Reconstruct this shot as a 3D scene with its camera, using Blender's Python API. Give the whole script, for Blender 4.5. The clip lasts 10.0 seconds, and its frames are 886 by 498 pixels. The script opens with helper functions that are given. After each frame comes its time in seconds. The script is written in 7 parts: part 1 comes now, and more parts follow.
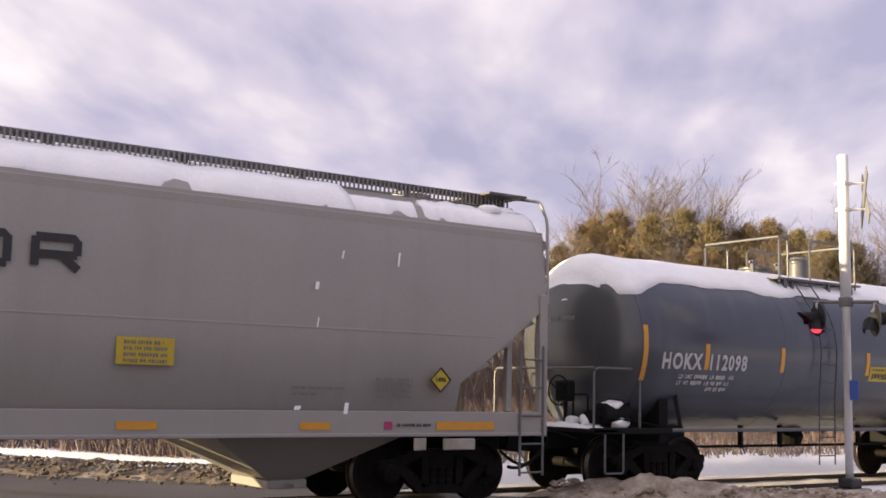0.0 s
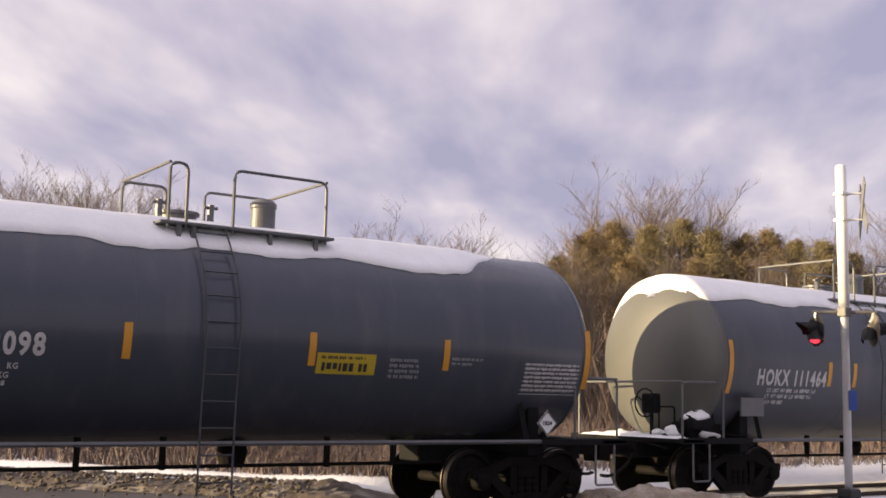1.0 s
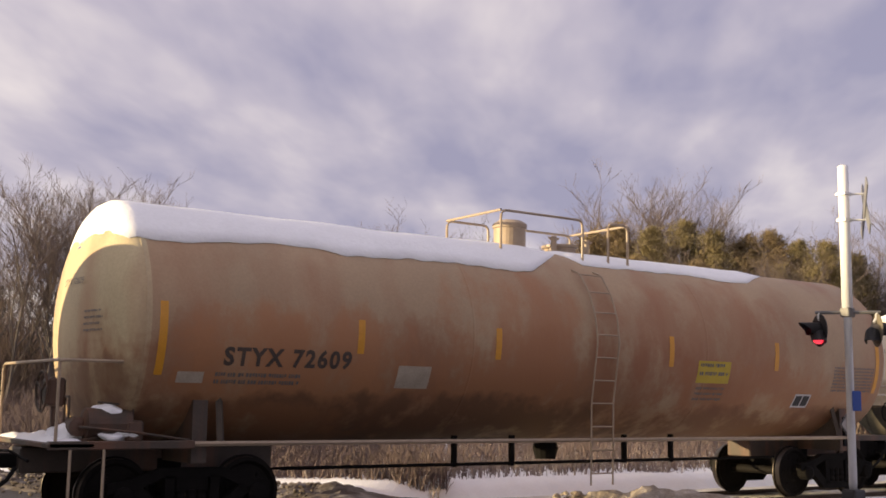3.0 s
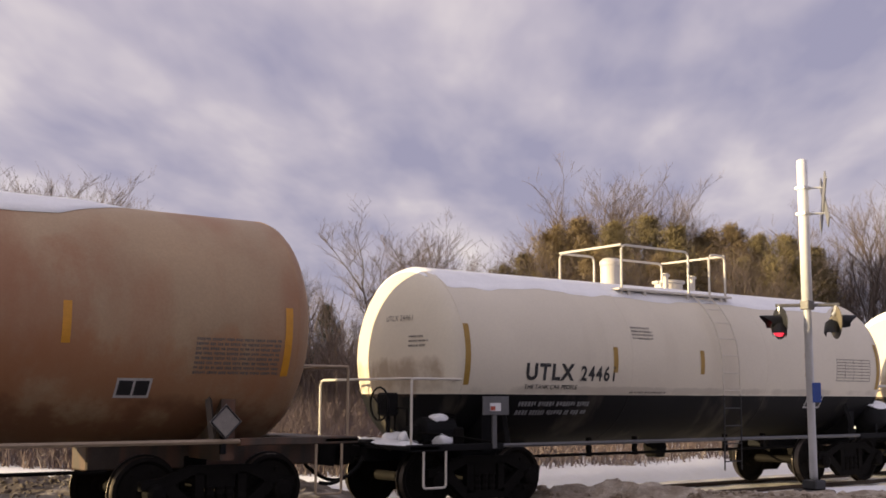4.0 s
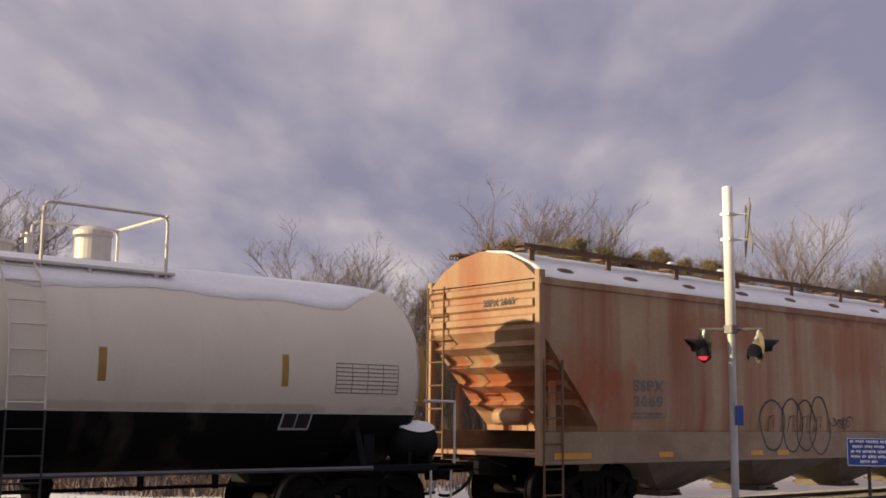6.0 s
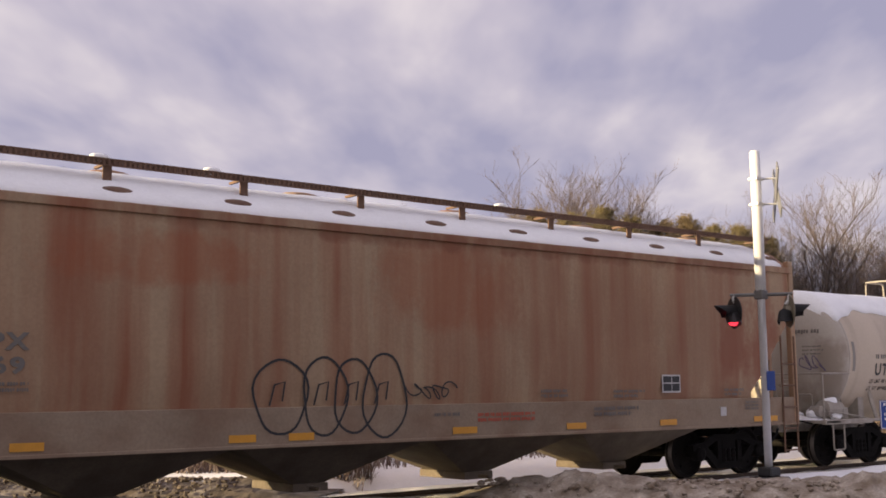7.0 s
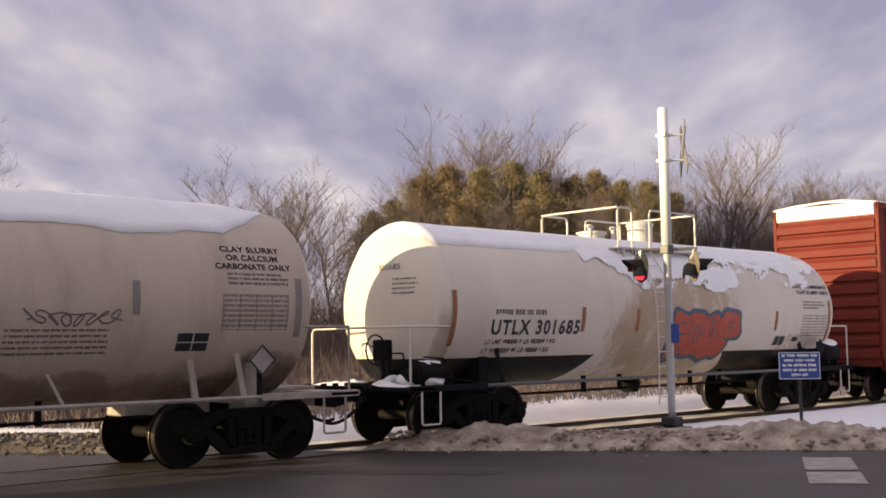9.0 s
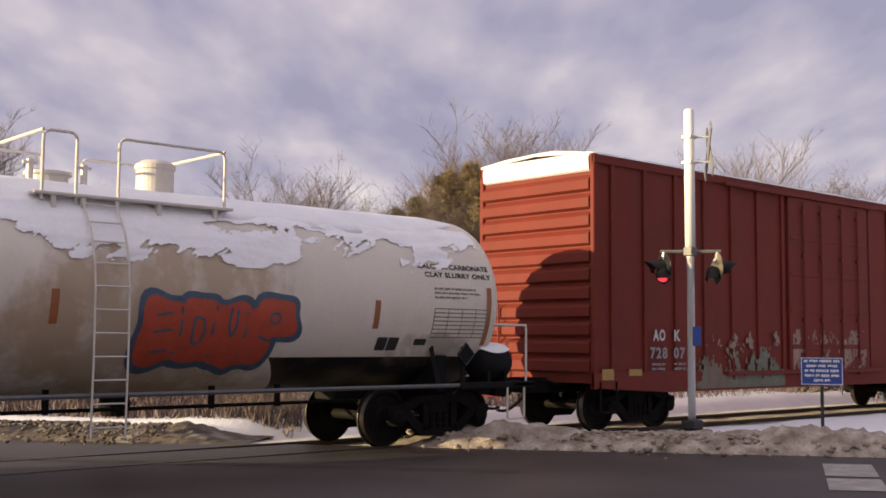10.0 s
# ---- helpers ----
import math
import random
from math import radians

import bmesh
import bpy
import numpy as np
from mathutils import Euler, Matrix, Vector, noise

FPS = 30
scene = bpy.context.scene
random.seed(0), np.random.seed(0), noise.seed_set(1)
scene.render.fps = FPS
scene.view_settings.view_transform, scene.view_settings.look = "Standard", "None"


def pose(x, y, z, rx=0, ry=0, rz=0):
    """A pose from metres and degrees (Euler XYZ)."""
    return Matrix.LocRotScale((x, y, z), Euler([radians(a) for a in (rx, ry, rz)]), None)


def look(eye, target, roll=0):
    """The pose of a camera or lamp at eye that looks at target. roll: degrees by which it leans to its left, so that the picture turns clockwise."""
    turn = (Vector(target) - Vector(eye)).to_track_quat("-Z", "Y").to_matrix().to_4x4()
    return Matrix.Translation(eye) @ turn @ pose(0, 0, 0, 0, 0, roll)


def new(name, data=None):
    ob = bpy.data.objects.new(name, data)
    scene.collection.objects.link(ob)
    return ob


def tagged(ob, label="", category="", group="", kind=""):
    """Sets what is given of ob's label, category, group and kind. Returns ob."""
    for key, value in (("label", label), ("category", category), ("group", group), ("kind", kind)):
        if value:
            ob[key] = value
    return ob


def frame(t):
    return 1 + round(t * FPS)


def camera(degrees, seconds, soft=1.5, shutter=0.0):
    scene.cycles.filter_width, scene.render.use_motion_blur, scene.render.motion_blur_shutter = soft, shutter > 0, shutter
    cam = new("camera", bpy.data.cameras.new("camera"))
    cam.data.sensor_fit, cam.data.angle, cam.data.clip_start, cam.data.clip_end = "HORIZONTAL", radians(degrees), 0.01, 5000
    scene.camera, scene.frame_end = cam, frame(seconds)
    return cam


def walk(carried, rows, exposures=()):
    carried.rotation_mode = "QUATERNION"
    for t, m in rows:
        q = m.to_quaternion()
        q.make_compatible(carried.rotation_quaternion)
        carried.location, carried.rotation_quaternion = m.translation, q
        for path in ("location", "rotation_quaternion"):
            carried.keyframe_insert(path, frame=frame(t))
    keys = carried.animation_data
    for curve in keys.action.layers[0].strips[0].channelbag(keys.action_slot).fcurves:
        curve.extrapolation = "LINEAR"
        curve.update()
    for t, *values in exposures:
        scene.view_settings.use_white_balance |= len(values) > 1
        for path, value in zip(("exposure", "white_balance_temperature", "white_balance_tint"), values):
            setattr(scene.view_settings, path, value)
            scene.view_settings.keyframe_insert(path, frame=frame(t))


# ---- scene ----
EYE = (0.0, 0.0, 1.68)          # standing height above the rail tops; x runs along the track, y across it
cam = camera(42.71, 10.0, soft=1.7)
HEADING = [                     # seconds, yaw, pitch, roll of the hand-held camera
    (0.0, -34.780, 6.979, -1.236),
    (0.5, -34.721, 7.242, -1.226),
    (1.0, -34.851, 7.523, -1.147),
    (1.5, -34.738, 7.957, -1.029),
    (2.0, -34.687, 7.980, -1.155),
    (2.5, -34.495, 7.814, -1.061),
    (2.7, -34.480, 7.700, -1.000),
    (3.8, -35.950, 7.540, -0.300),
    (4.0, -36.460, 7.463, -0.212),
    (4.5, -38.384, 7.786, -0.194),
    (5.0, -39.905, 8.422, -1.293),
    (5.5, -40.915, 8.715, -1.546),
    (6.0, -40.076, 8.522, -0.582),
    (6.2, -39.450, 8.240, -0.250),
    (7.3, -38.600, 6.650, 0.800),
    (7.5, -38.772, 6.252, 0.947),
    (8.0, -41.112, 5.268, 1.023),
    (8.5, -42.916, 4.786, 0.529),
    (9.0, -43.020, 4.738, 0.844),
    (9.5, -42.662, 4.727, 0.112),
    (10.0, -41.980, 4.613, -0.403),
]
EXPOSURE = [(0.0, 1.31), (0.5, 1.21), (1.0, 1.10), (2.0, 0.94), (2.7, 0.87), (4.0, 0.81), (4.5, 0.68), (6.0, 0.45), (6.6, 0.57), (7.3, 1.16), (8.0, 1.23), (8.5, 1.09), (9.2, 0.81), (10.0, 0.86)]
walk(cam, [(t, pose(*EYE, 90 + p, r, y)) for t, y, p, r in HEADING], EXPOSURE)

SPEED, SLOW, EASE = 12.1013, -0.000620, -0.0003287
TRACK_Y = 14.89


def run(t):
    """How far the train has gone along x at t seconds (it comes towards the left)."""
    return -SPEED * (t + SLOW * (t - 5) ** 2 / 2 + EASE * (t - 5) ** 3 / 6)


# ---- world and sun ----
SUN_EL, SUN_TURN = 8.0, 21.5    # degrees above the horizon; degrees off the track's line
sun_dir = Vector((-math.cos(radians(SUN_TURN)) * math.cos(radians(SUN_EL)), math.sin(radians(SUN_TURN)) * math.cos(radians(SUN_EL)), math.sin(radians(SUN_EL))))
sun = new("sun", bpy.data.lights.new("sun", "SUN"))
sun.data.energy, sun.data.angle, sun.data.color = 5.0, radians(0.6), (1.0, 0.78, 0.45)
sun.matrix_world = look(sun_dir * 100, (0, 0, 0))


CLOUD_HEADING = 41.0             # degrees to the right of straight across the track


def build_sky():
    world = bpy.data.worlds.new("winter_sky")
    scene.world = world
    world.use_nodes = True
    nt = world.node_tree
    n, l = nt.nodes, nt.links
    n.clear()

    def node(kind, **values):
        made = n.new(kind)
        for key, value in values.items():
            made.inputs[key].default_value = value
        return made

    def maths(op, a, b=None):
        m = n.new("ShaderNodeMath")
        m.operation = op
        for i, v in enumerate((a, b)):
            if v is None:
                continue
            if isinstance(v, (int, float)):
                m.inputs[i].default_value = v
            else:
                l.new(v, m.inputs[i])
        return m.outputs[0]

    out = n.new("ShaderNodeOutputWorld")
    sky = n.new("ShaderNodeTexSky")
    sky.sky_type, sky.sun_disc = "NISHITA", False
    sky.sun_elevation, sky.sun_rotation = radians(SUN_EL), math.atan2(sun_dir.x, sun_dir.y)
    sky_bg = node("ShaderNodeBackground", Strength=0.06)
    l.new(sky.outputs[0], sky_bg.inputs[0])
    co = n.new("ShaderNodeTexCoord")
    xyz = n.new("ShaderNodeSeparateXYZ")
    l.new(co.outputs["Generated"], xyz.inputs[0])
    rise = maths("ADD", maths("MAXIMUM", xyz.outputs[2], 0.0), 0.13)
    flat = n.new("ShaderNodeCombineXYZ")
    l.new(maths("DIVIDE", xyz.outputs[0], rise), flat.inputs[0])
    l.new(maths("DIVIDE", xyz.outputs[1], rise), flat.inputs[1])
    # rolls of cloud that run away over the woods: long along their heading, short across it
    heading = radians(CLOUD_HEADING)

    def drawn(across, along, shift):
        out_xy = n.new("ShaderNodeCombineXYZ")
        for k, (axis, gain) in enumerate((((math.cos(heading), -math.sin(heading), 0), across), ((math.sin(heading), math.cos(heading), 0), along))):
            dot = n.new("ShaderNodeVectorMath")
            dot.operation = "DOT_PRODUCT"
            dot.inputs[1].default_value = axis
            l.new(flat.outputs[0], dot.inputs[0])
            l.new(maths("MULTIPLY", dot.outputs["Value"], gain), out_xy.inputs[k])
        out_xy.inputs[2].default_value = shift
        return out_xy.outputs[0]

    big = node("ShaderNodeTexNoise", Scale=1.0, Detail=3.0, Roughness=0.5, Distortion=0.08)
    small = node("ShaderNodeTexNoise", Scale=1.0, Detail=3.5, Roughness=0.5, Distortion=0.15)
    l.new(drawn(1.45, 0.80, 3.1), big.inputs["Vector"])
    l.new(drawn(5.6, 2.3, 8.4), small.inputs["Vector"])
    mixed = maths("ADD", maths("MULTIPLY", big.outputs[0], 0.62), maths("MULTIPLY", small.outputs[0], 0.38))
    # brighter, thinner cloud towards the sun's side
    glow = n.new("ShaderNodeVectorMath")
    glow.operation = "DOT_PRODUCT"
    glow.inputs[1].default_value = (sun_dir.x, sun_dir.y, 0)
    l.new(co.outputs["Generated"], glow.inputs[0])
    toward = maths("MULTIPLY", glow.outputs["Value"], 0.16)
    value = maths("ADD", mixed, toward)
    ramp = n.new("ShaderNodeValToRGB")
    el = ramp.color_ramp.elements
    el[0].position, el[0].color = 0.34, (0.350, 0.325, 0.455, 1)
    el[1].position, el[1].color = 0.64, (0.83, 0.735, 0.735, 1)
    mid = el.new(0.485)
    mid.color = (0.545, 0.485, 0.570, 1)
    l.new(value, ramp.inputs[0])
    # an overcast sky grows brighter overhead
    lift = n.new("ShaderNodeMapRange")
    for k, v in ((1, 0.38), (2, 0.95), (3, 0.62), (4, 0.84)):
        lift.inputs[k].default_value = v
    l.new(xyz.outputs[2], lift.inputs[0])
    cloud_bg = n.new("ShaderNodeBackground")
    l.new(lift.outputs[0], cloud_bg.inputs[1])
    l.new(ramp.outputs[0], cloud_bg.inputs[0])
    mix = node("ShaderNodeMixShader", Fac=0.86)
    l.new(sky_bg.outputs[0], mix.inputs[1])
    l.new(cloud_bg.outputs[0], mix.inputs[2])
    l.new(mix.outputs[0], out.inputs[0])


build_sky()


# ---- materials ----
def linear(c):
    return tuple(((v / 255 + 0.055) / 1.055) ** 2.4 if v > 10 else v / 255 / 12.92 for v in c)


def material(name, colour, rough=0.6, metal=0.0, vary=0.15, scale=6.0, fine=60.0, bump=0.1, stain=None, stain_amount=0.0,
             stain_scale=(3.0, 3.0, 0.4), second=None, where=None, glow=None, patches=(), spec=None):
    """A procedural surface: base colour with two scales of variation, optional stretched stains, an optional second
    colour.
    """
    m = bpy.data.materials.new(name)
    m.use_nodes = True
    nt = m.node_tree
    n, l = nt.nodes, nt.links
    bsdf = n["Principled BSDF"]
    if max(colour) < 0.02:
        bsdf.inputs["Specular IOR Level"].default_value = 0.12
    if spec is not None:
        bsdf.inputs["Specular IOR Level"].default_value = spec
    bsdf.inputs["Roughness"].default_value, bsdf.inputs["Metallic"].default_value = rough, metal
    co = n.new("ShaderNodeTexCoord").outputs["Object"]

    def noise_at(s, detail=4.0, stretch=None):
        t = n.new("ShaderNodeTexNoise")
        t.inputs["Scale"].default_value, t.inputs["Detail"].default_value = s, detail
        src = co
        if stretch:
            mp = n.new("ShaderNodeMapping")
            mp.inputs["Scale"].default_value = stretch
            l.new(co, mp.inputs[0])
            src = mp.outputs[0]
        l.new(src, t.inputs["Vector"])
        return t.outputs[0]

    def mix(fac, a, b, kind="MIX"):
        x = n.new("ShaderNodeMix")
        x.data_type, x.blend_type = "RGBA", kind
        for i, v in ((0, fac), (6, a), (7, b)):
            if isinstance(v, (int, float)):
                x.inputs[i].default_value = v
            elif isinstance(v, tuple):
                x.inputs[i].default_value = (*v, 1)
            else:
                l.new(v, x.inputs[i])
        return x.outputs[2]

    def ramp(v, a, b):
        r = n.new("ShaderNodeMapRange")
        r.inputs[1].default_value, r.inputs[2].default_value = a, b
        l.new(v, r.inputs[0])
        return r.outputs[0]

    base = tuple(colour)
    if second is not None:
        base = mix(where(n, l, co), base, tuple(second))
    dark = 1 - vary
    col = mix(ramp(noise_at(scale), 0.3, 0.7), mix(1.0, base, (dark, dark, dark), "MULTIPLY"), base)
    col = mix(ramp(noise_at(fine, 2.0), 0.35, 0.65), mix(1.0, col, (1 - vary * 0.6,) * 3, "MULTIPLY"), col)
    if stain is not None:
        s = ramp(noise_at(1.0, 6.0, stain_scale), 0.62 - 0.35 * stain_amount, 0.72)
        t = n.new("ShaderNodeMath")
        t.operation = "MULTIPLY"
        t.inputs[1].default_value = min(1.0, stain_amount * 1.3)
        l.new(s, t.inputs[0])
        col = mix(t.outputs[0], col, tuple(stain))
    if patches:          # broad irregular patches, stains and some painted shade: (x, z, half width, half height, colour, strength)
        sep = n.new("ShaderNodeSeparateXYZ")
        l.new(co, sep.inputs[0])

        def calc(op, a, b=0.0):
            c = n.new("ShaderNodeMath")
            c.operation = op
            for i, v in enumerate((a, b)):
                if isinstance(v, (int, float)):
                    c.inputs[i].default_value = v
                else:
                    l.new(v, c.inputs[i])
            return c.outputs[0]
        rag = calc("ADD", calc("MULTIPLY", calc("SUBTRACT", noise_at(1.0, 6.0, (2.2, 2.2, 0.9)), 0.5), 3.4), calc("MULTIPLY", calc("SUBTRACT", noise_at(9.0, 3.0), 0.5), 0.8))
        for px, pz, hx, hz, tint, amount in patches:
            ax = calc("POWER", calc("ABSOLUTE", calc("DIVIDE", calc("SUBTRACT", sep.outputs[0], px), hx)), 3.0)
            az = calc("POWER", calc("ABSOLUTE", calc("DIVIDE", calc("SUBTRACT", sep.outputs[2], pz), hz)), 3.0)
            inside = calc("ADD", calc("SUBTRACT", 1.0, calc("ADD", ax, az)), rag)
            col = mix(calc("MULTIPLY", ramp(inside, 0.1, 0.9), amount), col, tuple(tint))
    l.new(col, bsdf.inputs["Base Color"])
    if bump:
        b = n.new("ShaderNodeBump")
        b.inputs["Strength"].default_value, b.inputs["Distance"].default_value = bump, 0.02
        l.new(noise_at(fine * 0.6, 5.0), b.inputs["Height"])
        l.new(b.outputs[0], bsdf.inputs["Normal"])
    if glow:
        bsdf.inputs["Emission Color"].default_value = (*glow[:3], 1)
        bsdf.inputs["Emission Strength"].default_value = glow[3]
    return m


def below(z):
    """Where the object's own height is under z: the edge between two coats of paint."""
    def where(n, l, co):
        s = n.new("ShaderNodeSeparateXYZ")
        l.new(co, s.inputs[0])
        c = n.new("ShaderNodeMath")
        c.operation = "LESS_THAN"
        c.inputs[1].default_value = z
        l.new(s.outputs[2], c.inputs[0])
        return c.outputs[0]
    return where


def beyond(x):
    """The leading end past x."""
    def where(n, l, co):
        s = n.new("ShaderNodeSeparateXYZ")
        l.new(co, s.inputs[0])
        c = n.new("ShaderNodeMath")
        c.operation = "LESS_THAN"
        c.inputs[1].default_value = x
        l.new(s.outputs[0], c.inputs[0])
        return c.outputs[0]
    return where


def below_at_ends(z, x0, x1):
    """Under z, but only outside x0 to x1, with a slanting edge."""
    def where(n, l, co):
        s = n.new("ShaderNodeSeparateXYZ")
        l.new(co, s.inputs[0])

        def calc(op, a, b):
            c = n.new("ShaderNodeMath")
            c.operation = op
            for i, v in enumerate((a, b)):
                if isinstance(v, (int, float)):
                    c.inputs[i].default_value = v
                else:
                    l.new(v, c.inputs[i])
            return c.outputs[0]
        low = calc("LESS_THAN", s.outputs[2], z)
        slant = calc("MULTIPLY", calc("SUBTRACT", s.outputs[2], z), -0.9)
        front = calc("LESS_THAN", calc("ADD", s.outputs[0], slant), x0)
        rear = calc("GREATER_THAN", calc("SUBTRACT", s.outputs[0], slant), x1)
        return calc("MULTIPLY", low, calc("MAXIMUM", front, rear))
    return where


RUST = (0.20, 0.075, 0.032)
M = {}
# Slate and tan heads get lighter colours, with the low sun painted in.
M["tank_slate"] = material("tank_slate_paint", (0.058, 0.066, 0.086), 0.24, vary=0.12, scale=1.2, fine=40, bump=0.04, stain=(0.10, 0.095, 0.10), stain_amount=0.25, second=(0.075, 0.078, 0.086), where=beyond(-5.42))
M["tank_cream"] = material("tank_slate_lit_head", (0.062, 0.068, 0.085), 0.40, vary=0.12, scale=1.2, fine=40, bump=0.04, stain=(0.10, 0.095, 0.10), stain_amount=0.25, second=(0.115, 0.114, 0.108), where=beyond(-5.3))
# Low dark patches: rust, plus the underside's shade put into the colour.
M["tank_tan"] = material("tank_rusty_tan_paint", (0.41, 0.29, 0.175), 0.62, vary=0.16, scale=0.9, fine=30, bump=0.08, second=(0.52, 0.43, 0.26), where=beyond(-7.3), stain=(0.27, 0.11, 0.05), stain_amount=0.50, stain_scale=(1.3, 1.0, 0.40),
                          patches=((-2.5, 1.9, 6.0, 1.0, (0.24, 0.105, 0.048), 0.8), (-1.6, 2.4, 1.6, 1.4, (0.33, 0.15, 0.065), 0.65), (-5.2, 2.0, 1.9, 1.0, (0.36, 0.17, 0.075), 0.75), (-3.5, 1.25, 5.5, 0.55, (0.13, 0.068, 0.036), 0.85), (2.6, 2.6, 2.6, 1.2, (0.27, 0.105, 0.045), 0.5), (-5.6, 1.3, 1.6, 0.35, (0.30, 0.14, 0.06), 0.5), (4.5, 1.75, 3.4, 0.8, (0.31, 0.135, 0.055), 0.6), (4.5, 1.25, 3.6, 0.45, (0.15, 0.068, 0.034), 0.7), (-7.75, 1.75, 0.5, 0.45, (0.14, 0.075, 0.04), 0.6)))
M["tank_white_black"] = material("tank_white_over_black", (0.68, 0.625, 0.52), 0.58, spec=0.15, vary=0.06, scale=1.0, fine=30, bump=0.03, second=(0.007, 0.007, 0.008), where=below(1.73), stain=(0.40, 0.34, 0.26), stain_amount=0.10, stain_scale=(1.6, 1.0, 0.3),
                                 patches=((-5.72, 1.98, 0.14, 0.34, (0.26, 0.18, 0.11), 0.6), (0.0, 1.80, 5.2, 0.07, (0.34, 0.30, 0.25), 0.4)))
M["tank_old_white"] = material("tank_weathered_white", (0.53, 0.445, 0.345), 0.5, second=(0.44, 0.395, 0.34), where=beyond(-6.08), vary=0.10, scale=0.9, fine=25, bump=0.04, stain=(0.25, 0.19, 0.14), stain_amount=0.30, stain_scale=(2.0, 1.0, 0.35),
                                patches=((5.4, 1.15, 1.0, 0.45, (0.10, 0.060, 0.035), 0.8), (2.4, 1.15, 2.6, 0.25, (0.16, 0.10, 0.06), 0.6), (0.9, 2.2, 0.5, 1.2, (0.40, 0.30, 0.21), 0.5), (-6.3, 2.0, 0.25, 0.8, (0.20, 0.15, 0.11), 0.6)))
M["tank_clay"] = material("tank_clay_stained_white", (0.70, 0.64, 0.56), 0.5, spec=0.2, vary=0.08, scale=0.9, fine=25, bump=0.04, second=(0.008, 0.008, 0.009), where=below_at_ends(1.42, -2.3, 2.0), stain=(0.30, 0.22, 0.14), stain_amount=0.16, stain_scale=(0.7, 1.0, 0.4),
                           patches=((0.05, 1.9, 2.15, 1.35, (0.42, 0.325, 0.225), 0.9), (-1.4, 1.6, 0.6, 0.9, (0.36, 0.26, 0.17), 0.5), (4.9, 1.5, 0.9, 0.3, (0.16, 0.13, 0.10), 0.5), (-6.32, 1.7, 0.12, 0.6, (0.24, 0.15, 0.09), 0.5)))
M["hopper_grey"] = material("hopper_grey_paint", (0.295, 0.281, 0.26), 0.38, vary=0.08, scale=0.8, fine=30, bump=0.04, stain=(0.22, 0.20, 0.18), stain_amount=0.2)
M["hopper_rust"] = material("hopper_rusty_tan_paint", (0.385, 0.272, 0.168), 0.7, vary=0.18, scale=1.0, fine=25, bump=0.1, stain=(0.215, 0.060, 0.023), stain_amount=0.70, stain_scale=(2.4, 1.5, 0.14),
                            patches=((-8.0, 2.5, 0.9, 0.7, (0.30, 0.070, 0.022), 0.75), (-7.2, 2.0, 0.5, 0.8, (0.30, 0.080, 0.026), 0.5), (-4.5, 3.4, 1.6, 0.4, (0.27, 0.075, 0.026), 0.5), (0.5, 3.3, 1.6, 0.8, (0.26, 0.080, 0.030), 0.5),
                                     (7.7, 2.6, 1.0, 0.9, (0.20, 0.045, 0.018), 0.75), (5.0, 2.7, 4.2, 1.6, (0.22, 0.105, 0.058), 0.40), (2.0, 4.0, 8.0, 0.22, (0.17, 0.060, 0.028), 0.6)))
M["hopper_sill"] = material("grimy_tan_sill_paint", (0.30, 0.225, 0.155), 0.7, vary=0.2, scale=1.4, fine=25, bump=0.08, stain=(0.15, 0.07, 0.035), stain_amount=0.5, stain_scale=(1.2, 1.0, 1.6))
M["boxcar_red"] = material("boxcar_oxide_red", (0.160, 0.0265, 0.0175), 0.65, spec=0.2, vary=0.16, scale=1.5, fine=30, bump=0.05, stain=(0.10, 0.03, 0.022), stain_amount=0.3)
# Bays under the rusty hopper: darker than its body paint.
M["bay_dark"] = material("dark_bay_steel", (0.17, 0.135, 0.10), 0.8, vary=0.3, scale=2.5, fine=25, bump=0.15, stain=(0.07, 0.05, 0.035), stain_amount=0.6, stain_scale=(2.0, 2.0, 1.0))
M["green_wear"] = material("worn_green_patch", (0.17, 0.19, 0.14), 0.8, vary=0.3, scale=3, fine=20, bump=0.1, stain=(0.2, 0.05, 0.03), stain_amount=0.5)
M["pale_wear"] = material("pale_scuffed_paint", (0.30, 0.215, 0.17), 0.8, vary=0.3, scale=3, fine=20, bump=0.1, stain=(0.2, 0.05, 0.03), stain_amount=0.4)
M["iron"] = material("dark_running_gear", (0.009, 0.0078, 0.007), 0.85, vary=0.4, scale=5, fine=50, bump=0.3)
M["sill_black"] = material("black_steel_sill", (0.011, 0.011, 0.012), 0.7, vary=0.3, scale=4, fine=40, bump=0.1)
M["sill_tan"] = material("tan_steel_sill", (0.065, 0.047, 0.034), 0.65, vary=0.25, scale=4, fine=40, bump=0.1, stain=RUST, stain_amount=0.4)
M["sill_white"] = material("weathered_white_sill", (0.40, 0.36, 0.31), 0.6, vary=0.25, scale=4, fine=40, bump=0.1, stain=(0.12, 0.08, 0.05), stain_amount=0.4)
M["wheel"] = material("wheel_steel", (0.012, 0.010, 0.0085), 0.75, 0.0, vary=0.4, scale=6, fine=40, bump=0.2)
M["tread"] = material("polished_wheel_tread", (0.10, 0.085, 0.072), 0.38, 0.9, vary=0.2, scale=10, fine=60, bump=0.02)
M["rail_white"] = material("white_railing_paint", (0.62, 0.58, 0.52), 0.45, vary=0.1, scale=8, fine=60, bump=0.05)
M["rail_dark"] = material("dark_railing_paint", (0.12, 0.12, 0.125), 0.45, vary=0.2, scale=8, fine=60, bump=0.05)
M["ladder_two"] = material("white_over_black_ladder", (0.62, 0.57, 0.48), 0.45, vary=0.1, scale=8, fine=60, bump=0.05, second=(0.014, 0.014, 0.016), where=below(1.74))
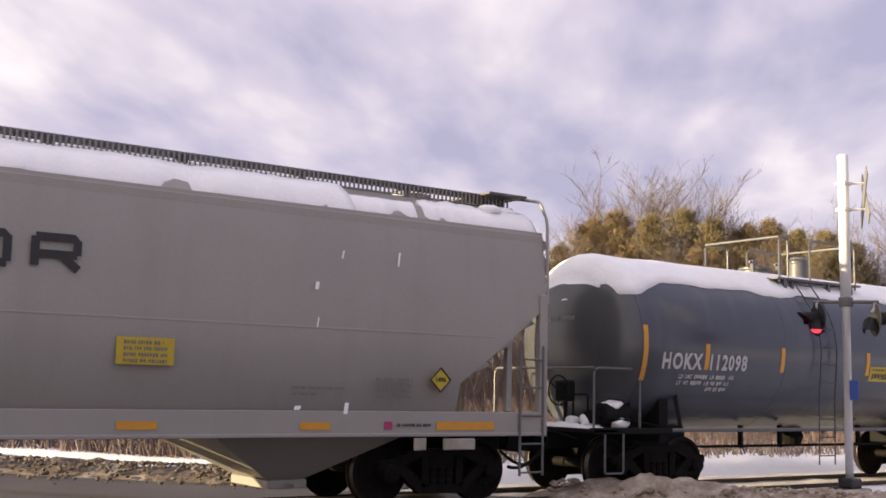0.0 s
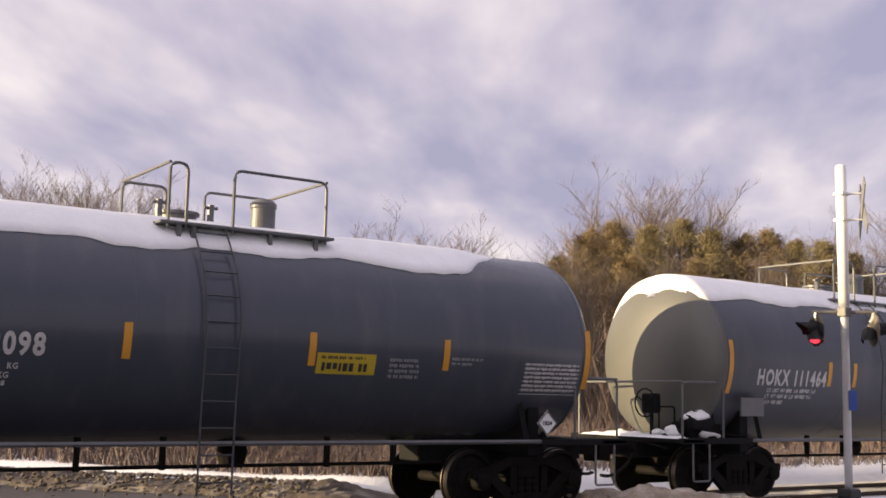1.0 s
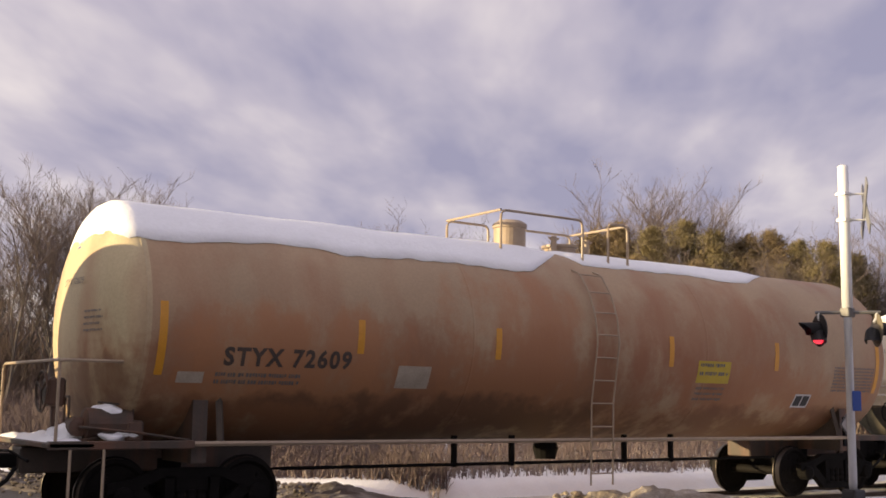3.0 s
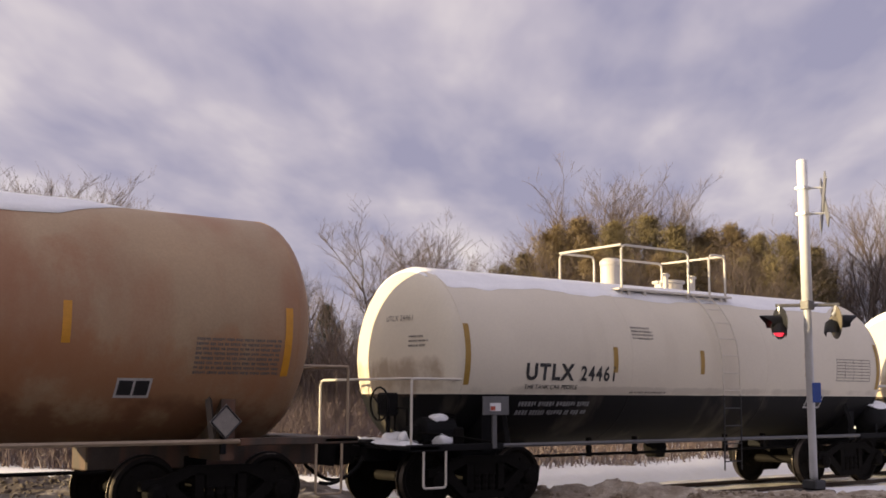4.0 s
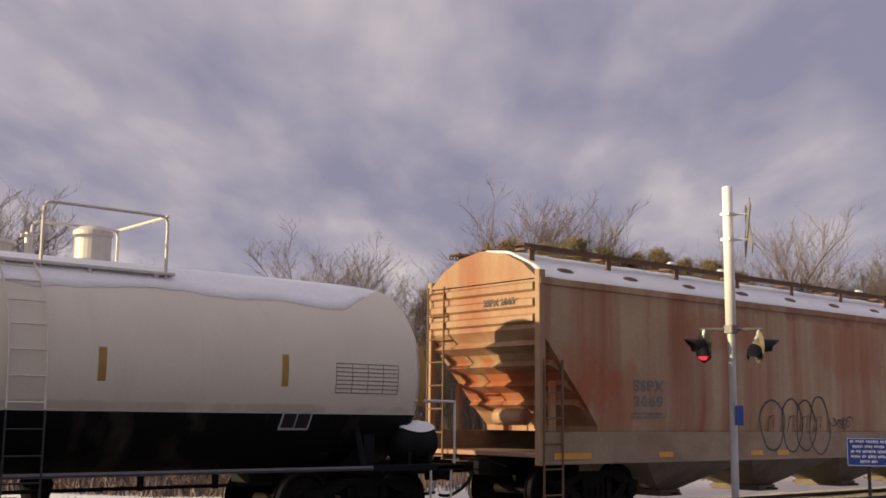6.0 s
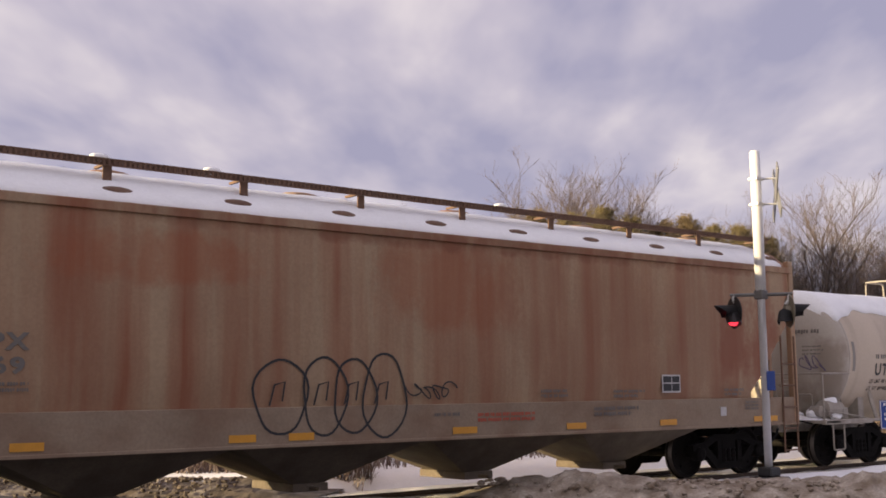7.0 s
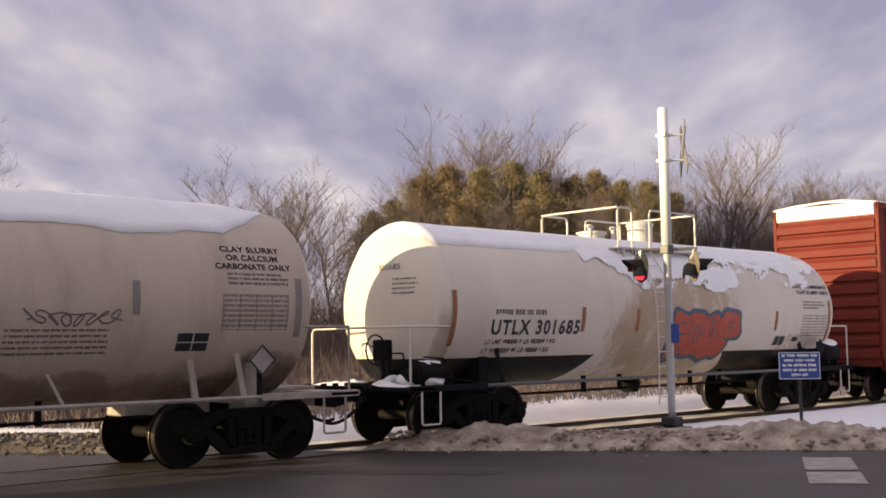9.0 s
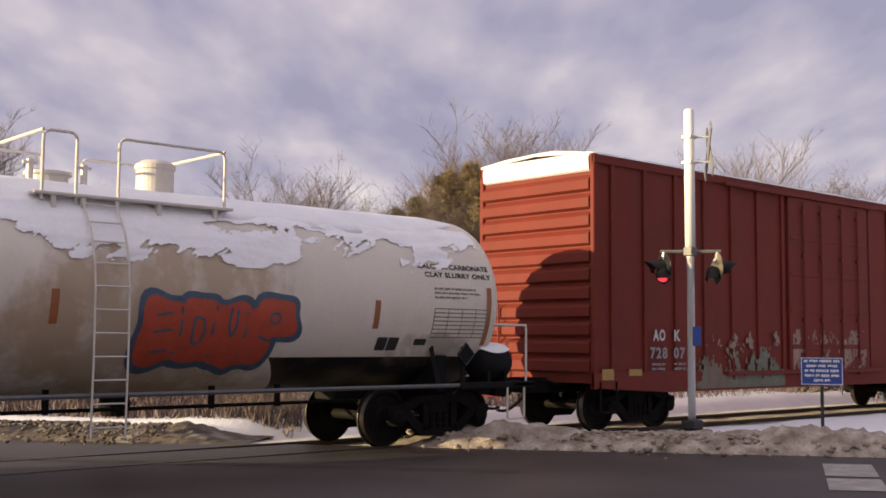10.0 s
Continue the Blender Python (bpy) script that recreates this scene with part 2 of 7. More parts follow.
M["ladder_dark"] = material("dark_ladder_paint", (0.045, 0.047, 0.055), 0.5, vary=0.2, scale=8, fine=60, bump=0.05)
M["toe_steel"] = material("grey_mesh_steel", (0.20, 0.195, 0.19), 0.5, 0.2, vary=0.15)
M["walk_rust"] = material("rusty_walkway_steel", (0.17, 0.095, 0.058), 0.75, vary=0.25, scale=5, fine=40, bump=0.1, stain=(0.09, 0.04, 0.025), stain_amount=0.4)
M["rail_tan"] = material("tan_railing_paint", (0.38, 0.29, 0.20), 0.5, vary=0.2, scale=8, fine=60, bump=0.05)
M["stripe"] = material("yellow_reflective_sheet", (0.62, 0.29, 0.025), 0.4, vary=0.12, scale=8, fine=50, bump=0.0)
M["stripe_dull"] = material("dull_yellow_reflective_sheet", (0.36, 0.22, 0.04), 0.45, vary=0.15, scale=8, fine=50, bump=0.0)
M["stripe_red"] = material("faded_orange_reflective_sheet", (0.34, 0.12, 0.04), 0.45, vary=0.2, scale=8, fine=50, bump=0.0)
M["stripe_grey"] = material("grimy_reflective_sheet", (0.26, 0.235, 0.21), 0.5, vary=0.2, scale=8, fine=50, bump=0.0)
M["yellow"] = material("yellow_notice", (0.47, 0.345, 0.02), 0.5, vary=0.1, scale=9, fine=60, bump=0.0)
M["ink_black"] = material("black_stencil", (0.02, 0.02, 0.022), 0.55, vary=0.2, scale=9, fine=60, bump=0.0)
M["pale_card"] = material("weathered_pale_sheet", (0.42, 0.36, 0.28), 0.6, vary=0.2, scale=5, fine=40, bump=0.0)
M["ink_faded"] = material("weathered_black_stencil", (0.085, 0.062, 0.048), 0.6, vary=0.4, scale=5, fine=40, bump=0.0)
M["ink_grey"] = material("faded_grey_stencil", (0.16, 0.145, 0.13), 0.55, vary=0.2, scale=9, fine=60, bump=0.0)
M["ink_white"] = material("white_stencil", (0.55, 0.54, 0.53), 0.55, vary=0.2, scale=9, fine=60, bump=0.0)
M["ink_dim"] = material("dim_white_stencil", (0.26, 0.26, 0.27), 0.55, vary=0.2, scale=9, fine=60, bump=0.0)
M["spray_red"] = material("orange_red_spray", (0.48, 0.080, 0.040), 0.5, vary=0.2, scale=6, fine=40, bump=0.0)
M["spray_blue"] = material("teal_spray", (0.075, 0.12, 0.18), 0.5, vary=0.3, scale=6, fine=40, bump=0.0)
M["spray_pink"] = material("magenta_spray", (0.40, 0.035, 0.13), 0.5, vary=0.2, scale=6, fine=40, bump=0.0)
M["spray_violet"] = material("violet_spray", (0.13, 0.10, 0.20), 0.5, vary=0.2, scale=6, fine=40, bump=0.0)
M["hose"] = material("black_air_hose", (0.012, 0.012, 0.012), 0.6, vary=0.2)
M["snow"] = material("packed_snow", (0.87, 0.875, 0.89), 0.75, vary=0.07, scale=2.5, fine=24, bump=0.5)
M["bank"] = material("dirty_ploughed_snow", (0.57, 0.495, 0.41), 0.85, vary=0.4, scale=3.5, fine=28, bump=0.9, stain=(0.17, 0.125, 0.085), stain_amount=0.8, stain_scale=(4.0, 4.0, 3.0))
M["bank_earth"] = material("sandy_ploughed_snow", (0.13, 0.103, 0.083), 0.9, vary=0.45, scale=3, fine=18, bump=0.9, stain=(0.6, 0.56, 0.52), stain_amount=0.3, stain_scale=(2.0, 2.0, 2.0))
M["asphalt"] = material("wet_worn_asphalt", (0.045, 0.0345, 0.0285), 0.55, vary=0.3, scale=0.7, fine=90, bump=0.25, stain=(0.075, 0.062, 0.052), stain_amount=0.4, stain_scale=(0.35, 0.35, 1.0))
M["road_white"] = material("worn_white_road_paint", (0.42, 0.395, 0.36), 0.7, vary=0.4, scale=4, fine=50, bump=0.1)
M["road_yellow"] = material("worn_yellow_road_paint", (0.095, 0.070, 0.042), 0.7, vary=0.5, scale=3, fine=30, bump=0.1)
M["ballast"] = material("snowy_ballast", (0.78, 0.74, 0.67), 0.9, vary=0.3, scale=5, fine=25, bump=1.0, stain=(0.78, 0.76, 0.72), stain_amount=0.6, stain_scale=(1.2, 1.2, 1.2))
M["rail"] = material("rail_steel", (0.10, 0.07, 0.05), 0.45, 0.6, vary=0.3, scale=8, fine=40, bump=0.1)
M["galvanised"] = material("galvanised_mast", (0.62, 0.62, 0.63), 0.42, 0.3, vary=0.12, scale=5, fine=50, bump=0.05)
M["signal_black"] = material("signal_black", (0.018, 0.018, 0.02), 0.5, vary=0.2)
M["arm_grey"] = material("weathered_grey_arm", (0.15, 0.145, 0.14), 0.5, 0.2, vary=0.2)
M["signal_tan"] = material("signal_backplate", (0.17, 0.145, 0.105), 0.5, vary=0.15)
# White crossbuck in grey: its unlit look is put into the colour.
M["buck_unlit"] = material("unlit_crossbuck_grey", (0.27, 0.27, 0.28), 0.45, 0.3, vary=0.15)
M["lens_red"] = material("lit_red_lens", (0.5, 0.02, 0.02), 0.2, vary=0.05, bump=0.0, glow=(1.0, 0.04, 0.07, 0.8))
M["sign_blue"] = material("blue_sign_face", (0.015, 0.055, 0.27), 0.45, vary=0.08, bump=0.0)
M["sign_white"] = material("white_sign_paint", (0.75, 0.75, 0.76), 0.45, vary=0.06, bump=0.0)
M["bark"] = material("winter_bark", (0.15, 0.125, 0.108), 0.9, vary=0.3, scale=4, fine=30, bump=0.3)
M["sleeper"] = material("tarred_sleeper", (0.07, 0.052, 0.04), 0.9, vary=0.3, scale=4, fine=30, bump=0.3)
M["bark_red"] = material("reddish_twigs", (0.18, 0.138, 0.120), 0.9, vary=0.3, scale=2, fine=20, bump=0.0)
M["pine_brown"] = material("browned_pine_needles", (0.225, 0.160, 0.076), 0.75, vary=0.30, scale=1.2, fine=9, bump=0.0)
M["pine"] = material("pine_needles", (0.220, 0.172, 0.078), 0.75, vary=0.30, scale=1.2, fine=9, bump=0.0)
# Spruces stand in shade; that darkness is put into the needle colour.
M["spruce_shaded"] = material("shaded_spruce_needles", (0.045, 0.052, 0.030), 0.8, vary=0.45, scale=1.2, fine=9, bump=0.0)
M["brush"] = material("frosty_brush", (0.175, 0.128, 0.118), 0.9, vary=0.35, scale=0.8, fine=9, bump=0.0)
M["brush_pale"] = material("dry_pale_stalks", (0.29, 0.24, 0.225), 0.9, vary=0.3, scale=0.8, fine=9, bump=0.0)
M["far_woods"] = material("far_bare_woods", (0.21, 0.155, 0.125), 0.95, vary=0.3, scale=0.5, fine=3, bump=0.0)


# ---- building helpers ----
def ease(a, b, v):
    t = min(1.0, max(0.0, (v - a) / (b - a)))
    return t * t * (3 - 2 * t)


def part(name, bm, mat, parent, label="", smooth=False):
    me = bpy.data.meshes.new(name)
    bm.to_mesh(me)
    bm.free()
    me.materials.append(mat)
    if smooth:
        for p in me.polygons:
            p.use_smooth = True
    return share(name, me, parent, label)


def share(name, me, parent, label="", at=None):
    ob = new(name, me)
    ob.parent = parent
    if at is not None:
        ob.matrix_basis = at
    if label:
        tagged(ob, label)
    return ob


def structure(name, bm, mat, label, category, smooth=False, kind="structure"):
    return tagged(part(name, bm, mat, None, smooth=smooth), label, category, kind=kind)


def box(bm, x0, x1, y0, y1, z0, z1, bevel=0.0):
    vs = [bm.verts.new((x, y, z)) for x in (x0, x1) for y in (y0, y1) for z in (z0, z1)]
    fs = [bm.faces.new([vs[i] for i in q]) for q in ((0, 1, 3, 2), (4, 6, 7, 5), (0, 4, 5, 1), (2, 3, 7, 6), (0, 2, 6, 4), (1, 5, 7, 3))]
    if bevel:
        bmesh.ops.bevel(bm, geom=list({e for f in fs for e in f.edges}), offset=bevel, segments=1, affect="EDGES")


def tube(bm, pts, r, n=8, taper=None):
    """A round bar along points; taper: the radius at the end."""
    pts = [Vector(p) for p in pts]
    rings = []
    for i, p in enumerate(pts):
        d = (pts[min(i + 1, len(pts) - 1)] - pts[max(i - 1, 0)]).normalized()
        a = d.cross(Vector((0, 0, 1)) if abs(d.z) < 0.9 else Vector((1, 0, 0))).normalized()
        b = d.cross(a)
        rr = r if taper is None else r + (taper - r) * i / (len(pts) - 1)
        rings.append([bm.verts.new(p + rr * (math.cos(k * 2 * math.pi / n) * a + math.sin(k * 2 * math.pi / n) * b)) for k in range(n)])
    for u, v in zip(rings, rings[1:]):
        for k in range(n):
            bm.faces.new((u[k], u[(k + 1) % n], v[(k + 1) % n], v[k]))
    bm.faces.new(rings[0][::-1])
    bm.faces.new(rings[-1])


def bend(pts, radius=0.1, n=4):
    """Round the inner corners of a polyline."""
    pts = [Vector(p) for p in pts]
    out = [pts[0]]
    for a, b, c in zip(pts, pts[1:], pts[2:]):
        u, v = (a - b).normalized() * radius, (c - b).normalized() * radius
        for i in range(n + 1):
            t = i / n
            out.append((b + u) * (1 - t) ** 2 + b * 2 * t * (1 - t) + (b + v) * t * t)
    return out + [pts[-1]]


def turned(bm, profile, n=32, axis="x"):
    """A turned solid: (place along the axis, radius) pairs."""
    rings = []
    for s, r in profile:
        ring = []
        for k in range(n):
            c, d = r * math.cos(2 * math.pi * k / n), r * math.sin(2 * math.pi * k / n)
            ring.append(bm.verts.new({"x": (s, c, d), "y": (c, s, d), "z": (c, d, s)}[axis]))
        rings.append(ring)
    for u, v in zip(rings, rings[1:]):
        for k in range(n):
            bm.faces.new((u[k], u[(k + 1) % n], v[(k + 1) % n], v[k]))
    bm.faces.new(rings[0][::-1])
    bm.faces.new(rings[-1])
    bmesh.ops.recalc_face_normals(bm, faces=bm.faces)


def prism(bm, outline, y0, y1):
    """An outline in x and z, given depth in y."""
    a = [bm.verts.new((x, y0, z)) for x, z in outline]
    b = [bm.verts.new((x, y1, z)) for x, z in outline]
    bm.faces.new(a)
    bm.faces.new(b[::-1])
    for i in range(len(a)):
        j = (i + 1) % len(a)
        bm.faces.new((a[i], b[i], b[j], a[j]))
    bmesh.ops.recalc_face_normals(bm, faces=bm.faces)


def moved(bm, m, start=0):
    bm.verts.ensure_lookup_table()
    for v in bm.verts[start:]:
        v.co = m @ v.co


# ---- running gear, shared by all cars ----
WHEEL_R, AXLE = 0.457, 0.89


def wheelset_mesh():
    bm = bmesh.new()
    for side in (-1, 1):
        g = side * 0.68
        prof = [(g, 0.10), (g, 0.16), (g + side * 0.04, 0.18), (g + side * 0.03, 0.36), (g - side * 0.0, 0.40), (g, 0.485), (g + side * 0.03, 0.485),
                (g + side * 0.045, WHEEL_R), (g + side * 0.135, WHEEL_R - 0.006), (g + side * 0.14, 0.40), (g + side * 0.09, 0.36), (g + side * 0.09, 0.18), (g + side * 0.15, 0.15), (g + side * 0.15, 0.09)]
        turned(bm, prof, 28, "y")
    turned(bm, [(-1.08, 0.075), (-0.7, 0.085), (0, 0.075), (0.7, 0.085), (1.08, 0.075)], 12, "y")
    for side in (-1, 1):
        for k in range(6):      # web holes read as raised bosses
            a = k * math.pi / 3
            turned_at = len(bm.verts)
            turned(bm, [(side * 0.77, 0.03), (side * 0.79, 0.025)], 6, "y")
            moved(bm, Matrix.Translation((0.27 * math.cos(a), 0, 0.27 * math.sin(a))), turned_at)
    me = bpy.data.meshes.new("wheelset")
    bm.to_mesh(me)
    bm.free()
    me.materials.append(M["wheel"])
    me.materials.append(M["tread"])
    for p in me.polygons:
        c = p.center
        rr = math.hypot(c.x, c.z)
        if rr > 0.44 and abs(p.normal.y) < 0.5:
            p.material_index = 1
        p.use_smooth = abs(p.normal.y) < 0.6
    return me


def truck_mesh():
    """Two cast side frames with springs, bearing caps and a bolster across."""
    bm = bmesh.new()
    for side in (-1, 1):
        y = side * 1.0
        a = min(y, y + side * 0.12), max(y, y + side * 0.12)
        # frame cast as top chord, two slanting legs, bottom tie and columns
        prism(bm, [(-1.08, 0.50), (-1.08, 0.62), (-0.80, 0.66), (-0.42, 0.80), (0.42, 0.80), (0.80, 0.66), (1.08, 0.62), (1.08, 0.50), (0.72, 0.54), (0.40, 0.68), (-0.40, 0.68), (-0.72, 0.54)], *a)
        prism(bm, [(-0.80, 0.50), (-0.40, 0.16), (-0.30, 0.28), (-0.66, 0.58)], *a)
        prism(bm, [(0.80, 0.50), (0.66, 0.58), (0.30, 0.28), (0.40, 0.16)], *a)
        prism(bm, [(-0.40, 0.16), (0.40, 0.16), (0.32, 0.28), (-0.32, 0.28)], *a)
        prism(bm, [(-0.36, 0.26), (-0.24, 0.26), (-0.24, 0.70), (-0.36, 0.70)], *a)
        prism(bm, [(0.36, 0.26), (0.36, 0.70), (0.24, 0.70), (0.24, 0.26)], *a)
        for sx in (-0.14, 0.0, 0.14):
            i = len(bm.verts)
            turned(bm, [(0.28, 0.06), (0.33, 0.075), (0.38, 0.06), (0.43, 0.075), (0.48, 0.06), (0.53, 0.075)], 8, "z")
            moved(bm, Matrix.Translation((sx, y + side * 0.06, 0)), i)
        for ax in (-AXLE, AXLE):
            i = len(bm.verts)
            turned(bm, [(y - side * 0.02, 0.13), (y + side * 0.16, 0.13), (y + side * 0.19, 0.07)], 12, "y")
            moved(bm, Matrix.Translation((ax, 0, WHEEL_R)), i)
    box(bm, -0.22, 0.22, -1.1, 1.1, 0.50, 0.72, 0.02)
    box(bm, -0.16, 0.16, -0.3, 0.3, 0.72, 0.88)
    for sx in (-1, 1):
        box(bm, sx * 0.34 - 0.05, sx * 0.34 + 0.05, -0.95, 0.95, 0.36, 0.44)
        for y in (-0.745, 0.745):
            box(bm, sx * 0.40 - 0.03, sx * 0.40 + 0.03, y - 0.07, y + 0.07, 0.30, 0.58)
    me = bpy.data.meshes.new("truck")
    bm.to_mesh(me)
    bm.free()
    me.materials.append(M["iron"])
    return me


def coupler_mesh():
    bm = bmesh.new()
    box(bm, -0.55, 0.12, -0.11, 0.11, 0.78, 0.96, 0.02)
    prism(bm, [(-0.75, 0.70), (-0.50, 0.66), (-0.45, 1.0), (-0.72, 1.0)], -0.18, 0.10)
    tube(bm, [(-0.62, 0.0, 0.68), (-0.62, 0.0, 1.05)], 0.05)
    tube(bm, [(-0.2, -0.1, 1.0), (-0.25, -0.75, 1.02), (-0.15, -1.2, 0.92)], 0.018, 6)
    me = bpy.data.meshes.new("coupler")
    bm.to_mesh(me)
    bm.free()
    me.materials.append(M["iron"])
    return me


def hose_mesh():
    bm = bmesh.new()
    pts = [(-0.05, -0.28, 0.80)] + [(-0.05 - 0.75 * k / 8, -0.28, 0.72 - 0.30 * math.sin(math.pi * k / 8 * 0.62)) for k in range(1, 9)]
    tube(bm, pts, 0.028, 7)
    me = bpy.data.meshes.new("air_hose")
    bm.to_mesh(me)
    bm.free()
    me.materials.append(M["hose"])
    return me


WHEELSET, TRUCK, COUPLER, HOSE = wheelset_mesh(), truck_mesh(), coupler_mesh(), hose_mesh()
CARS, WHEELS = [], []


def car_empty(name, u, label, category):
    car = tagged(new(name), label, category, group="cars of the freight train")
    CARS.append((car, u))
    car.location = (u + run(0), TRACK_Y, 0)
    return car


def running_gear(car, half, end):
    """Trucks with turning wheelsets at +-half, couplers and hoses at +-end."""
    for s in (-1, 1):
        truck = share("truck", TRUCK, car, "dark grimy cast-steel truck", Matrix.Translation((s * half, 0, 0)))
        for a in (-AXLE, AXLE):
            WHEELS.append((share("wheelset", WHEELSET, truck, "steel wheels with bright worn treads", Matrix.Translation((a, 0, WHEEL_R))), a))
        turn = Matrix.Identity(4) if s < 0 else Matrix.Rotation(math.pi, 4, "Z")
        share("coupler", COUPLER, car, at=Matrix.Translation((s * end, 0, 0)) @ turn)
        share("air_hose", HOSE, car, at=Matrix.Translation((s * end, 0, 0)) @ turn)


# ---- marks on curved and flat sides ----
def tank_side(r, zc):
    return lambda x, z, off=0.006: Vector((x, -math.sqrt(max(0.01, (r + off) ** 2 - (z - zc) ** 2)), z))


def flat_side(y):
    return lambda x, z, off=0.006: Vector((x, y - off, z))


def patch(bm, side, x0, x1, z0, z1, lean=0.0, off=0.006):
    n = max(1, int(abs(z1 - z0) / 0.08))
    rows = []
    for i in range(n + 1):
        z = z0 + (z1 - z0) * i / n
        rows.append([bm.verts.new(side(x + lean * i / n, z, off)) for x in (x0, x1)])
    for a, b in zip(rows, rows[1:]):
        bm.faces.new((a[0], a[1], b[1], b[0]))


def mark(car, side, name, mat, rects, label="", off=0.006):
    if name in ("frame_mark", "reflective_stripe", "pale_patch", "snow_smear") and len(rects) > 1:
        for rect in rects:
            mark(car, side, name, mat, [rect], label, off)
        return
    bm = bmesh.new()
    for r in rects:
        patch(bm, side, *r, off=off)
    made = part(name, bm, mat, car, label)
    return tagged(made, kind="stuff") if len(rects) > 2 else made


def bars(x, z, lines, height=0.07, gap=0.05, seed=1):
    """Rows of small bars for lines of writing too small to read; lines: their lengths."""
    rng = random.Random(seed)
    out = []
    for i, length in enumerate(lines):
        top, cx, word = z - i * (height + gap), x, rng.randint(2, 7)
        while cx < x + length:
            w = min(height * rng.uniform(0.35, 0.75), x + length - cx)
            if w > 0.008:
                out.append((cx, cx + w, top - height * rng.choice((1.0, 1.0, 0.8)), top))
            word -= 1
            cx += w + height * (0.22 if word > 0 else 0.75)
            if word <= 0:
                word = rng.randint(2, 7)
    return out


def data_lines(car, side, mat, x, z, height, pitch, words, seed):
    """Load-limit lines: the words in letters, the figures as plain bars."""
    for i, line in enumerate(words):
        cx, top = x, z - i * pitch
        for k, (kind, width) in enumerate(line):
            if kind == "#":
                mark(car, side, "small_writing", mat, bars(cx, top + height, [width], height, 0.02, seed + 7 * i + k))
            else:
                lettering(car, side, kind, cx, cx + width, top, height, mat, off=0.007, bold=0.02)
            cx += width + height * 0.7


def lettering(car, side, text, x0, x1, z, height, mat, label="", off=0.008, bold=0.035):
    cu = bpy.data.curves.new("lettering", "FONT")
    cu.body, cu.size, cu.offset, cu.resolution_u = text, 1.0, bold, 3
    cu.space_character = 1.2 if height > 0.2 else 1.05
    tmp = bpy.data.objects.new("lettering", cu)
    me = bpy.data.meshes.new_from_object(tmp)
    bpy.data.objects.remove(tmp)
    bpy.data.curves.remove(cu)
    bm = bmesh.new()
    bm.from_mesh(me)
    bpy.data.meshes.remove(me)
    xs, ys = [v.co.x for v in bm.verts], [v.co.y for v in bm.verts]
    lo, hi, b, t = min(xs), max(xs), min(ys), max(ys)
    bmesh.ops.triangulate(bm, faces=bm.faces)
    bm.verts.index_update()
    for v in bm.verts:
        v.co = side(x0 + (v.co.x - lo) / (hi - lo) * (x1 - x0), z + (v.co.y - b) / (t - b) * height, off)
    # one part a word: cut at the widest gaps along the line
    words = len(text.split())
    if words == 1:
        return part("lettering", bm, mat, car, label)
    spans, reach_x = [], -1e9
    for a, c in sorted((min(xs[v.index] for v in f.verts), max(xs[v.index] for v in f.verts)) for f in bm.faces):
        if reach_x > -1e8 and a > reach_x:
            spans.append((a - reach_x, (a + reach_x) / 2))
        reach_x = max(reach_x, c)
    cuts = sorted(m for _, m in sorted(spans, reverse=True)[:words - 1])
    for w in range(words):
        left, right = (cuts[w - 1] if w else -1e9), (cuts[w] if w < len(cuts) else 1e9)
        one, seen = bmesh.new(), {}
        for f in bm.faces:
            if left < sum(xs[v.index] for v in f.verts) / len(f.verts) < right:
                for v in f.verts:
                    if v.index not in seen:
                        seen[v.index] = one.verts.new(v.co)
                one.faces.new([seen[v.index] for v in f.verts])
        part("lettering", one, mat, car, label)
    bm.free()


def ribbon(bm, side, pts, w, off=0.008):
    pts = [Vector((p[0], p[1])) for p in pts]
    prev = None
    for i, p in enumerate(pts):
        d = (pts[min(i + 1, len(pts) - 1)] - pts[max(0, i - 1)])
        d = d.normalized() if d.length else Vector((1, 0))
        nrm = Vector((-d.y, d.x)) * w / 2
        cur = [bm.verts.new(side(q.x, q.y, off + 0.0006 * (i % 3))) for q in (p + nrm, p - nrm)]
        if prev:
            bm.faces.new((prev[0], prev[1], cur[1], cur[0]))
        prev = cur


def scribble(car, side, mat, x0, x1, z0, z1, loops, w, seed, label=""):
    """A sprayed tag: one looping line across the given field."""
    rng = random.Random(seed)
    bm = bmesh.new()
    n = loops * 14
    ph, k2 = rng.uniform(0, 6), rng.uniform(1.6, 2.6)
    pts = []
    for i in range(n + 1):
        t = i / n
        a = t * loops * 2 * math.pi + ph
        amp = 0.6 + 0.4 * math.sin(k2 * a * 0.37 + seed)
        pts.append((x0 + (x1 - x0) * t + 0.55 * (x1 - x0) / loops * math.cos(a * 1.13), (z0 + z1) / 2 + (z1 - z0) / 2 * amp * math.sin(a)))
    ribbon(bm, side, pts, w)
    return part("graffiti_tag", bm, mat, car, label)


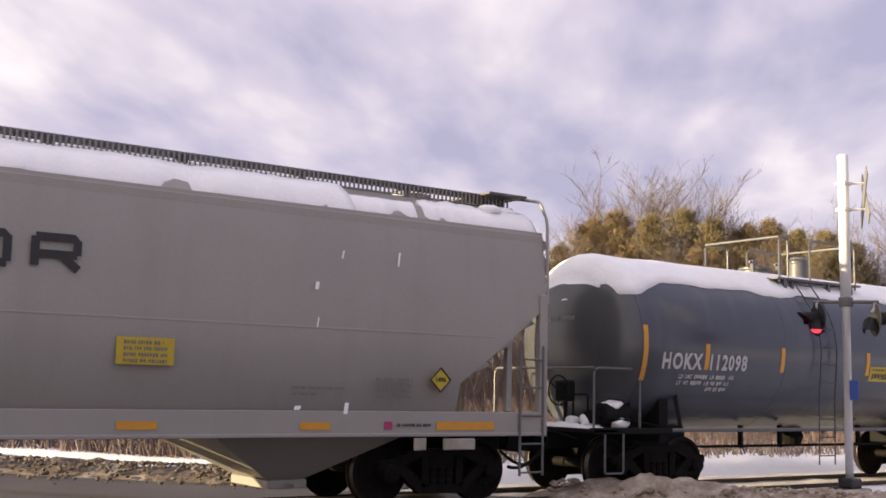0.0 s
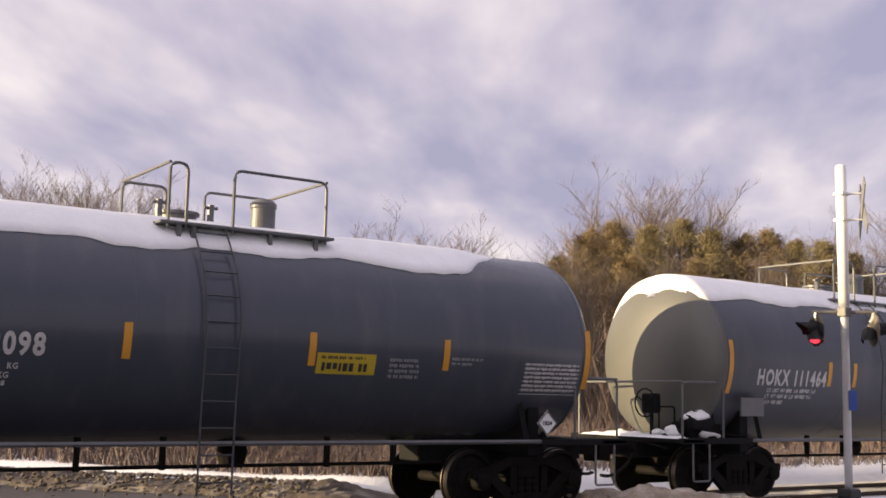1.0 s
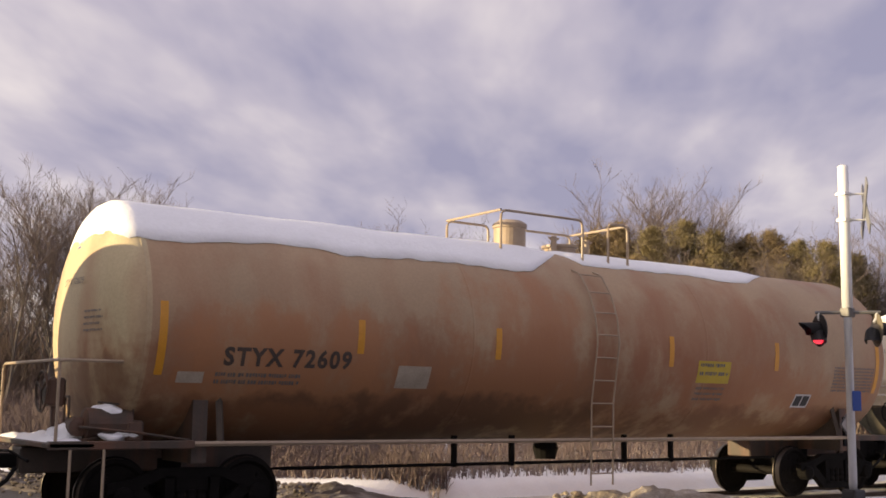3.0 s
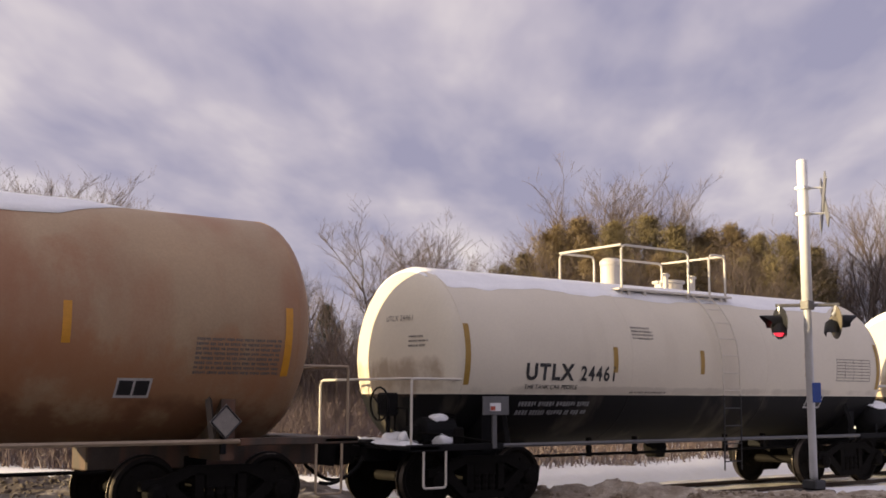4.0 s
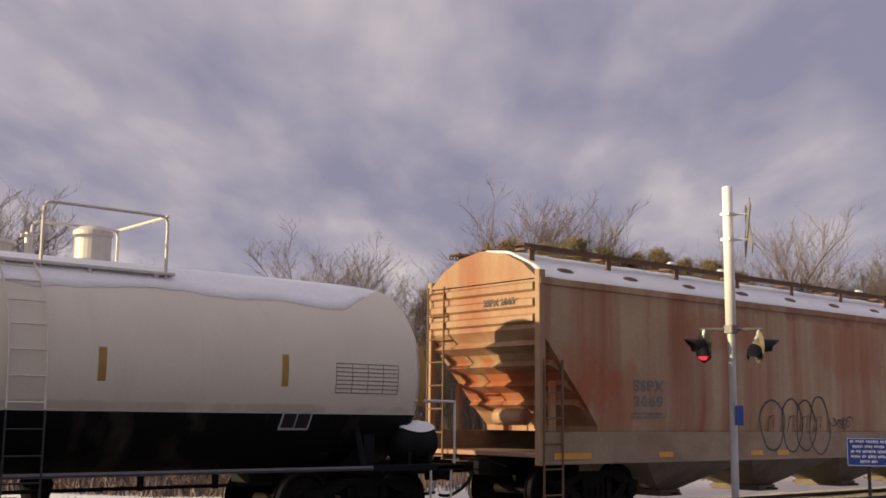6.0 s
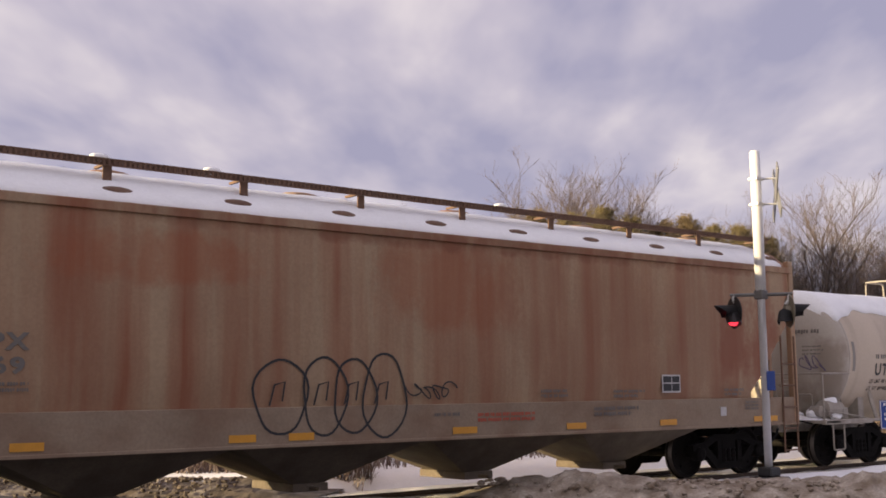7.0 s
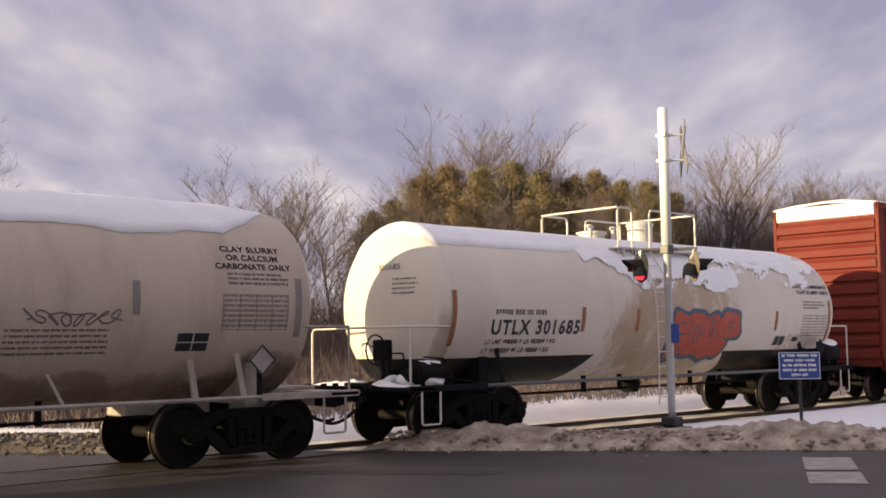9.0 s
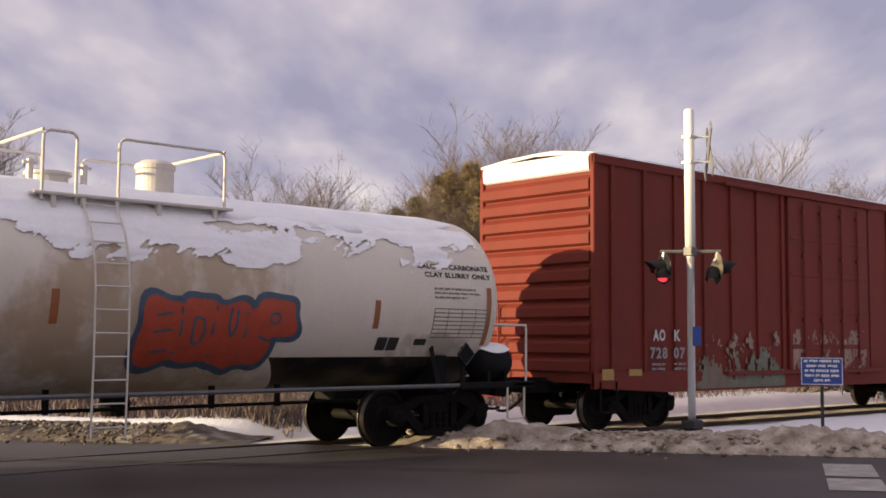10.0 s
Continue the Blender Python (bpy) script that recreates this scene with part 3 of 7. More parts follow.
def blob(bm, side, cx, cz, rx, rz, off, seed, n=22):
    rng = random.Random(seed)
    ph = [rng.uniform(0, 6.28) for _ in range(3)]
    rings = []
    for f in (0.06, 0.28, 0.5, 0.7, 0.86, 1.0):
        ring = []
        for k in range(n):
            a = 2 * math.pi * k / n
            q = f * (1 + 0.08 * math.sin(3 * a + ph[0]) + 0.05 * math.sin(5 * a + ph[1]))
            sq = (abs(math.cos(a)) ** 4 + abs(math.sin(a)) ** 4) ** -0.25
            ring.append(bm.verts.new(side(cx + rx * q * sq * math.cos(a), cz + rz * q * sq * math.sin(a), off)))
        rings.append(ring)
    bm.faces.new(rings[0])
    for u, v in zip(rings, rings[1:]):
        for k in range(n):
            bm.faces.new((u[k], v[k], v[(k + 1) % n], u[(k + 1) % n]))


def placard(car, side, x, z, size, face, text="", off=0.03, post=False):
    """A diamond hazard placard on a small plate."""
    if post:
        bm = bmesh.new()
        box(bm, x - 0.04, x + 0.04, -1.40, -1.36, 0.95, z + size * 0.6, 0.006)
        part("placard_post", bm, M["sill_black"], car)
    bm = bmesh.new()
    for r, o in ((size, off), (size * 0.86, off + 0.004)):
        vs = [bm.verts.new(side(x + dx * r, z, o) + Vector((0, 0, dz * r))) for dx, dz in ((-1, 0), (0, -1), (1, 0), (0, 1))]
        bm.faces.new(vs)
    ob = part("placard", bm, face, car, "diamond hazard placard")
    bm = bmesh.new()
    y = side(x, z, off + 0.008).y
    for a, b in (((-1, 0), (0, 1)), ((0, 1), (1, 0)), ((1, 0), (0, -1)), ((0, -1), (-1, 0))):
        tube(bm, [(x + a[0] * size * 0.9, y, z + a[1] * size * 0.9), (x + b[0] * size * 0.9, y, z + b[1] * size * 0.9)], 0.012, 4)
    part("placard_border", bm, M["ink_black"] if face is not M["sign_white"] else M["ink_grey"], car)
    if text:
        lettering(car, lambda px, pz, o=0: Vector((px, y - 0.004, pz)), text, x - size * 0.45, x + size * 0.45, z - size * 0.16, size * 0.34, M["ink_black"])
    return ob


# ---- tank cars ----
def head_radius(x, half, r, depth):
    """The tank's radius at x: straight shell, then an elliptical head."""
    d = abs(x) - half
    if d <= 0:
        return r
    return r * math.sqrt(max(0.0, 1 - (d / depth) ** 2))


def snow_cap(car, half, r, zc, depth, x0, x1, edge, seed, thick=0.07, far=62, drape=0.0):
    """Snow lying on the tank's crown from x0 to x1, ragged along its near edge."""
    rng = random.Random(seed)
    off = [rng.uniform(0, 50) for _ in range(2)]
    bm = bmesh.new()
    nx, na = 90, 14
    top, base = [], []
    for i in range(nx + 1):
        x = x0 + (x1 - x0) * i / nx
        rr = head_radius(x, half, r, depth)
        ends = min(1.0, (x - x0) / 0.25 + 0.02, (x1 - x) / 1.3 + 0.02)
        e = edge * (1 + drape * ease(-half + 0.9, -half - 0.1, x) + 0.13 * noise.noise((x * 0.7 + off[0], 0, 0)) + 0.07 * noise.noise((x * 2.7 + off[1], 3, 0))) * (max(0.0, ends) ** 0.6)
        f = far * max(0.0, ends) ** 0.6
        ra, rb = [], []
        for k in range(na + 1):
            a = radians(-f + (e + f) * k / na)
            s = math.sin(math.pi * k / na)
            th = (0.012 + thick * min(1.0, 1.8 * s) * (0.8 + 0.3 * noise.noise((x * 1.3, k * 0.4, off[0])))) * max(0.05, min(1, ends * 1.5))
            # the near edge hangs as a lip
            if k == na:
                th = thick * 0.22 * min(1, ends)
            ra.append(bm.verts.new((x, -(rr + th) * math.sin(a), zc + (rr + th) * math.cos(a))))
            rb.append(bm.verts.new((x, -(rr + 0.003) * math.sin(a), zc + (rr + 0.003) * math.cos(a))))
        top.append(ra)
        base.append(rb)
    for i in range(nx):
        for k in range(na):
            bm.faces.new((top[i][k], top[i + 1][k], top[i + 1][k + 1], top[i][k + 1]))
        bm.faces.new((top[i][na], top[i + 1][na], base[i + 1][na], base[i][na]))
        bm.faces.new((top[i][0], base[i][0], base[i + 1][0], top[i + 1][0]))
    for i in (0, nx):
        bm.faces.new(top[i] + base[i][::-1])
    bmesh.ops.recalc_face_normals(bm, faces=bm.faces)
    return part("snow_cap", bm, M["snow"], car, "white snow lying along the crown", smooth=True)


def railing(car, mat, x0, x1, short, gap, y, z0, z1, mirror):
    """The crown's hand railing: near loops either side of the ladder's gap, end rails and far loops."""
    near, far = -y, y
    if mirror:
        loops = [(x0, x1 - short - gap), (x1 - short, x1)]
    else:
        loops = [(x0, x0 + short), (x0 + short + gap, x1)]
    for i, (a, b) in enumerate(loops):
        bm = bmesh.new()
        tube(bm, bend([(a, near, z0 - 0.1), (a, near, z1), (b, near, z1), (b, near, z0 - 0.1)], 0.12), 0.022, 7)
        part("handrail", bm, mat, car)
    for x in (x0, x1):
        bm = bmesh.new()
        tube(bm, [(x, near, z1), (x, far, z1)], 0.022, 7)
        part("end_rail", bm, mat, car)
    mid = (x0 + x1) / 2
    for a, b in ((x0, mid - 0.5), (mid + 0.1, x1)):
        bm = bmesh.new()
        tube(bm, bend([(a, far, z0 - 0.1), (a, far, z1), (b, far, z1), (b, far, z0 - 0.1)], 0.12), 0.022, 7)
        part("handrail", bm, mat, car)
    for s in (-1, 1):
        bm = bmesh.new()
        box(bm, x0 - 0.12, x1 + 0.12, s * y - 0.06 if s < 0 else s * y - 0.26, s * y + 0.26 if s < 0 else s * y + 0.06, z0 - 0.04, z0, 0.008)
        for bx in (x0 + 0.15, x0 + short + 0.1, mid + 0.3, x1 - 0.15):
            box(bm, bx - 0.03, bx + 0.03, s * y - 0.03, s * y + 0.03, z0 - 0.22, z0 - 0.03)
        part("platform", bm, mat, car, "narrow steel walkway beside the dome")


def ladder(car, mat, x, w, pts, rungs):
    """A side ladder: rails follow points in y and z."""
    bm = bmesh.new()
    for s in (-1, 1):
        tube(bm, bend([(x + s * w / 2, y, z) for y, z in pts], 0.08), 0.014, 6)
    side_rails = part("ladder", bm, mat, car)
    n = rungs
    segs = [(Vector(a), Vector(b)) for a, b in zip(pts, pts[1:])]
    total = sum((b - a).length for a, b in segs)
    for i in range(n):
        d = total * (i + 0.5) / n
        for a, b in segs:
            if d <= (b - a).length:
                q = a.lerp(b, d / (b - a).length)
                break
            d -= (b - a).length
        bm = bmesh.new()
        tube(bm, [(x - w / 2, q.x, q.y), (x + w / 2, q.x, q.y)], 0.012, 5)
        part("rung", bm, mat, side_rails)


def tank_car(u, r, zc, half, truck_half, paint, trim, sill, label, dome, rail_x, mirror, rail_y, rail_z, ladder_x, loop=(0.45, 0.58), depth=None, dome_r=0.27):
    car = car_empty("tank_car", u, label, "tank car")
    depth = depth or r * 0.32
    bm = bmesh.new()
    prof = [(-half - depth * math.cos(radians(a)), r * math.sin(radians(a))) for a in (2, 8, 16, 24, 32, 40, 50, 60, 70, 80)]
    shell = [(-half + 2 * half * k / 8, r) for k in range(9)]
    full = prof + shell + [(-x, q) for x, q in prof[::-1]]
    turned(bm, full, 72, "x")
    moved(bm, Matrix.Translation((0, 0, zc)))
    tank = part("tank", bm, M[paint], car, smooth=True)
    for x in (-half, -half / 3, half / 3, half):
        bm = bmesh.new()
        turned(bm, [(x - 0.018, r + 0.001), (x - 0.008, r + 0.004), (x + 0.008, r + 0.004), (x + 0.018, r + 0.001)], 64, "x")
        moved(bm, Matrix.Translation((0, 0, zc)))
        part("weld_seam", bm, M[paint], tank)
    base = zc - r
    end = half + depth + 0.55
    # stub sills, side running bar, bolsters and cradle plates
    for s in (-1, 1):
        bm = bmesh.new()
        a, b = sorted((s * end, s * (truck_half - 1.5)))
        box(bm, a, b, -0.28, 0.28, 0.72, 1.04, 0.02)
        part("stub_sill", bm, M[sill], car)
        bm = bmesh.new()
        a, b = sorted((s * (end - 0.02), s * (half - 0.75)))
        box(bm, a, b, -1.42, -1.30, base + 0.0, base + 0.10, 0.01)
        box(bm, a, b, 1.30, 1.42, base + 0.0, base + 0.10, 0.01)
        a, b = sorted((s * end, s * (end - 0.55)))
        box(bm, a, b, -1.42, 1.42, base + 0.02, base + 0.08, 0.01)
        part("end_platform", bm, M[trim] if paint == "tank_old_white" else M[sill], car, "steel end platform over the truck")
        bm = bmesh.new()
        x = s * truck_half
        prism(bm, [(x - 0.10, 0.86), (x + 0.10, 0.86), (x + 0.10, zc - r * 0.62), (x - 0.10, zc - r * 0.62)], -r * 0.80, r * 0.80)
        part("saddle", bm, M[sill], car)
        bm = bmesh.new()
        x = s * (truck_half - 0.25)
        tube(bm, [(x, -1.36, base + 0.05), (x + s * -0.02, -1.18, zc - r * 0.52)], 0.05, 4)
        part("brace", bm, M[sill], car)
        # grab irons and crossover rail
        bm = bmesh.new()
        e = s * (end - 0.12)
        tube(bm, bend([(e, -1.30, base + 0.05), (e, -1.30, base + 1.05), (e - s * 0.95, -1.36, base + 1.05), (e - s * 0.95, -1.36 if trim == "rail_dark" else -0.98 - 0.16 * (r - 1.42), base + (0.05 if trim == "rail_dark" else 0.92))], 0.12 if trim == "rail_dark" else 0.06), 0.02, 7)
        part("grab_rail", bm, M[trim], car)
        bm = bmesh.new()
        tube(bm, bend([(e, -1.30, base + 1.05), (e, 1.30, base + 1.05), (e, 1.30, base + 0.05)], 0.12), 0.02, 7)
        part("crossover_rail", bm, M[trim], car)
        bm = bmesh.new()
        x = e - s * 0.35
        tube(bm, bend([(x - 0.2, -1.40, base + 0.05), (x - 0.2, -1.40, 0.38), (x + 0.2, -1.40, 0.38), (x + 0.2, -1.40, base + 0.05)], 0.05), 0.018, 6)
        part("stirrup_step", bm, M[trim], car)
    bm = bmesh.new()
    tube(bm, [(-half + 0.7, -1.38, base + 0.06), (half - 0.7, -1.38, base + 0.06)], 0.035, 6)
    part("side_bar", bm, M[trim] if sill != "sill_black" else M["rail_dark"], car)
    bm = bmesh.new()      # brake rods and pipes slung below
    tube(bm, [(-truck_half + 1.4, -0.75, 0.74), (truck_half - 1.4, -0.75, 0.74)], 0.028, 6)
    tube(bm, [(-truck_half + 1.4, 0.5, 0.66), (truck_half - 1.4, 0.5, 0.66)], 0.022, 6)
    for x in (-2.2, -1.1, 1.3, 2.4):
        box(bm, x - 0.03, x + 0.03, -0.78, -0.70, 0.70, base + 0.12)
    turned_at = len(bm.verts)
    turned(bm, [(-0.18, 0.17), (0.0, 0.22), (0.18, 0.17), (0.2, 0.06)], 14, "z")
    moved(bm, Matrix.Translation((0.2, 0, base - 0.12)), turned_at)
    part("brake_rigging", bm, M["iron"], car)
    bm = bmesh.new()      # hand-brake and air reservoir on the leading platform
    turned(bm, [(-0.3, 0.10), (-0.27, 0.19), (0.27, 0.19), (0.3, 0.10)], 16, "x")
    moved(bm, Matrix.Translation((-half - 0.25, -1.02, base + 0.30)))
    part("air_reservoir", bm, M[sill], car)
    bm = bmesh.new()
    rng = random.Random(int(u * 10))
    for dx, cy, dz, q in ((0.0, -1.02, 0.44, 0.17), (0.22, -1.08, 0.16, 0.15), (-0.30, -0.85, 0.20, 0.17), (-0.36, -0.45, 0.17, 0.14), (0.02, -1.16, 0.15, 0.12)):
        bmesh.ops.create_icosphere(bm, subdivisions=3, radius=q * rng.uniform(0.8, 1.15), matrix=Matrix.Translation((-half - 0.25 + dx, cy, base + dz)) @ Matrix.Diagonal((rng.uniform(1.1, 1.7), 0.9, rng.uniform(0.45, 0.8), 1)))
    for v in bm.verts:
        v.co += Vector((noise.noise(v.co * 6), noise.noise(v.co * 6 + Vector((9, 0, 0))), noise.noise(v.co * 6 + Vector((0, 9, 0))))) * 0.07
    part("snow_lump", bm, M["snow"], car, smooth=True)
    bm = bmesh.new()
    box(bm, -half - depth - 0.32, -half - depth - 0.10, -0.5, -0.2, base + 0.5, base + 0.85, 0.03)
    tube(bm, [(-half - depth - 0.2, -0.35, base), (-half - depth - 0.2, -0.35, base + 0.6)], 0.035, 6)
    ring = [(-half - depth - 0.36, -0.35 + 0.25 * math.cos(radians(a)), base + 0.68 + 0.25 * math.sin(radians(a))) for a in range(0, 361, 24)]
    tube(bm, ring, 0.016, 5)
    for a in (30, 150, 270):
        tube(bm, [(-half - depth - 0.36, -0.35, base + 0.68), (-half - depth - 0.36, -0.35 + 0.25 * math.cos(radians(a)), base + 0.68 + 0.25 * math.sin(radians(a)))], 0.012, 4)
    part("hand_brake", bm, M[sill], car)
    bm = bmesh.new()      # brake cylinder, valve body and air pipes
    px = -half - 0.18
    turned(bm, [(-0.14, 0.05), (-0.12, 0.12), (0.12, 0.12), (0.14, 0.05)], 12, "y")
    moved(bm, Matrix.Translation((px - 0.42, -0.95, base + 0.26)))
    box(bm, px + 0.12, px + 0.34, -1.22, -1.02, base + 0.08, base + 0.34, 0.03)
    tube(bm, bend([(px - 0.42, -1.05, base + 0.26), (px - 0.42, -1.24, base + 0.26), (px + 0.2, -1.24, base + 0.20), (px + 0.9, -1.30, base + 0.10)], 0.05), 0.018, 6)
    tube(bm, bend([(px - 0.5, -0.9, base + 0.36), (px - 0.5, -0.9, base + 0.62), (px - 0.42, -0.45, base + 0.62), (px - 0.42, -0.45, base + 0.1)], 0.06), 0.016, 6)
    tube(bm, bend([(px + 0.22, -1.12, base + 0.3), (px + 0.22, -1.12, base + 0.52), (px - 0.2, -1.05, base + 0.56)], 0.05), 0.014, 6)
    for dy in (-1.1, -0.7, -0.2):
        tube(bm, [(-end + 0.1, dy, base + 0.05), (px - 0.1, dy, base + 0.14)], 0.022, 6)
    part("brake_piping", bm, M["iron"] if sill == "sill_black" else M[sill], car, "brake cylinder, valve and pipes on the platform")
    bm = bmesh.new()
    lo, hi = -end + 0.04, -end + 0.5
    grid = [[bm.verts.new((lo + (hi - lo) * i / 8, -1.25 + 2.5 * k / 24, base + 0.085 + (0.06 + 0.09 * max(-0.5, noise.noise((i * 0.35, k * 0.5, u)))) * math.sin(math.pi * i / 8) ** 0.5 * math.sin(math.pi * k / 24) ** 0.4)) for k in range(25)] for i in range(9)]
    for ga, gb in zip(grid, grid[1:]):
        for k in range(24):
            bm.faces.new((ga[k], gb[k], gb[k + 1], ga[k + 1]))
    part("platform_snow", bm, M["snow"], car, "snow lying on the end platform", smooth=True)
    # crown fittings
    bm = bmesh.new()
    turned(bm, [(zc + r - 0.05, dome_r), (zc + r + 0.36, dome_r), (zc + r + 0.38, dome_r * 1.08), (zc + r + 0.44, dome_r * 1.08), (zc + r + 0.50, dome_r * 0.75)], 28, "z")
    moved(bm, Matrix.Translation((dome, 0.05, 0)))
    part("valve_housing", bm, M[trim], car, smooth=False)
    bm = bmesh.new()
    other = rail_x[0] + rail_x[1] - dome
    turned(bm, [(zc + r - 0.05, 0.27), (zc + r + 0.12, 0.27), (zc + r + 0.14, 0.32), (zc + r + 0.18, 0.32), (zc + r + 0.21, 0.12)], 20, "z")
    moved(bm, Matrix.Translation((other, 0.1, 0)))
    part("manway", bm, M[trim], car)
    for dx in (-0.35, 0.4):
        bm = bmesh.new()
        tube(bm, [(other + dx, -0.15, zc + r - 0.05), (other + dx, -0.15, zc + r + 0.30)], 0.05, 8)
        tube(bm, [(other + dx - 0.1, -0.15, zc + r + 0.26), (other + dx + 0.1, -0.15, zc + r + 0.26)], 0.025, 6)
        part("valve", bm, M[trim], car)
    railing(car, M[trim], rail_x[0], rail_x[1], *loop, rail_y, rail_z[0], rail_z[1], mirror)
    side = tank_side(r, zc)
    pts = [(-rail_y, rail_z[0])]
    for a in (48, 62, 76, 90):
        pts.append((-(r + 0.09) * math.sin(radians(a)), zc + (r + 0.09) * math.cos(radians(a))))
    pts += [(-1.52, zc - r * 0.6), (-1.50, 0.42)]
    ladder(car, M["ladder_two"] if paint == "tank_white_black" else M["ladder_dark" if trim == "rail_dark" else trim], ladder_x, 0.46, pts, 11)
    running_gear(car, truck_half, end)
    return car, side


def rear_reservoir(car, half, base):
    """A black air tank on the trailing platform, with a cap of snow."""
    bm = bmesh.new()
    turned(bm, [(-0.40, 0.10), (-0.36, 0.22), (-0.30, 0.27), (0.30, 0.27), (0.36, 0.22), (0.40, 0.10)], 24, "x")
    moved(bm, Matrix.Translation((half + 0.22, -1.05, base + 0.42)))
    tank = part("air_reservoir", bm, M["sill_black"], car, "black cylindrical air reservoir", smooth=True)
    for dx in (-0.2, 0.2):
        bm = bmesh.new()
        box(bm, half + 0.22 + dx - 0.03, half + 0.22 + dx + 0.03, -1.28, -0.82, base + 0.08, base + 0.3)
        part("reservoir_bracket", bm, M["sill_black"], car)
    bm = bmesh.new()
    rows = []
    for i in range(15):
        x = -0.37 + 0.74 * i / 14
        swell = math.sin(math.pi * i / 14) ** 0.4
        rows.append([bm.verts.new((half + 0.22 + x, -1.05 - (0.275 + 0.05 * swell * math.cos(a * 1.2)) * math.sin(a), base + 0.42 + (0.262 + 0.075 * swell * math.cos(a * 1.2)) * math.cos(a))) for a in [(-1.1 + 2.1 * k / 10) * (0.4 + 0.6 * swell) for k in range(11)]])
    for a, b in zip(rows, rows[1:]):
        for k in range(10):
            bm.faces.new((a[k], a[k + 1], b[k + 1], b[k]))
    part("snow_cap", bm, M["snow"], tank, "cap of snow on the reservoir", smooth=True)


def tank_head(half, r, zc, depth=None):
    """Places on the leading head, from the distance across it (towards the road positive) and the height."""
    depth = depth or r * 0.32
    def at(y, z, off=0.006):
        q = min(0.999, math.hypot(y, z - zc) / r)
        return Vector((-half - depth * math.sqrt(1 - q * q) - off - 0.006, -y, z))
    return at


def strips(car, side, mat, items, w=0.105):
    for x, z0, z1 in items:
        mark(car, side, "reflective_stripe", mat, [(x - w / 2, x + w / 2, z0, z1)])


def tank_b(u):
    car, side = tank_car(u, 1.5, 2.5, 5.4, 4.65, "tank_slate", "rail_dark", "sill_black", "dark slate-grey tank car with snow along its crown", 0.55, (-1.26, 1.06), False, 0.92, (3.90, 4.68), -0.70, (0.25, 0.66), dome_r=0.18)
    strips(car, side, M["stripe"], [(-5.35, 1.87, 2.78), (-3.88, 2.08, 2.52), (-1.9, 2.08, 2.52), (0.62, 2.08, 2.52), (2.8, 2.08, 2.52), (5.5, 1.87, 2.78)])
    lettering(car, side, "HOKX", -4.94, -3.99, 2.07, 0.28, M["ink_white"])
    lettering(car, side, "112098", -3.79, -2.86, 2.07, 0.28, M["ink_white"])
    data_lines(car, side, M["ink_white"], -4.5, 1.92, 0.07, 0.105, ((("LD", 0.11), ("LMT", 0.17), ("#", 0.33), ("LB", 0.11), ("#", 0.28), ("KG", 0.12)), (("LT", 0.10), ("WT", 0.13), ("#", 0.29), ("LB", 0.11), ("#", 0.28), ("KG", 0.12))), 3)
    mark(car, side, "small_writing", M["ink_white"], bars(-3.75, 1.785, [0.55], 0.07, 0.035, 3))
    mark(car, side, "notice", M["yellow"], [(0.70, 1.62, 1.98, 2.26)], "yellow emergency notice with lines of writing")
    mark(car, side, "notice_writing", M["ink_black"], bars(0.76, 2.22, [0.7], 0.04, 0.03, 4) + bars(0.78, 2.13, [0.74], 0.11, 0.03, 5), off=0.009)
    mark(car, side, "small_writing", M["ink_dim"], bars(1.85, 2.22, [0.5] * 4, 0.045, 0.03, 6) + bars(2.9, 2.27, [0.55, 0.4], 0.04, 0.03, 7))
    mark(car, side, "test_table", M["ink_white"], bars(4.28, 2.24, [1.05] * 7, 0.042, 0.022, 8) + [(4.25, 5.36, 1.77 + 0.064 * i, 1.779 + 0.064 * i) for i in range(8)], "table of small white test data")
    placard(car, flat_side(-1.43), 4.72, 1.34, 0.2, M["sign_white"], "1824", off=0.02, post=True)
    snow_cap(car, 5.4, 1.5, 2.5, 0.48, -5.82, 4.6, 46, 11, drape=0.3)
    head = tank_head(5.4, 1.5, 2.5)
    mark(car, head, "small_writing", M["ink_dim"], bars(-0.35, 2.95, [0.7], 0.08, 0.03, 9))
    return car


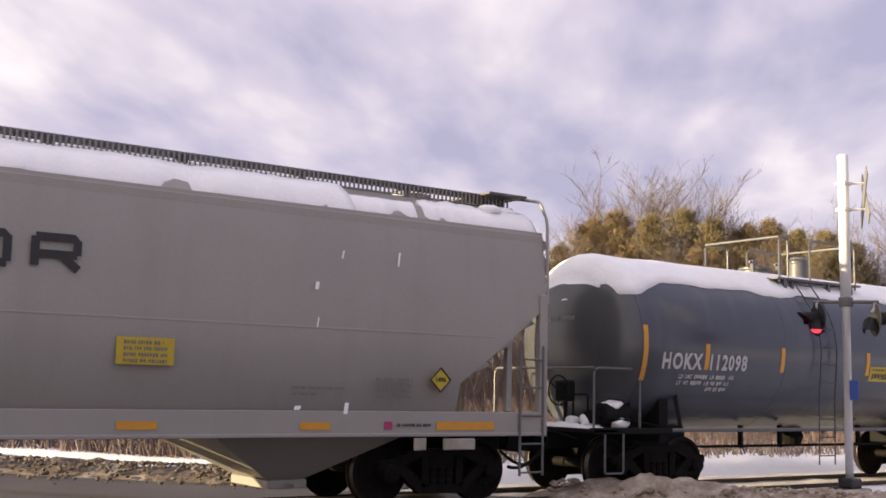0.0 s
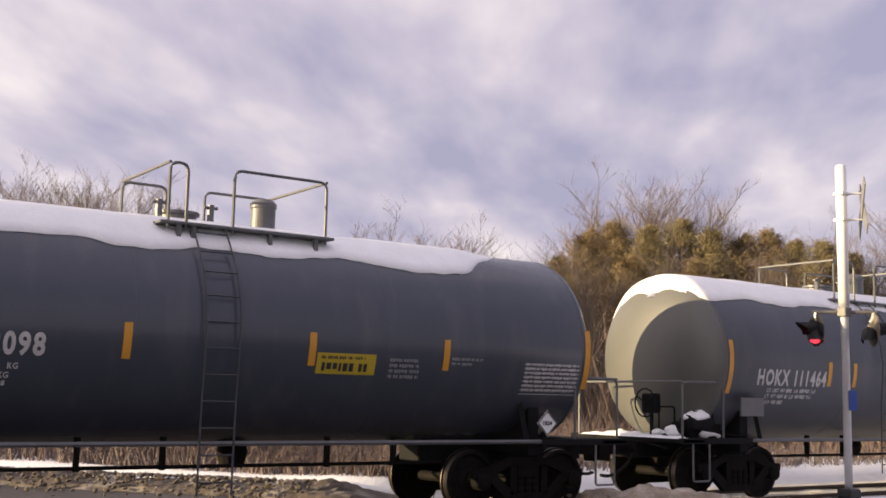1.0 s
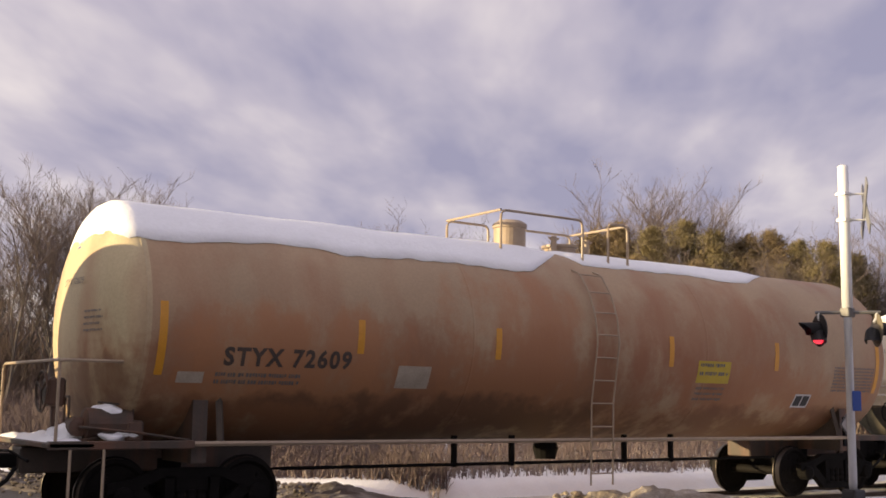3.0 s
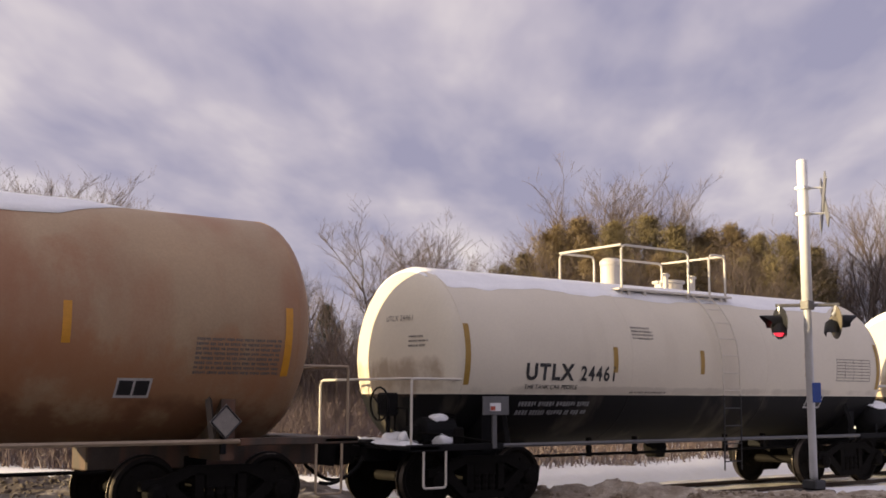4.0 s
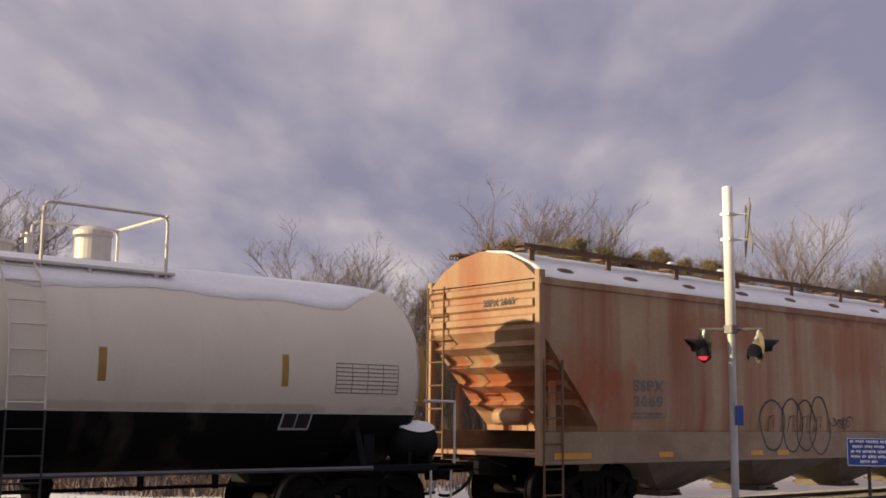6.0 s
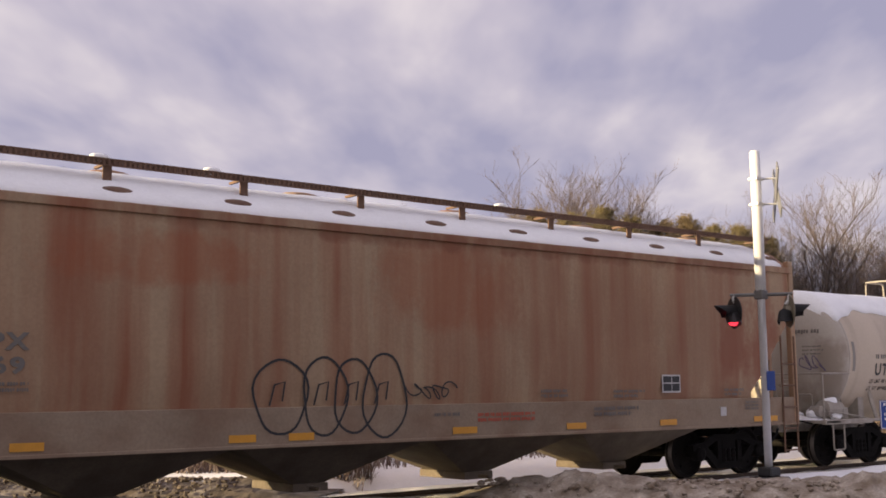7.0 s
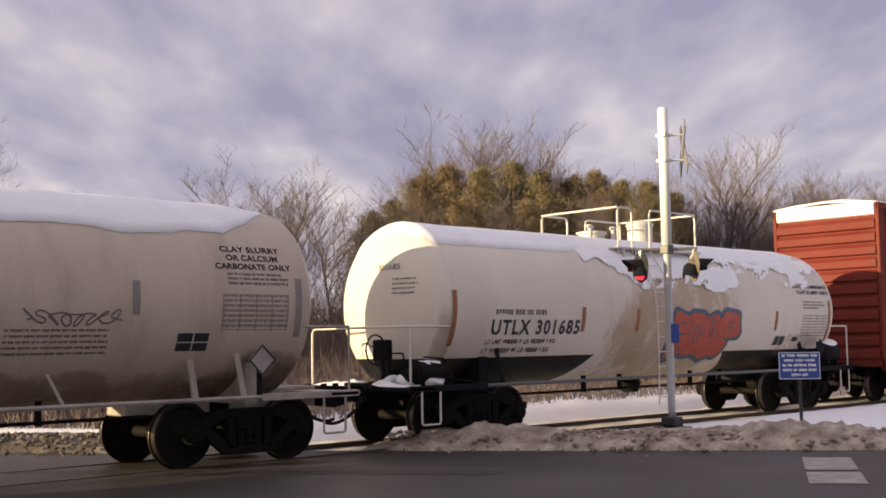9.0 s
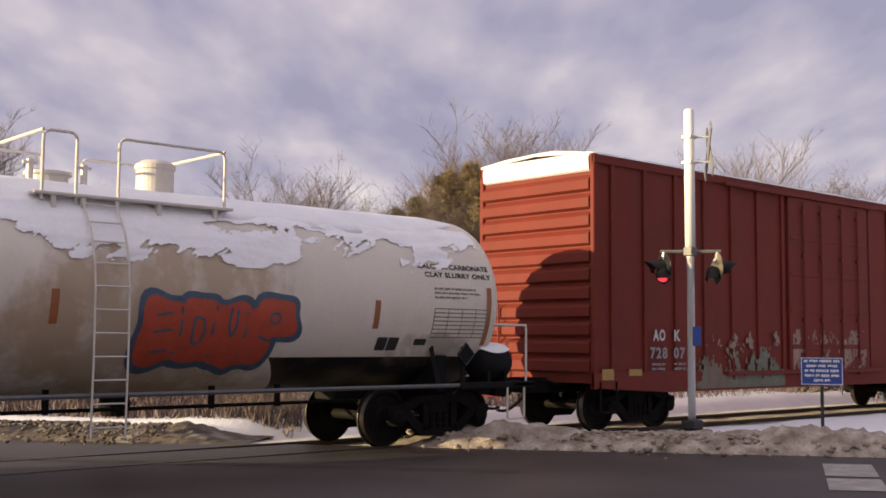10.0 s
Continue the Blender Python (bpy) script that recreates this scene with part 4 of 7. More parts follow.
def tank_c(u):
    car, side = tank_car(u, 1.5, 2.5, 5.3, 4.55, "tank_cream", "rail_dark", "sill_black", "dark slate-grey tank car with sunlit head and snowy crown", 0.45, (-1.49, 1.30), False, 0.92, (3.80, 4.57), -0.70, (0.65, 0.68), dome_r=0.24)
    strips(car, side, M["stripe"], [(-5.18, 1.87, 2.80), (-2.44, 2.05, 2.50), (-1.68, 2.05, 2.50), (1.25, 2.05, 2.50), (2.87, 2.05, 2.50), (5.18, 1.87, 2.78)])
    lettering(car, side, "HOKX 111464", -4.46, -2.54, 2.03, 0.30, M["ink_white"])
    data_lines(car, side, M["ink_white"], -4.15, 1.91, 0.07, 0.105, ((("LD", 0.11), ("LMT", 0.17), ("#", 0.33), ("LB", 0.11), ("#", 0.28), ("KG", 0.12)), (("LT", 0.10), ("WT", 0.13), ("#", 0.29), ("LB", 0.11), ("#", 0.28), ("KG", 0.12)), (("NEW", 0.19), ("#", 0.34))), 13)
    mark(car, side, "notice", M["yellow"], [(1.33, 2.18, 1.97, 2.22)], "faded yellow emergency notice with lines of writing")
    mark(car, side, "notice_writing", M["ink_black"], bars(1.38, 2.19, [0.7], 0.04, 0.03, 14) + bars(1.4, 2.10, [0.72], 0.10, 0.03, 15), off=0.009)
    mark(car, side, "small_writing", M["ink_dim"], bars(2.25, 2.2, [0.5] * 4, 0.045, 0.03, 16) + bars(3.0, 2.26, [0.55, 0.4], 0.04, 0.03, 17))
    mark(car, side, "test_table", M["ink_white"], bars(4.0, 2.20, [1.15] * 7, 0.042, 0.022, 18) + [(3.97, 5.18, 1.73 + 0.064 * i, 1.739 + 0.064 * i) for i in range(8)], "table of small white test data")
    mark(car, side, "frame_mark", M["ink_white"], [(3.45, 4.02, 1.66, 1.95)])
    mark(car, side, "frame_mark", M["ink_black"], [(3.49, 3.73, 1.70, 1.91), (3.75, 3.98, 1.70, 1.91)], off=0.009)
    bm = bmesh.new()
    box(bm, -4.95, -4.35, -1.50, -1.46, 1.48, 1.80, 0.005)
    part("routing_board", bm, M["rail_dark"], car)
    placard(car, flat_side(-1.43), 4.37, 1.33, 0.2, M["sign_white"], "1824", off=0.02, post=True)
    snow_cap(car, 5.3, 1.5, 2.5, 0.48, -5.62, 4.2, 44, 12, drape=0.1)
    return car


def tank_d(u):
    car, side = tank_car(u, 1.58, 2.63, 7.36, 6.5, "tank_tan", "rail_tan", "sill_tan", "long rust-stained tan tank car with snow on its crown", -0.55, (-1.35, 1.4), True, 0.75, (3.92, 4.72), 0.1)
    strips(car, side, M["stripe"], [(-7.15, 1.95, 2.85), (-4.35, 2.3, 2.76), (-2.0, 2.3, 2.76), (1.6, 2.3, 2.8), (4.25, 2.3, 2.80), (7.2, 1.95, 2.85)])
    lettering(car, side, "STYX 72609", -6.32, -4.47, 2.08, 0.25, M["ink_faded"])
    mark(car, side, "small_writing", M["ink_grey"], bars(-6.4, 2.0, [1.2, 1.2], 0.05, 0.04, 23))
    mark(car, side, "pale_patch", M["pale_card"], [(-3.7, -3.15, 1.85, 2.16)])
    mark(car, side, "pale_patch", M["pale_card"], [(-6.9, -6.55, 1.86, 2.0)])
    mark(car, side, "notice", M["yellow"], [(2.25, 3.05, 2.05, 2.42)], "yellow emergency notice with lines of writing")
    mark(car, side, "notice_writing", M["ink_grey"], bars(2.3, 2.38, [0.65, 0.7], 0.06, 0.08, 24), off=0.009)
    mark(car, side, "small_writing", M["ink_grey"], bars(2.3, 1.98, [0.7] * 3, 0.04, 0.05, 25) + bars(5.9, 2.42, [1.2] * 8, 0.035, 0.025, 26))
    mark(car, side, "frame_mark", M["ink_white"], [(4.95, 5.40, 1.66, 1.90)])
    mark(car, side, "frame_mark", M["ink_black"], [(4.98, 5.16, 1.69, 1.87), (5.19, 5.37, 1.69, 1.87)], off=0.009)
    placard(car, flat_side(-1.43), 6.38, 1.36, 0.23, M["stripe_grey"], "", off=0.02, post=True)
    head = tank_head(7.36, 1.58, 2.63)
    lettering(car, head, "STYX 72609", -0.20, 0.50, 3.10, 0.09, M["ink_grey"], off=0.012, bold=0.0)
    mark(car, head, "small_writing", M["ink_grey"], bars(0.62, 2.75, [0.4, 0.45, 0.4, 0.45], 0.03, 0.05, 27))
    snow_cap(car, 7.36, 1.58, 2.63, 0.505, -7.76, 0.2, 47, 21, drape=0.05)
    snow_cap(car, 7.36, 1.58, 2.63, 0.505, 0.0, 5.6, 34, 22, 0.05)
    return car


def tank_ef(u, second):
    rails = (-1.25, 1.49) if second else (-1.41, 1.36)
    car, side = tank_car(u, 1.42, 2.32, 5.36, 4.72, "tank_white_black", "rail_white", "sill_black",
                         "white tank car with black lower half and thick snow" if second else "clean white tank car with black lower half and frosted crown",
                         0.8 if second else -0.83, rails, not second, 0.80, (3.60, 4.37), -0.55 if second else 0.6, dome_r=0.25 if second else 0.19)
    strips(car, side, M["stripe_dull"], [(-5.3 if not second else -5.38, 1.87, 2.79), (-2.2, 2.10, 2.52), (-0.05 if not second else 0.4, 2.10, 2.52), (2.95 if not second else 3.05, 2.10, 2.54), (5.3 if not second else 5.5, 1.87, 2.78)])
    rear_reservoir(car, 5.36, 0.90)
    head = tank_head(5.36, 1.42, 2.32)
    lettering(car, head, "UTLX 300484" if second else "UTLX 24461", -0.05, 0.60, 2.86, 0.085, M["ink_grey"], off=0.012, bold=0.0)
    mark(car, head, "small_writing", M["ink_grey"], bars(0.55, 2.62, [0.3, 0.4, 0.35], 0.03, 0.04, 37))
    if second:
        lettering(car, side, "UTLX", -4.41, -3.42, 1.87, 0.27, M["ink_black"], bold=0.035)
        lettering(car, side, "300484", -3.22, -2.14, 1.87, 0.24, M["ink_black"], bold=0.025)
        snow_cap(car, 5.36, 1.42, 2.32, 0.4544, -5.68, 5.56, 46, 31, 0.03)
    else:
        lettering(car, side, "UTLX", -4.14, -3.12, 1.95, 0.27, M["ink_black"], bold=0.035)
        lettering(car, side, "24461", -2.98, -2.21, 1.95, 0.25, M["ink_black"], bold=0.025)
        lettering(car, side, "THE TANK CAR PEOPLE", -4.14, -3.02, 1.815, 0.07, M["ink_black"], bold=0.01)
        snow_cap(car, 5.36, 1.42, 2.32, 0.4544, -5.6, 5.56, 40, 32, 0.008)
    if second:
        mark(car, side, "small_writing", M["ink_black"], bars(-4.1, 1.80, [1.0], 0.055, 0.03, 33))
    mark(car, side, "small_writing", M["ink_dim"], bars(-4.15, 1.62, [1.5, 1.5], 0.075, 0.06, 34), off=0.008)
    mark(car, side, "small_writing", M["ink_grey"], bars(-1.75, 2.88, [0.45, 0.5, 0.5, 0.5], 0.03, 0.03, 35) + bars(-1.8, 1.79, [0.9], 0.03, 0.03, 36))
    rows = [(3.9, 5.02, 2.46 - 0.06 * i - 0.012, 2.46 - 0.06 * i) for i in range(8)] + [(3.9 + 0.28 * i, 3.91 + 0.28 * i, 2.03, 2.46) for i in range(5)]
    mark(car, side, "test_table", M["ink_grey"], rows, "table of small grey test data")
    mark(car, side, "frame_mark", M["ink_white"], [(3.1, 3.6, 1.50, 1.76)])
    mark(car, side, "frame_mark", M["ink_black"], [(3.13, 3.34, 1.53, 1.73), (3.36, 3.57, 1.53, 1.73)], off=0.009)
    bm = bmesh.new()
    box(bm, -5.05, -4.55, -1.47, -1.44, 1.42, 1.70, 0.006)
    box(bm, -4.84, -4.76, -1.44, -1.40, 0.92, 1.60, 0.006)
    part("routing_board", bm, M["rail_dark"], car, "small dark board on a post")
    board = flat_side(-1.475)
    mark(car, board, "routing_card", M["sign_white"], [(-4.93, -4.72, 1.48, 1.60)])
    mark(car, board, "routing_card", M["spray_red"], [(-4.92, -4.83, 1.49, 1.55)], off=0.010)
    return car


def frozen_splash(car, x0, x1, a0, a1, reach, seed):
    """Slush splashed down a tank of 1.42 m radius: a ragged sheet with gaps; reach: how far round it came down at x."""
    bm = bmesh.new()
    cells = {}
    nx, na = int((x1 - x0) * 48), int((a1 - a0) * 2.5)

    def place(i, k):
        return x0 + (x1 - x0) * i / nx, a0 + (a1 - a0) * k / na

    def corner(i, k):
        if (i, k) not in cells:
            x, a = place(i, k)
            th = 0.008 + 0.03 * max(0.0, 0.9 * noise.noise((x * 1.6, a * 0.10, 7)) + 0.25 * noise.noise((x * 4, a * 0.25, 9)) + 0.4)
            cells[i, k] = bm.verts.new((x, -(1.42 + th) * math.sin(radians(a)), 2.32 + (1.42 + th) * math.cos(radians(a))))
        return cells[i, k]
    for i in range(nx):
        for k in range(na):
            x, a = place(i, k)
            q = x + 0.022 * (a - 34)          # it ran down slantwise
            v = 0.7 * noise.noise((x * 1.1, a * 0.05, 1 + seed)) + 0.45 * noise.noise((q * 3.5, a * 0.12, 2)) + 0.26 * noise.noise((q * 9, a * 0.22, 3)) + 0.14 * noise.noise((q * 22, a * 0.5, 4))
            if v + 0.045 * (reach(x, a) - a) + 0.12 > 0.0:
                bm.faces.new((corner(i, k), corner(i + 1, k), corner(i + 1, k + 1), corner(i, k + 1)))
    part("frozen_splash", bm, M["snow"], car, "snow and slush frozen to the side", smooth=True)


def tank_h(u):
    car, side = tank_car(u, 1.42, 2.32, 6.1, 5.34, "tank_old_white", "sill_white", "sill_white", "weathered off-white tank car with graffiti tags and thick snow", -0.45, (-1.3, 1.38), True, 1.0, (3.52, 4.31), 0.68)
    strips(car, side, M["stripe_grey"], [(-5.95, 2.0, 2.62), (-4.0, 2.1, 2.55), (-2.0, 2.15, 2.55), (3.4, 2.1, 2.55), (5.98, 1.8, 2.64)])
    lettering(car, side, "UTLX 301527", -5.12, -2.68, 1.90, 0.27, M["ink_black"], bold=0.03)
    mark(car, side, "small_writing", M["ink_grey"], bars(-5.1, 2.36, [1.4], 0.09, 0.03, 43))
    data_lines(car, side, M["ink_faded"], -5.25, 1.74, 0.085, 0.155, ((("LD", 0.14), ("LMT", 0.22), ("#", 0.46), ("LB", 0.14), ("#", 0.44), ("KG", 0.15)), (("LT", 0.14), ("WT", 0.17), ("#", 0.44), ("LB", 0.14), ("#", 0.40), ("KG", 0.15))), 44)
    for i, (line, x0, x1) in enumerate((("CLAY SLURRY", 4.75, 5.75), ("OR CALCIUM", 4.82, 5.68), ("CARBONATE ONLY", 4.62, 5.88))):
        lettering(car, side, line, x0, x1, 3.0 - i * 0.125, 0.085, M["ink_black"], bold=0.03)
    mark(car, side, "small_writing", M["ink_grey"], bars(4.8, 2.70, [0.9, 1.0, 1.0], 0.035, 0.03, 45))
    rows = bars(4.72, 2.39, [1.06] * 7, 0.03, 0.04, 47) + [(4.7, 5.8, 2.40 - 0.07 * i - 0.008, 2.40 - 0.07 * i) for i in range(8)] + [(4.7 + 0.27 * i, 4.715 + 0.27 * i, 1.88, 2.40) for i in range(5)]
    mark(car, side, "test_table", M["stripe_grey"], rows, "pale grey table of small test data")
    mark(car, side, "frame_mark", M["ink_black"], [(4.05, 4.53, 1.62, 1.86)])
    mark(car, side, "frame_mark", M["ink_white"], [(4.28, 4.30, 1.62, 1.86), (4.05, 4.53, 1.73, 1.745)], off=0.009)
    mark(car, side, "small_writing", M["ink_grey"], bars(1.7, 1.92, [1.35] * 5, 0.032, 0.04, 46))
    head = tank_head(6.1, 1.42, 2.32)
    mark(car, head, "small_writing", M["ink_grey"], bars(0.3, 2.90, [0.6], 0.09, 0.03, 48) + bars(0.55, 2.55, [0.4, 0.45, 0.4], 0.03, 0.05, 49))
    scribble(car, head, M["spray_violet"], 0.5, 1.0, 1.9, 2.35, 3, 0.02, 14, "violet graffiti tag")
    scribble(car, side, M["spray_violet"], -2.55, -0.5, 1.55, 1.95, 9, 0.025, 5, "violet graffiti tag")
    scribble(car, side, M["spray_pink"], -1.8, -0.75, 1.68, 1.95, 6, 0.03, 8, "magenta graffiti tag")
    scribble(car, side, M["spray_pink"], -0.95, -0.72, 1.15, 1.75, 4, 0.035, 2, "magenta graffiti tag")
    scribble(car, side, M["ink_grey"], -0.4, 0.3, 1.62, 2.0, 5, 0.02, 9, "dark graffiti tag")
    scribble(car, side, M["ink_grey"], 1.0, 1.55, 1.9, 2.3, 4, 0.02, 4, "dark graffiti tag")
    scribble(car, side, M["ink_grey"], 1.9, 3.2, 1.95, 2.2, 7, 0.022, 6, "dark graffiti tag")
    placard(car, flat_side(-1.43), 5.32, 1.48, 0.23, M["sill_white"], "", off=0.02, post=True)
    snow_cap(car, 6.1, 1.42, 2.32, 0.4544, -6.46, 6.2, 48, 41, 0.085, drape=0.18)
    frozen_splash(car, -0.9, 1.3, 40, 74, lambda x, a: 40 + 22 * ease(-0.9, -0.2, x) - 22 * ease(0.7, 1.3, x), 5)
    for x, lean, r, top in ((-3.3, -0.10, 0.022, 1.32), (-0.42, 0.0, 0.05, 1.72), (-0.75, -0.45, 0.022, 1.50), (2.46, -0.12, 0.022, 1.36), (4.3, 0.0, 0.05, 1.5)):
        bm = bmesh.new()
        q = -math.sqrt(max(0.01, 1.47 ** 2 - (top - 2.32) ** 2))
        tube(bm, [(x, -1.38, 0.94), (x + lean, q, top)], r, 6)
        part("side_brace", bm, M["sill_white"], car)
    return car


def tank_i(u):
    car, side = tank_car(u, 1.42, 2.32, 6.22, 5.3, "tank_clay", "rail_white", "sill_black", "white tank car with clay stains, red graffiti and black ends", 0.75, (-1.35, 1.28), False, 1.0, (3.52, 4.31), -0.6)
    strips(car, side, M["stripe_red"], [(-6.22, 1.62, 2.55), (-2.93, 1.85, 2.30), (-1.3, 1.85, 2.28), (3.75, 1.85, 2.28), (6.1, 1.6, 2.55)])
    lettering(car, side, "UTLX 301685", -5.32, -3.02, 1.80, 0.27, M["ink_black"], bold=0.03)
    mark(car, side, "small_writing", M["ink_grey"], bars(-5.25, 2.24, [1.3], 0.09, 0.03, 53))
    data_lines(car, side, M["ink_faded"], -5.4, 1.645, 0.08, 0.15, ((("LD", 0.13), ("LMT", 0.21), ("#", 0.46), ("LB", 0.13), ("#", 0.44), ("KG", 0.15)), (("LT", 0.13), ("WT", 0.17), ("#", 0.44), ("LB", 0.13), ("#", 0.40), ("KG", 0.15))), 54)
    for i, (line, x0, x1) in enumerate((("CALCIUM CARBONATE", 4.6, 6.15), ("CLAY SLURRY ONLY", 4.72, 6.18))):
        lettering(car, side, line, x0, x1, 2.82 - i * 0.135, 0.085, M["ink_black"], bold=0.03)
    mark(car, side, "small_writing", M["ink_grey"], bars(4.9, 2.52, [0.9, 1.0, 0.7], 0.035, 0.035, 55))
    rows = [(4.9, 6.15, 2.19 - 0.065 * i - 0.014, 2.19 - 0.065 * i) for i in range(8)] + [(4.9 + 0.3 * i, 4.912 + 0.3 * i, 1.72, 2.19) for i in range(5)]
    mark(car, side, "test_table", M["ink_grey"], rows, "table of small grey test data")
    mark(car, side, "frame_mark", M["ink_black"], [(3.85, 4.28, 1.52, 1.72), (4.6, 4.85, 1.60, 1.70)])
    mark(car, side, "frame_mark", M["ink_white"], [(4.05, 4.07, 1.52, 1.72)], off=0.009)
    rear_reservoir(car, 6.22, 0.90)
    placard(car, flat_side(-1.43), 5.55, 1.46, 0.2, M["sill_black"], "", off=0.02, post=True)
    head = tank_head(6.22, 1.42, 2.32)
    lettering(car, head, "301685", -0.05, 0.50, 2.93, 0.10, M["ink_grey"], off=0.012, bold=0.0)
    mark(car, head, "small_writing", M["ink_grey"], bars(0.35, 2.78, [0.5, 0.55, 0.5, 0.5], 0.03, 0.05, 57))
    # bubble-letter graffiti: teal halo, red bodies, teal inner lines
    bm = bmesh.new()
    shapes = ((0.20, 1.76, 0.34, 0.44), (0.72, 1.77, 0.33, 0.43), (1.22, 1.75, 0.32, 0.44), (1.66, 1.70, 0.24, 0.40), (1.92, 1.96, 0.36, 0.27))
    for i, (cx, cz, rx, rz) in enumerate(shapes):
        blob(bm, side, cx, cz, rx + 0.085, rz + 0.085, 0.007 + 0.0008 * i, 60 + i, 40)
    tagged(part("graffiti_halo", bm, M["spray_blue"], car, "teal spray outline"), kind="stuff")
    inner = (((0.08, 1.98), (0.30, 2.02)), ((0.06, 1.76), (0.34, 1.80)), ((0.10, 1.50), (0.32, 1.52)), ((0.44, 2.10), (0.47, 1.80), (0.43, 1.45)),
             ((0.66, 1.98), (0.80, 1.93), (0.83, 1.76), (0.76, 1.60), (0.66, 1.62), (0.64, 1.80), (0.66, 1.98)), ((0.97, 2.12), (0.95, 1.80), (0.99, 1.42)),
             ((1.20, 2.12), (1.19, 1.85), (1.25, 1.70), (1.31, 1.84), (1.30, 2.08)), ((1.46, 2.06), (1.47, 1.76), (1.44, 1.42)), ((1.86, 2.04), (1.98, 2.04), (2.02, 1.95), (1.92, 1.88), (1.84, 1.94), (1.86, 2.04)), ((1.70, 1.72), (1.86, 1.66), (2.02, 1.68)))
    for i, (cx, cz, rx, rz) in enumerate(shapes):
        bm = bmesh.new()
        blob(bm, side, cx, cz, rx, rz, 0.012 + 0.0008 * i, 60 + i, 40)
        part("graffiti_letter", bm, M["spray_red"], car, "orange-red bubble shape in spray paint")
    for line in inner:
        bm = bmesh.new()
        ribbon(bm, side, [(p.x, p.z) for p in bend([(x, 0, z) for x, z in line], 0.04, 3)], 0.035, 0.018)
        part("graffiti_line", bm, M["spray_blue"], car)
    snow_cap(car, 6.22, 1.42, 2.32, 0.4544, -6.52, 6.35, 44, 51, 0.05)
    frozen_splash(car, -2.6, 6.1, 32, 76, lambda x, a: 44 + 24 * ease(-2.3, -1.0, x) - 15 * ease(2.0, 2.7, x) + 5 * ease(3.0, 4.5, x) - 9 * ease(5.0, 6.1, x) - 20 * math.exp(-((x - 1.6) / 0.9) ** 2 - ((a - 47) / 6) ** 2), 0)
    return car


# ---- covered hoppers ----
def hopper(u, half, hw, paint, name_label, bays, bay_gap, slope, truck_half, walk_y, trim, round_top, sill_z, bay_half):
    """A covered hopper; slope: how far the body's ends are cut back at the sill, and the heights of that cut."""
    car = car_empty("hopper_car", u, name_label, "hopper car")
    cut, z_hi, z_lo = slope
    eave = 4.03
    # side and roof as a lofted shell: the section's half width at each height
    levels = [(sill_z[1], hw - 0.05), (1.9, hw), (2.6, hw), (3.4, hw), (3.85, hw), (eave, hw - 0.01)]
    if round_top:
        rises = [sill_z[1] + (eave + 0.08 - sill_z[1]) * k / 14 for k in range(15)]
        levels = [(z, hw - (0.13 * ((z - 2.45) / 1.66) ** 2 if z > 2.45 else 0.20 * ((2.45 - z) / 1.1) ** 2)) for z in rises]
    roof = [(eave + (0.08 if round_top else 0.02), hw - (0.24 if round_top else 0.04)), (4.34, hw * 0.72), (4.55, hw * 0.40), (4.64, 0.0)]
    def reach(z):
        """Half length of the body at height z."""
        if z >= z_hi:
            return half
        if z <= z_lo:
            return half - cut
        return half - cut * (z_hi - z) / (z_hi - z_lo)
    zs = sorted({z for z, _ in levels} | {z_hi, z_lo})
    bm = bmesh.new()
    rows = []
    for z in zs:
        w = float(np.interp(z, [a for a, _ in levels], [b for _, b in levels]))
        L = reach(z)
        rows.append([(L, w, z)])
    for s in (-1, 1):
        prev = None
        for (L, w, z), in rows:
            cur = [bm.verts.new((-L + 2 * L * k / 12, s * w, z)) for k in range(13)]
            if prev:
                for k in range(12):
                    bm.faces.new((prev[k], prev[k + 1], cur[k + 1], cur[k]))
            prev = cur
    for e in (-1, 1):
        prev = None
        for (L, w, z), in rows:
            cur = [bm.verts.new((e * L, -w + 2 * w * k / 6, z)) for k in range(7)]
            if prev:
                for k in range(6):
                    bm.faces.new((prev[k], prev[k + 1], cur[k + 1], cur[k]))
            prev = cur
    # roof
    prev = None
    for z, w in roof + [(z, -w) for z, w in roof[:-1][::-1]]:
        cur = [bm.verts.new((-half + 2 * half * k / 12, -w, z)) for k in range(13)]
        if prev:
            for k in range(12):
                bm.faces.new((prev[k], prev[k + 1], cur[k + 1], cur[k]))
        prev = cur
    for e in (-1, 1):
        bm.faces.new([bm.verts.new((e * half, -w, z)) for z, w in roof + [(z, -w) for z, w in roof[:-1][::-1]]])
    bmesh.ops.remove_doubles(bm, verts=bm.verts, dist=0.001)
    bmesh.ops.recalc_face_normals(bm, faces=bm.faces)
    for e in bm.edges:
        e.smooth = len(e.link_faces) == 2 and e.calc_face_angle() < 0.45
    part("body", bm, M[paint], car, smooth=True)
    if round_top:        # the long weld between the upper and lower side sheets
        bm = bmesh.new()
        box(bm, -half + 0.3, half - 0.9, -hw - 0.004, -hw + 0.01, 2.43, 2.455, 0.003)
        part("weld_seam", bm, M[paint], car)
    # eave angle, side sill
    for s in (-1, 1):
        bm = bmesh.new()
        w = hw - 0.14 if round_top else hw
        box(bm, -half, half, s * w - 0.035, s * w + 0.035, eave - 0.09, eave + 0.03, 0.01)
        part("eave_rail", bm, M[paint], car)
        bm = bmesh.new()
        box(bm, -half, half, s * (hw - 0.02) - 0.03, s * (hw - 0.02) + 0.03, sill_z[0], sill_z[1], 0.008)
        box(bm, -half, half, s * (hw - 0.02) - 0.05, s * (hw - 0.02) + 0.05, sill_z[0], sill_z[0] + 0.05, 0.008)
        part("side_sill", bm, M[paint] if round_top else M["hopper_sill"], car)
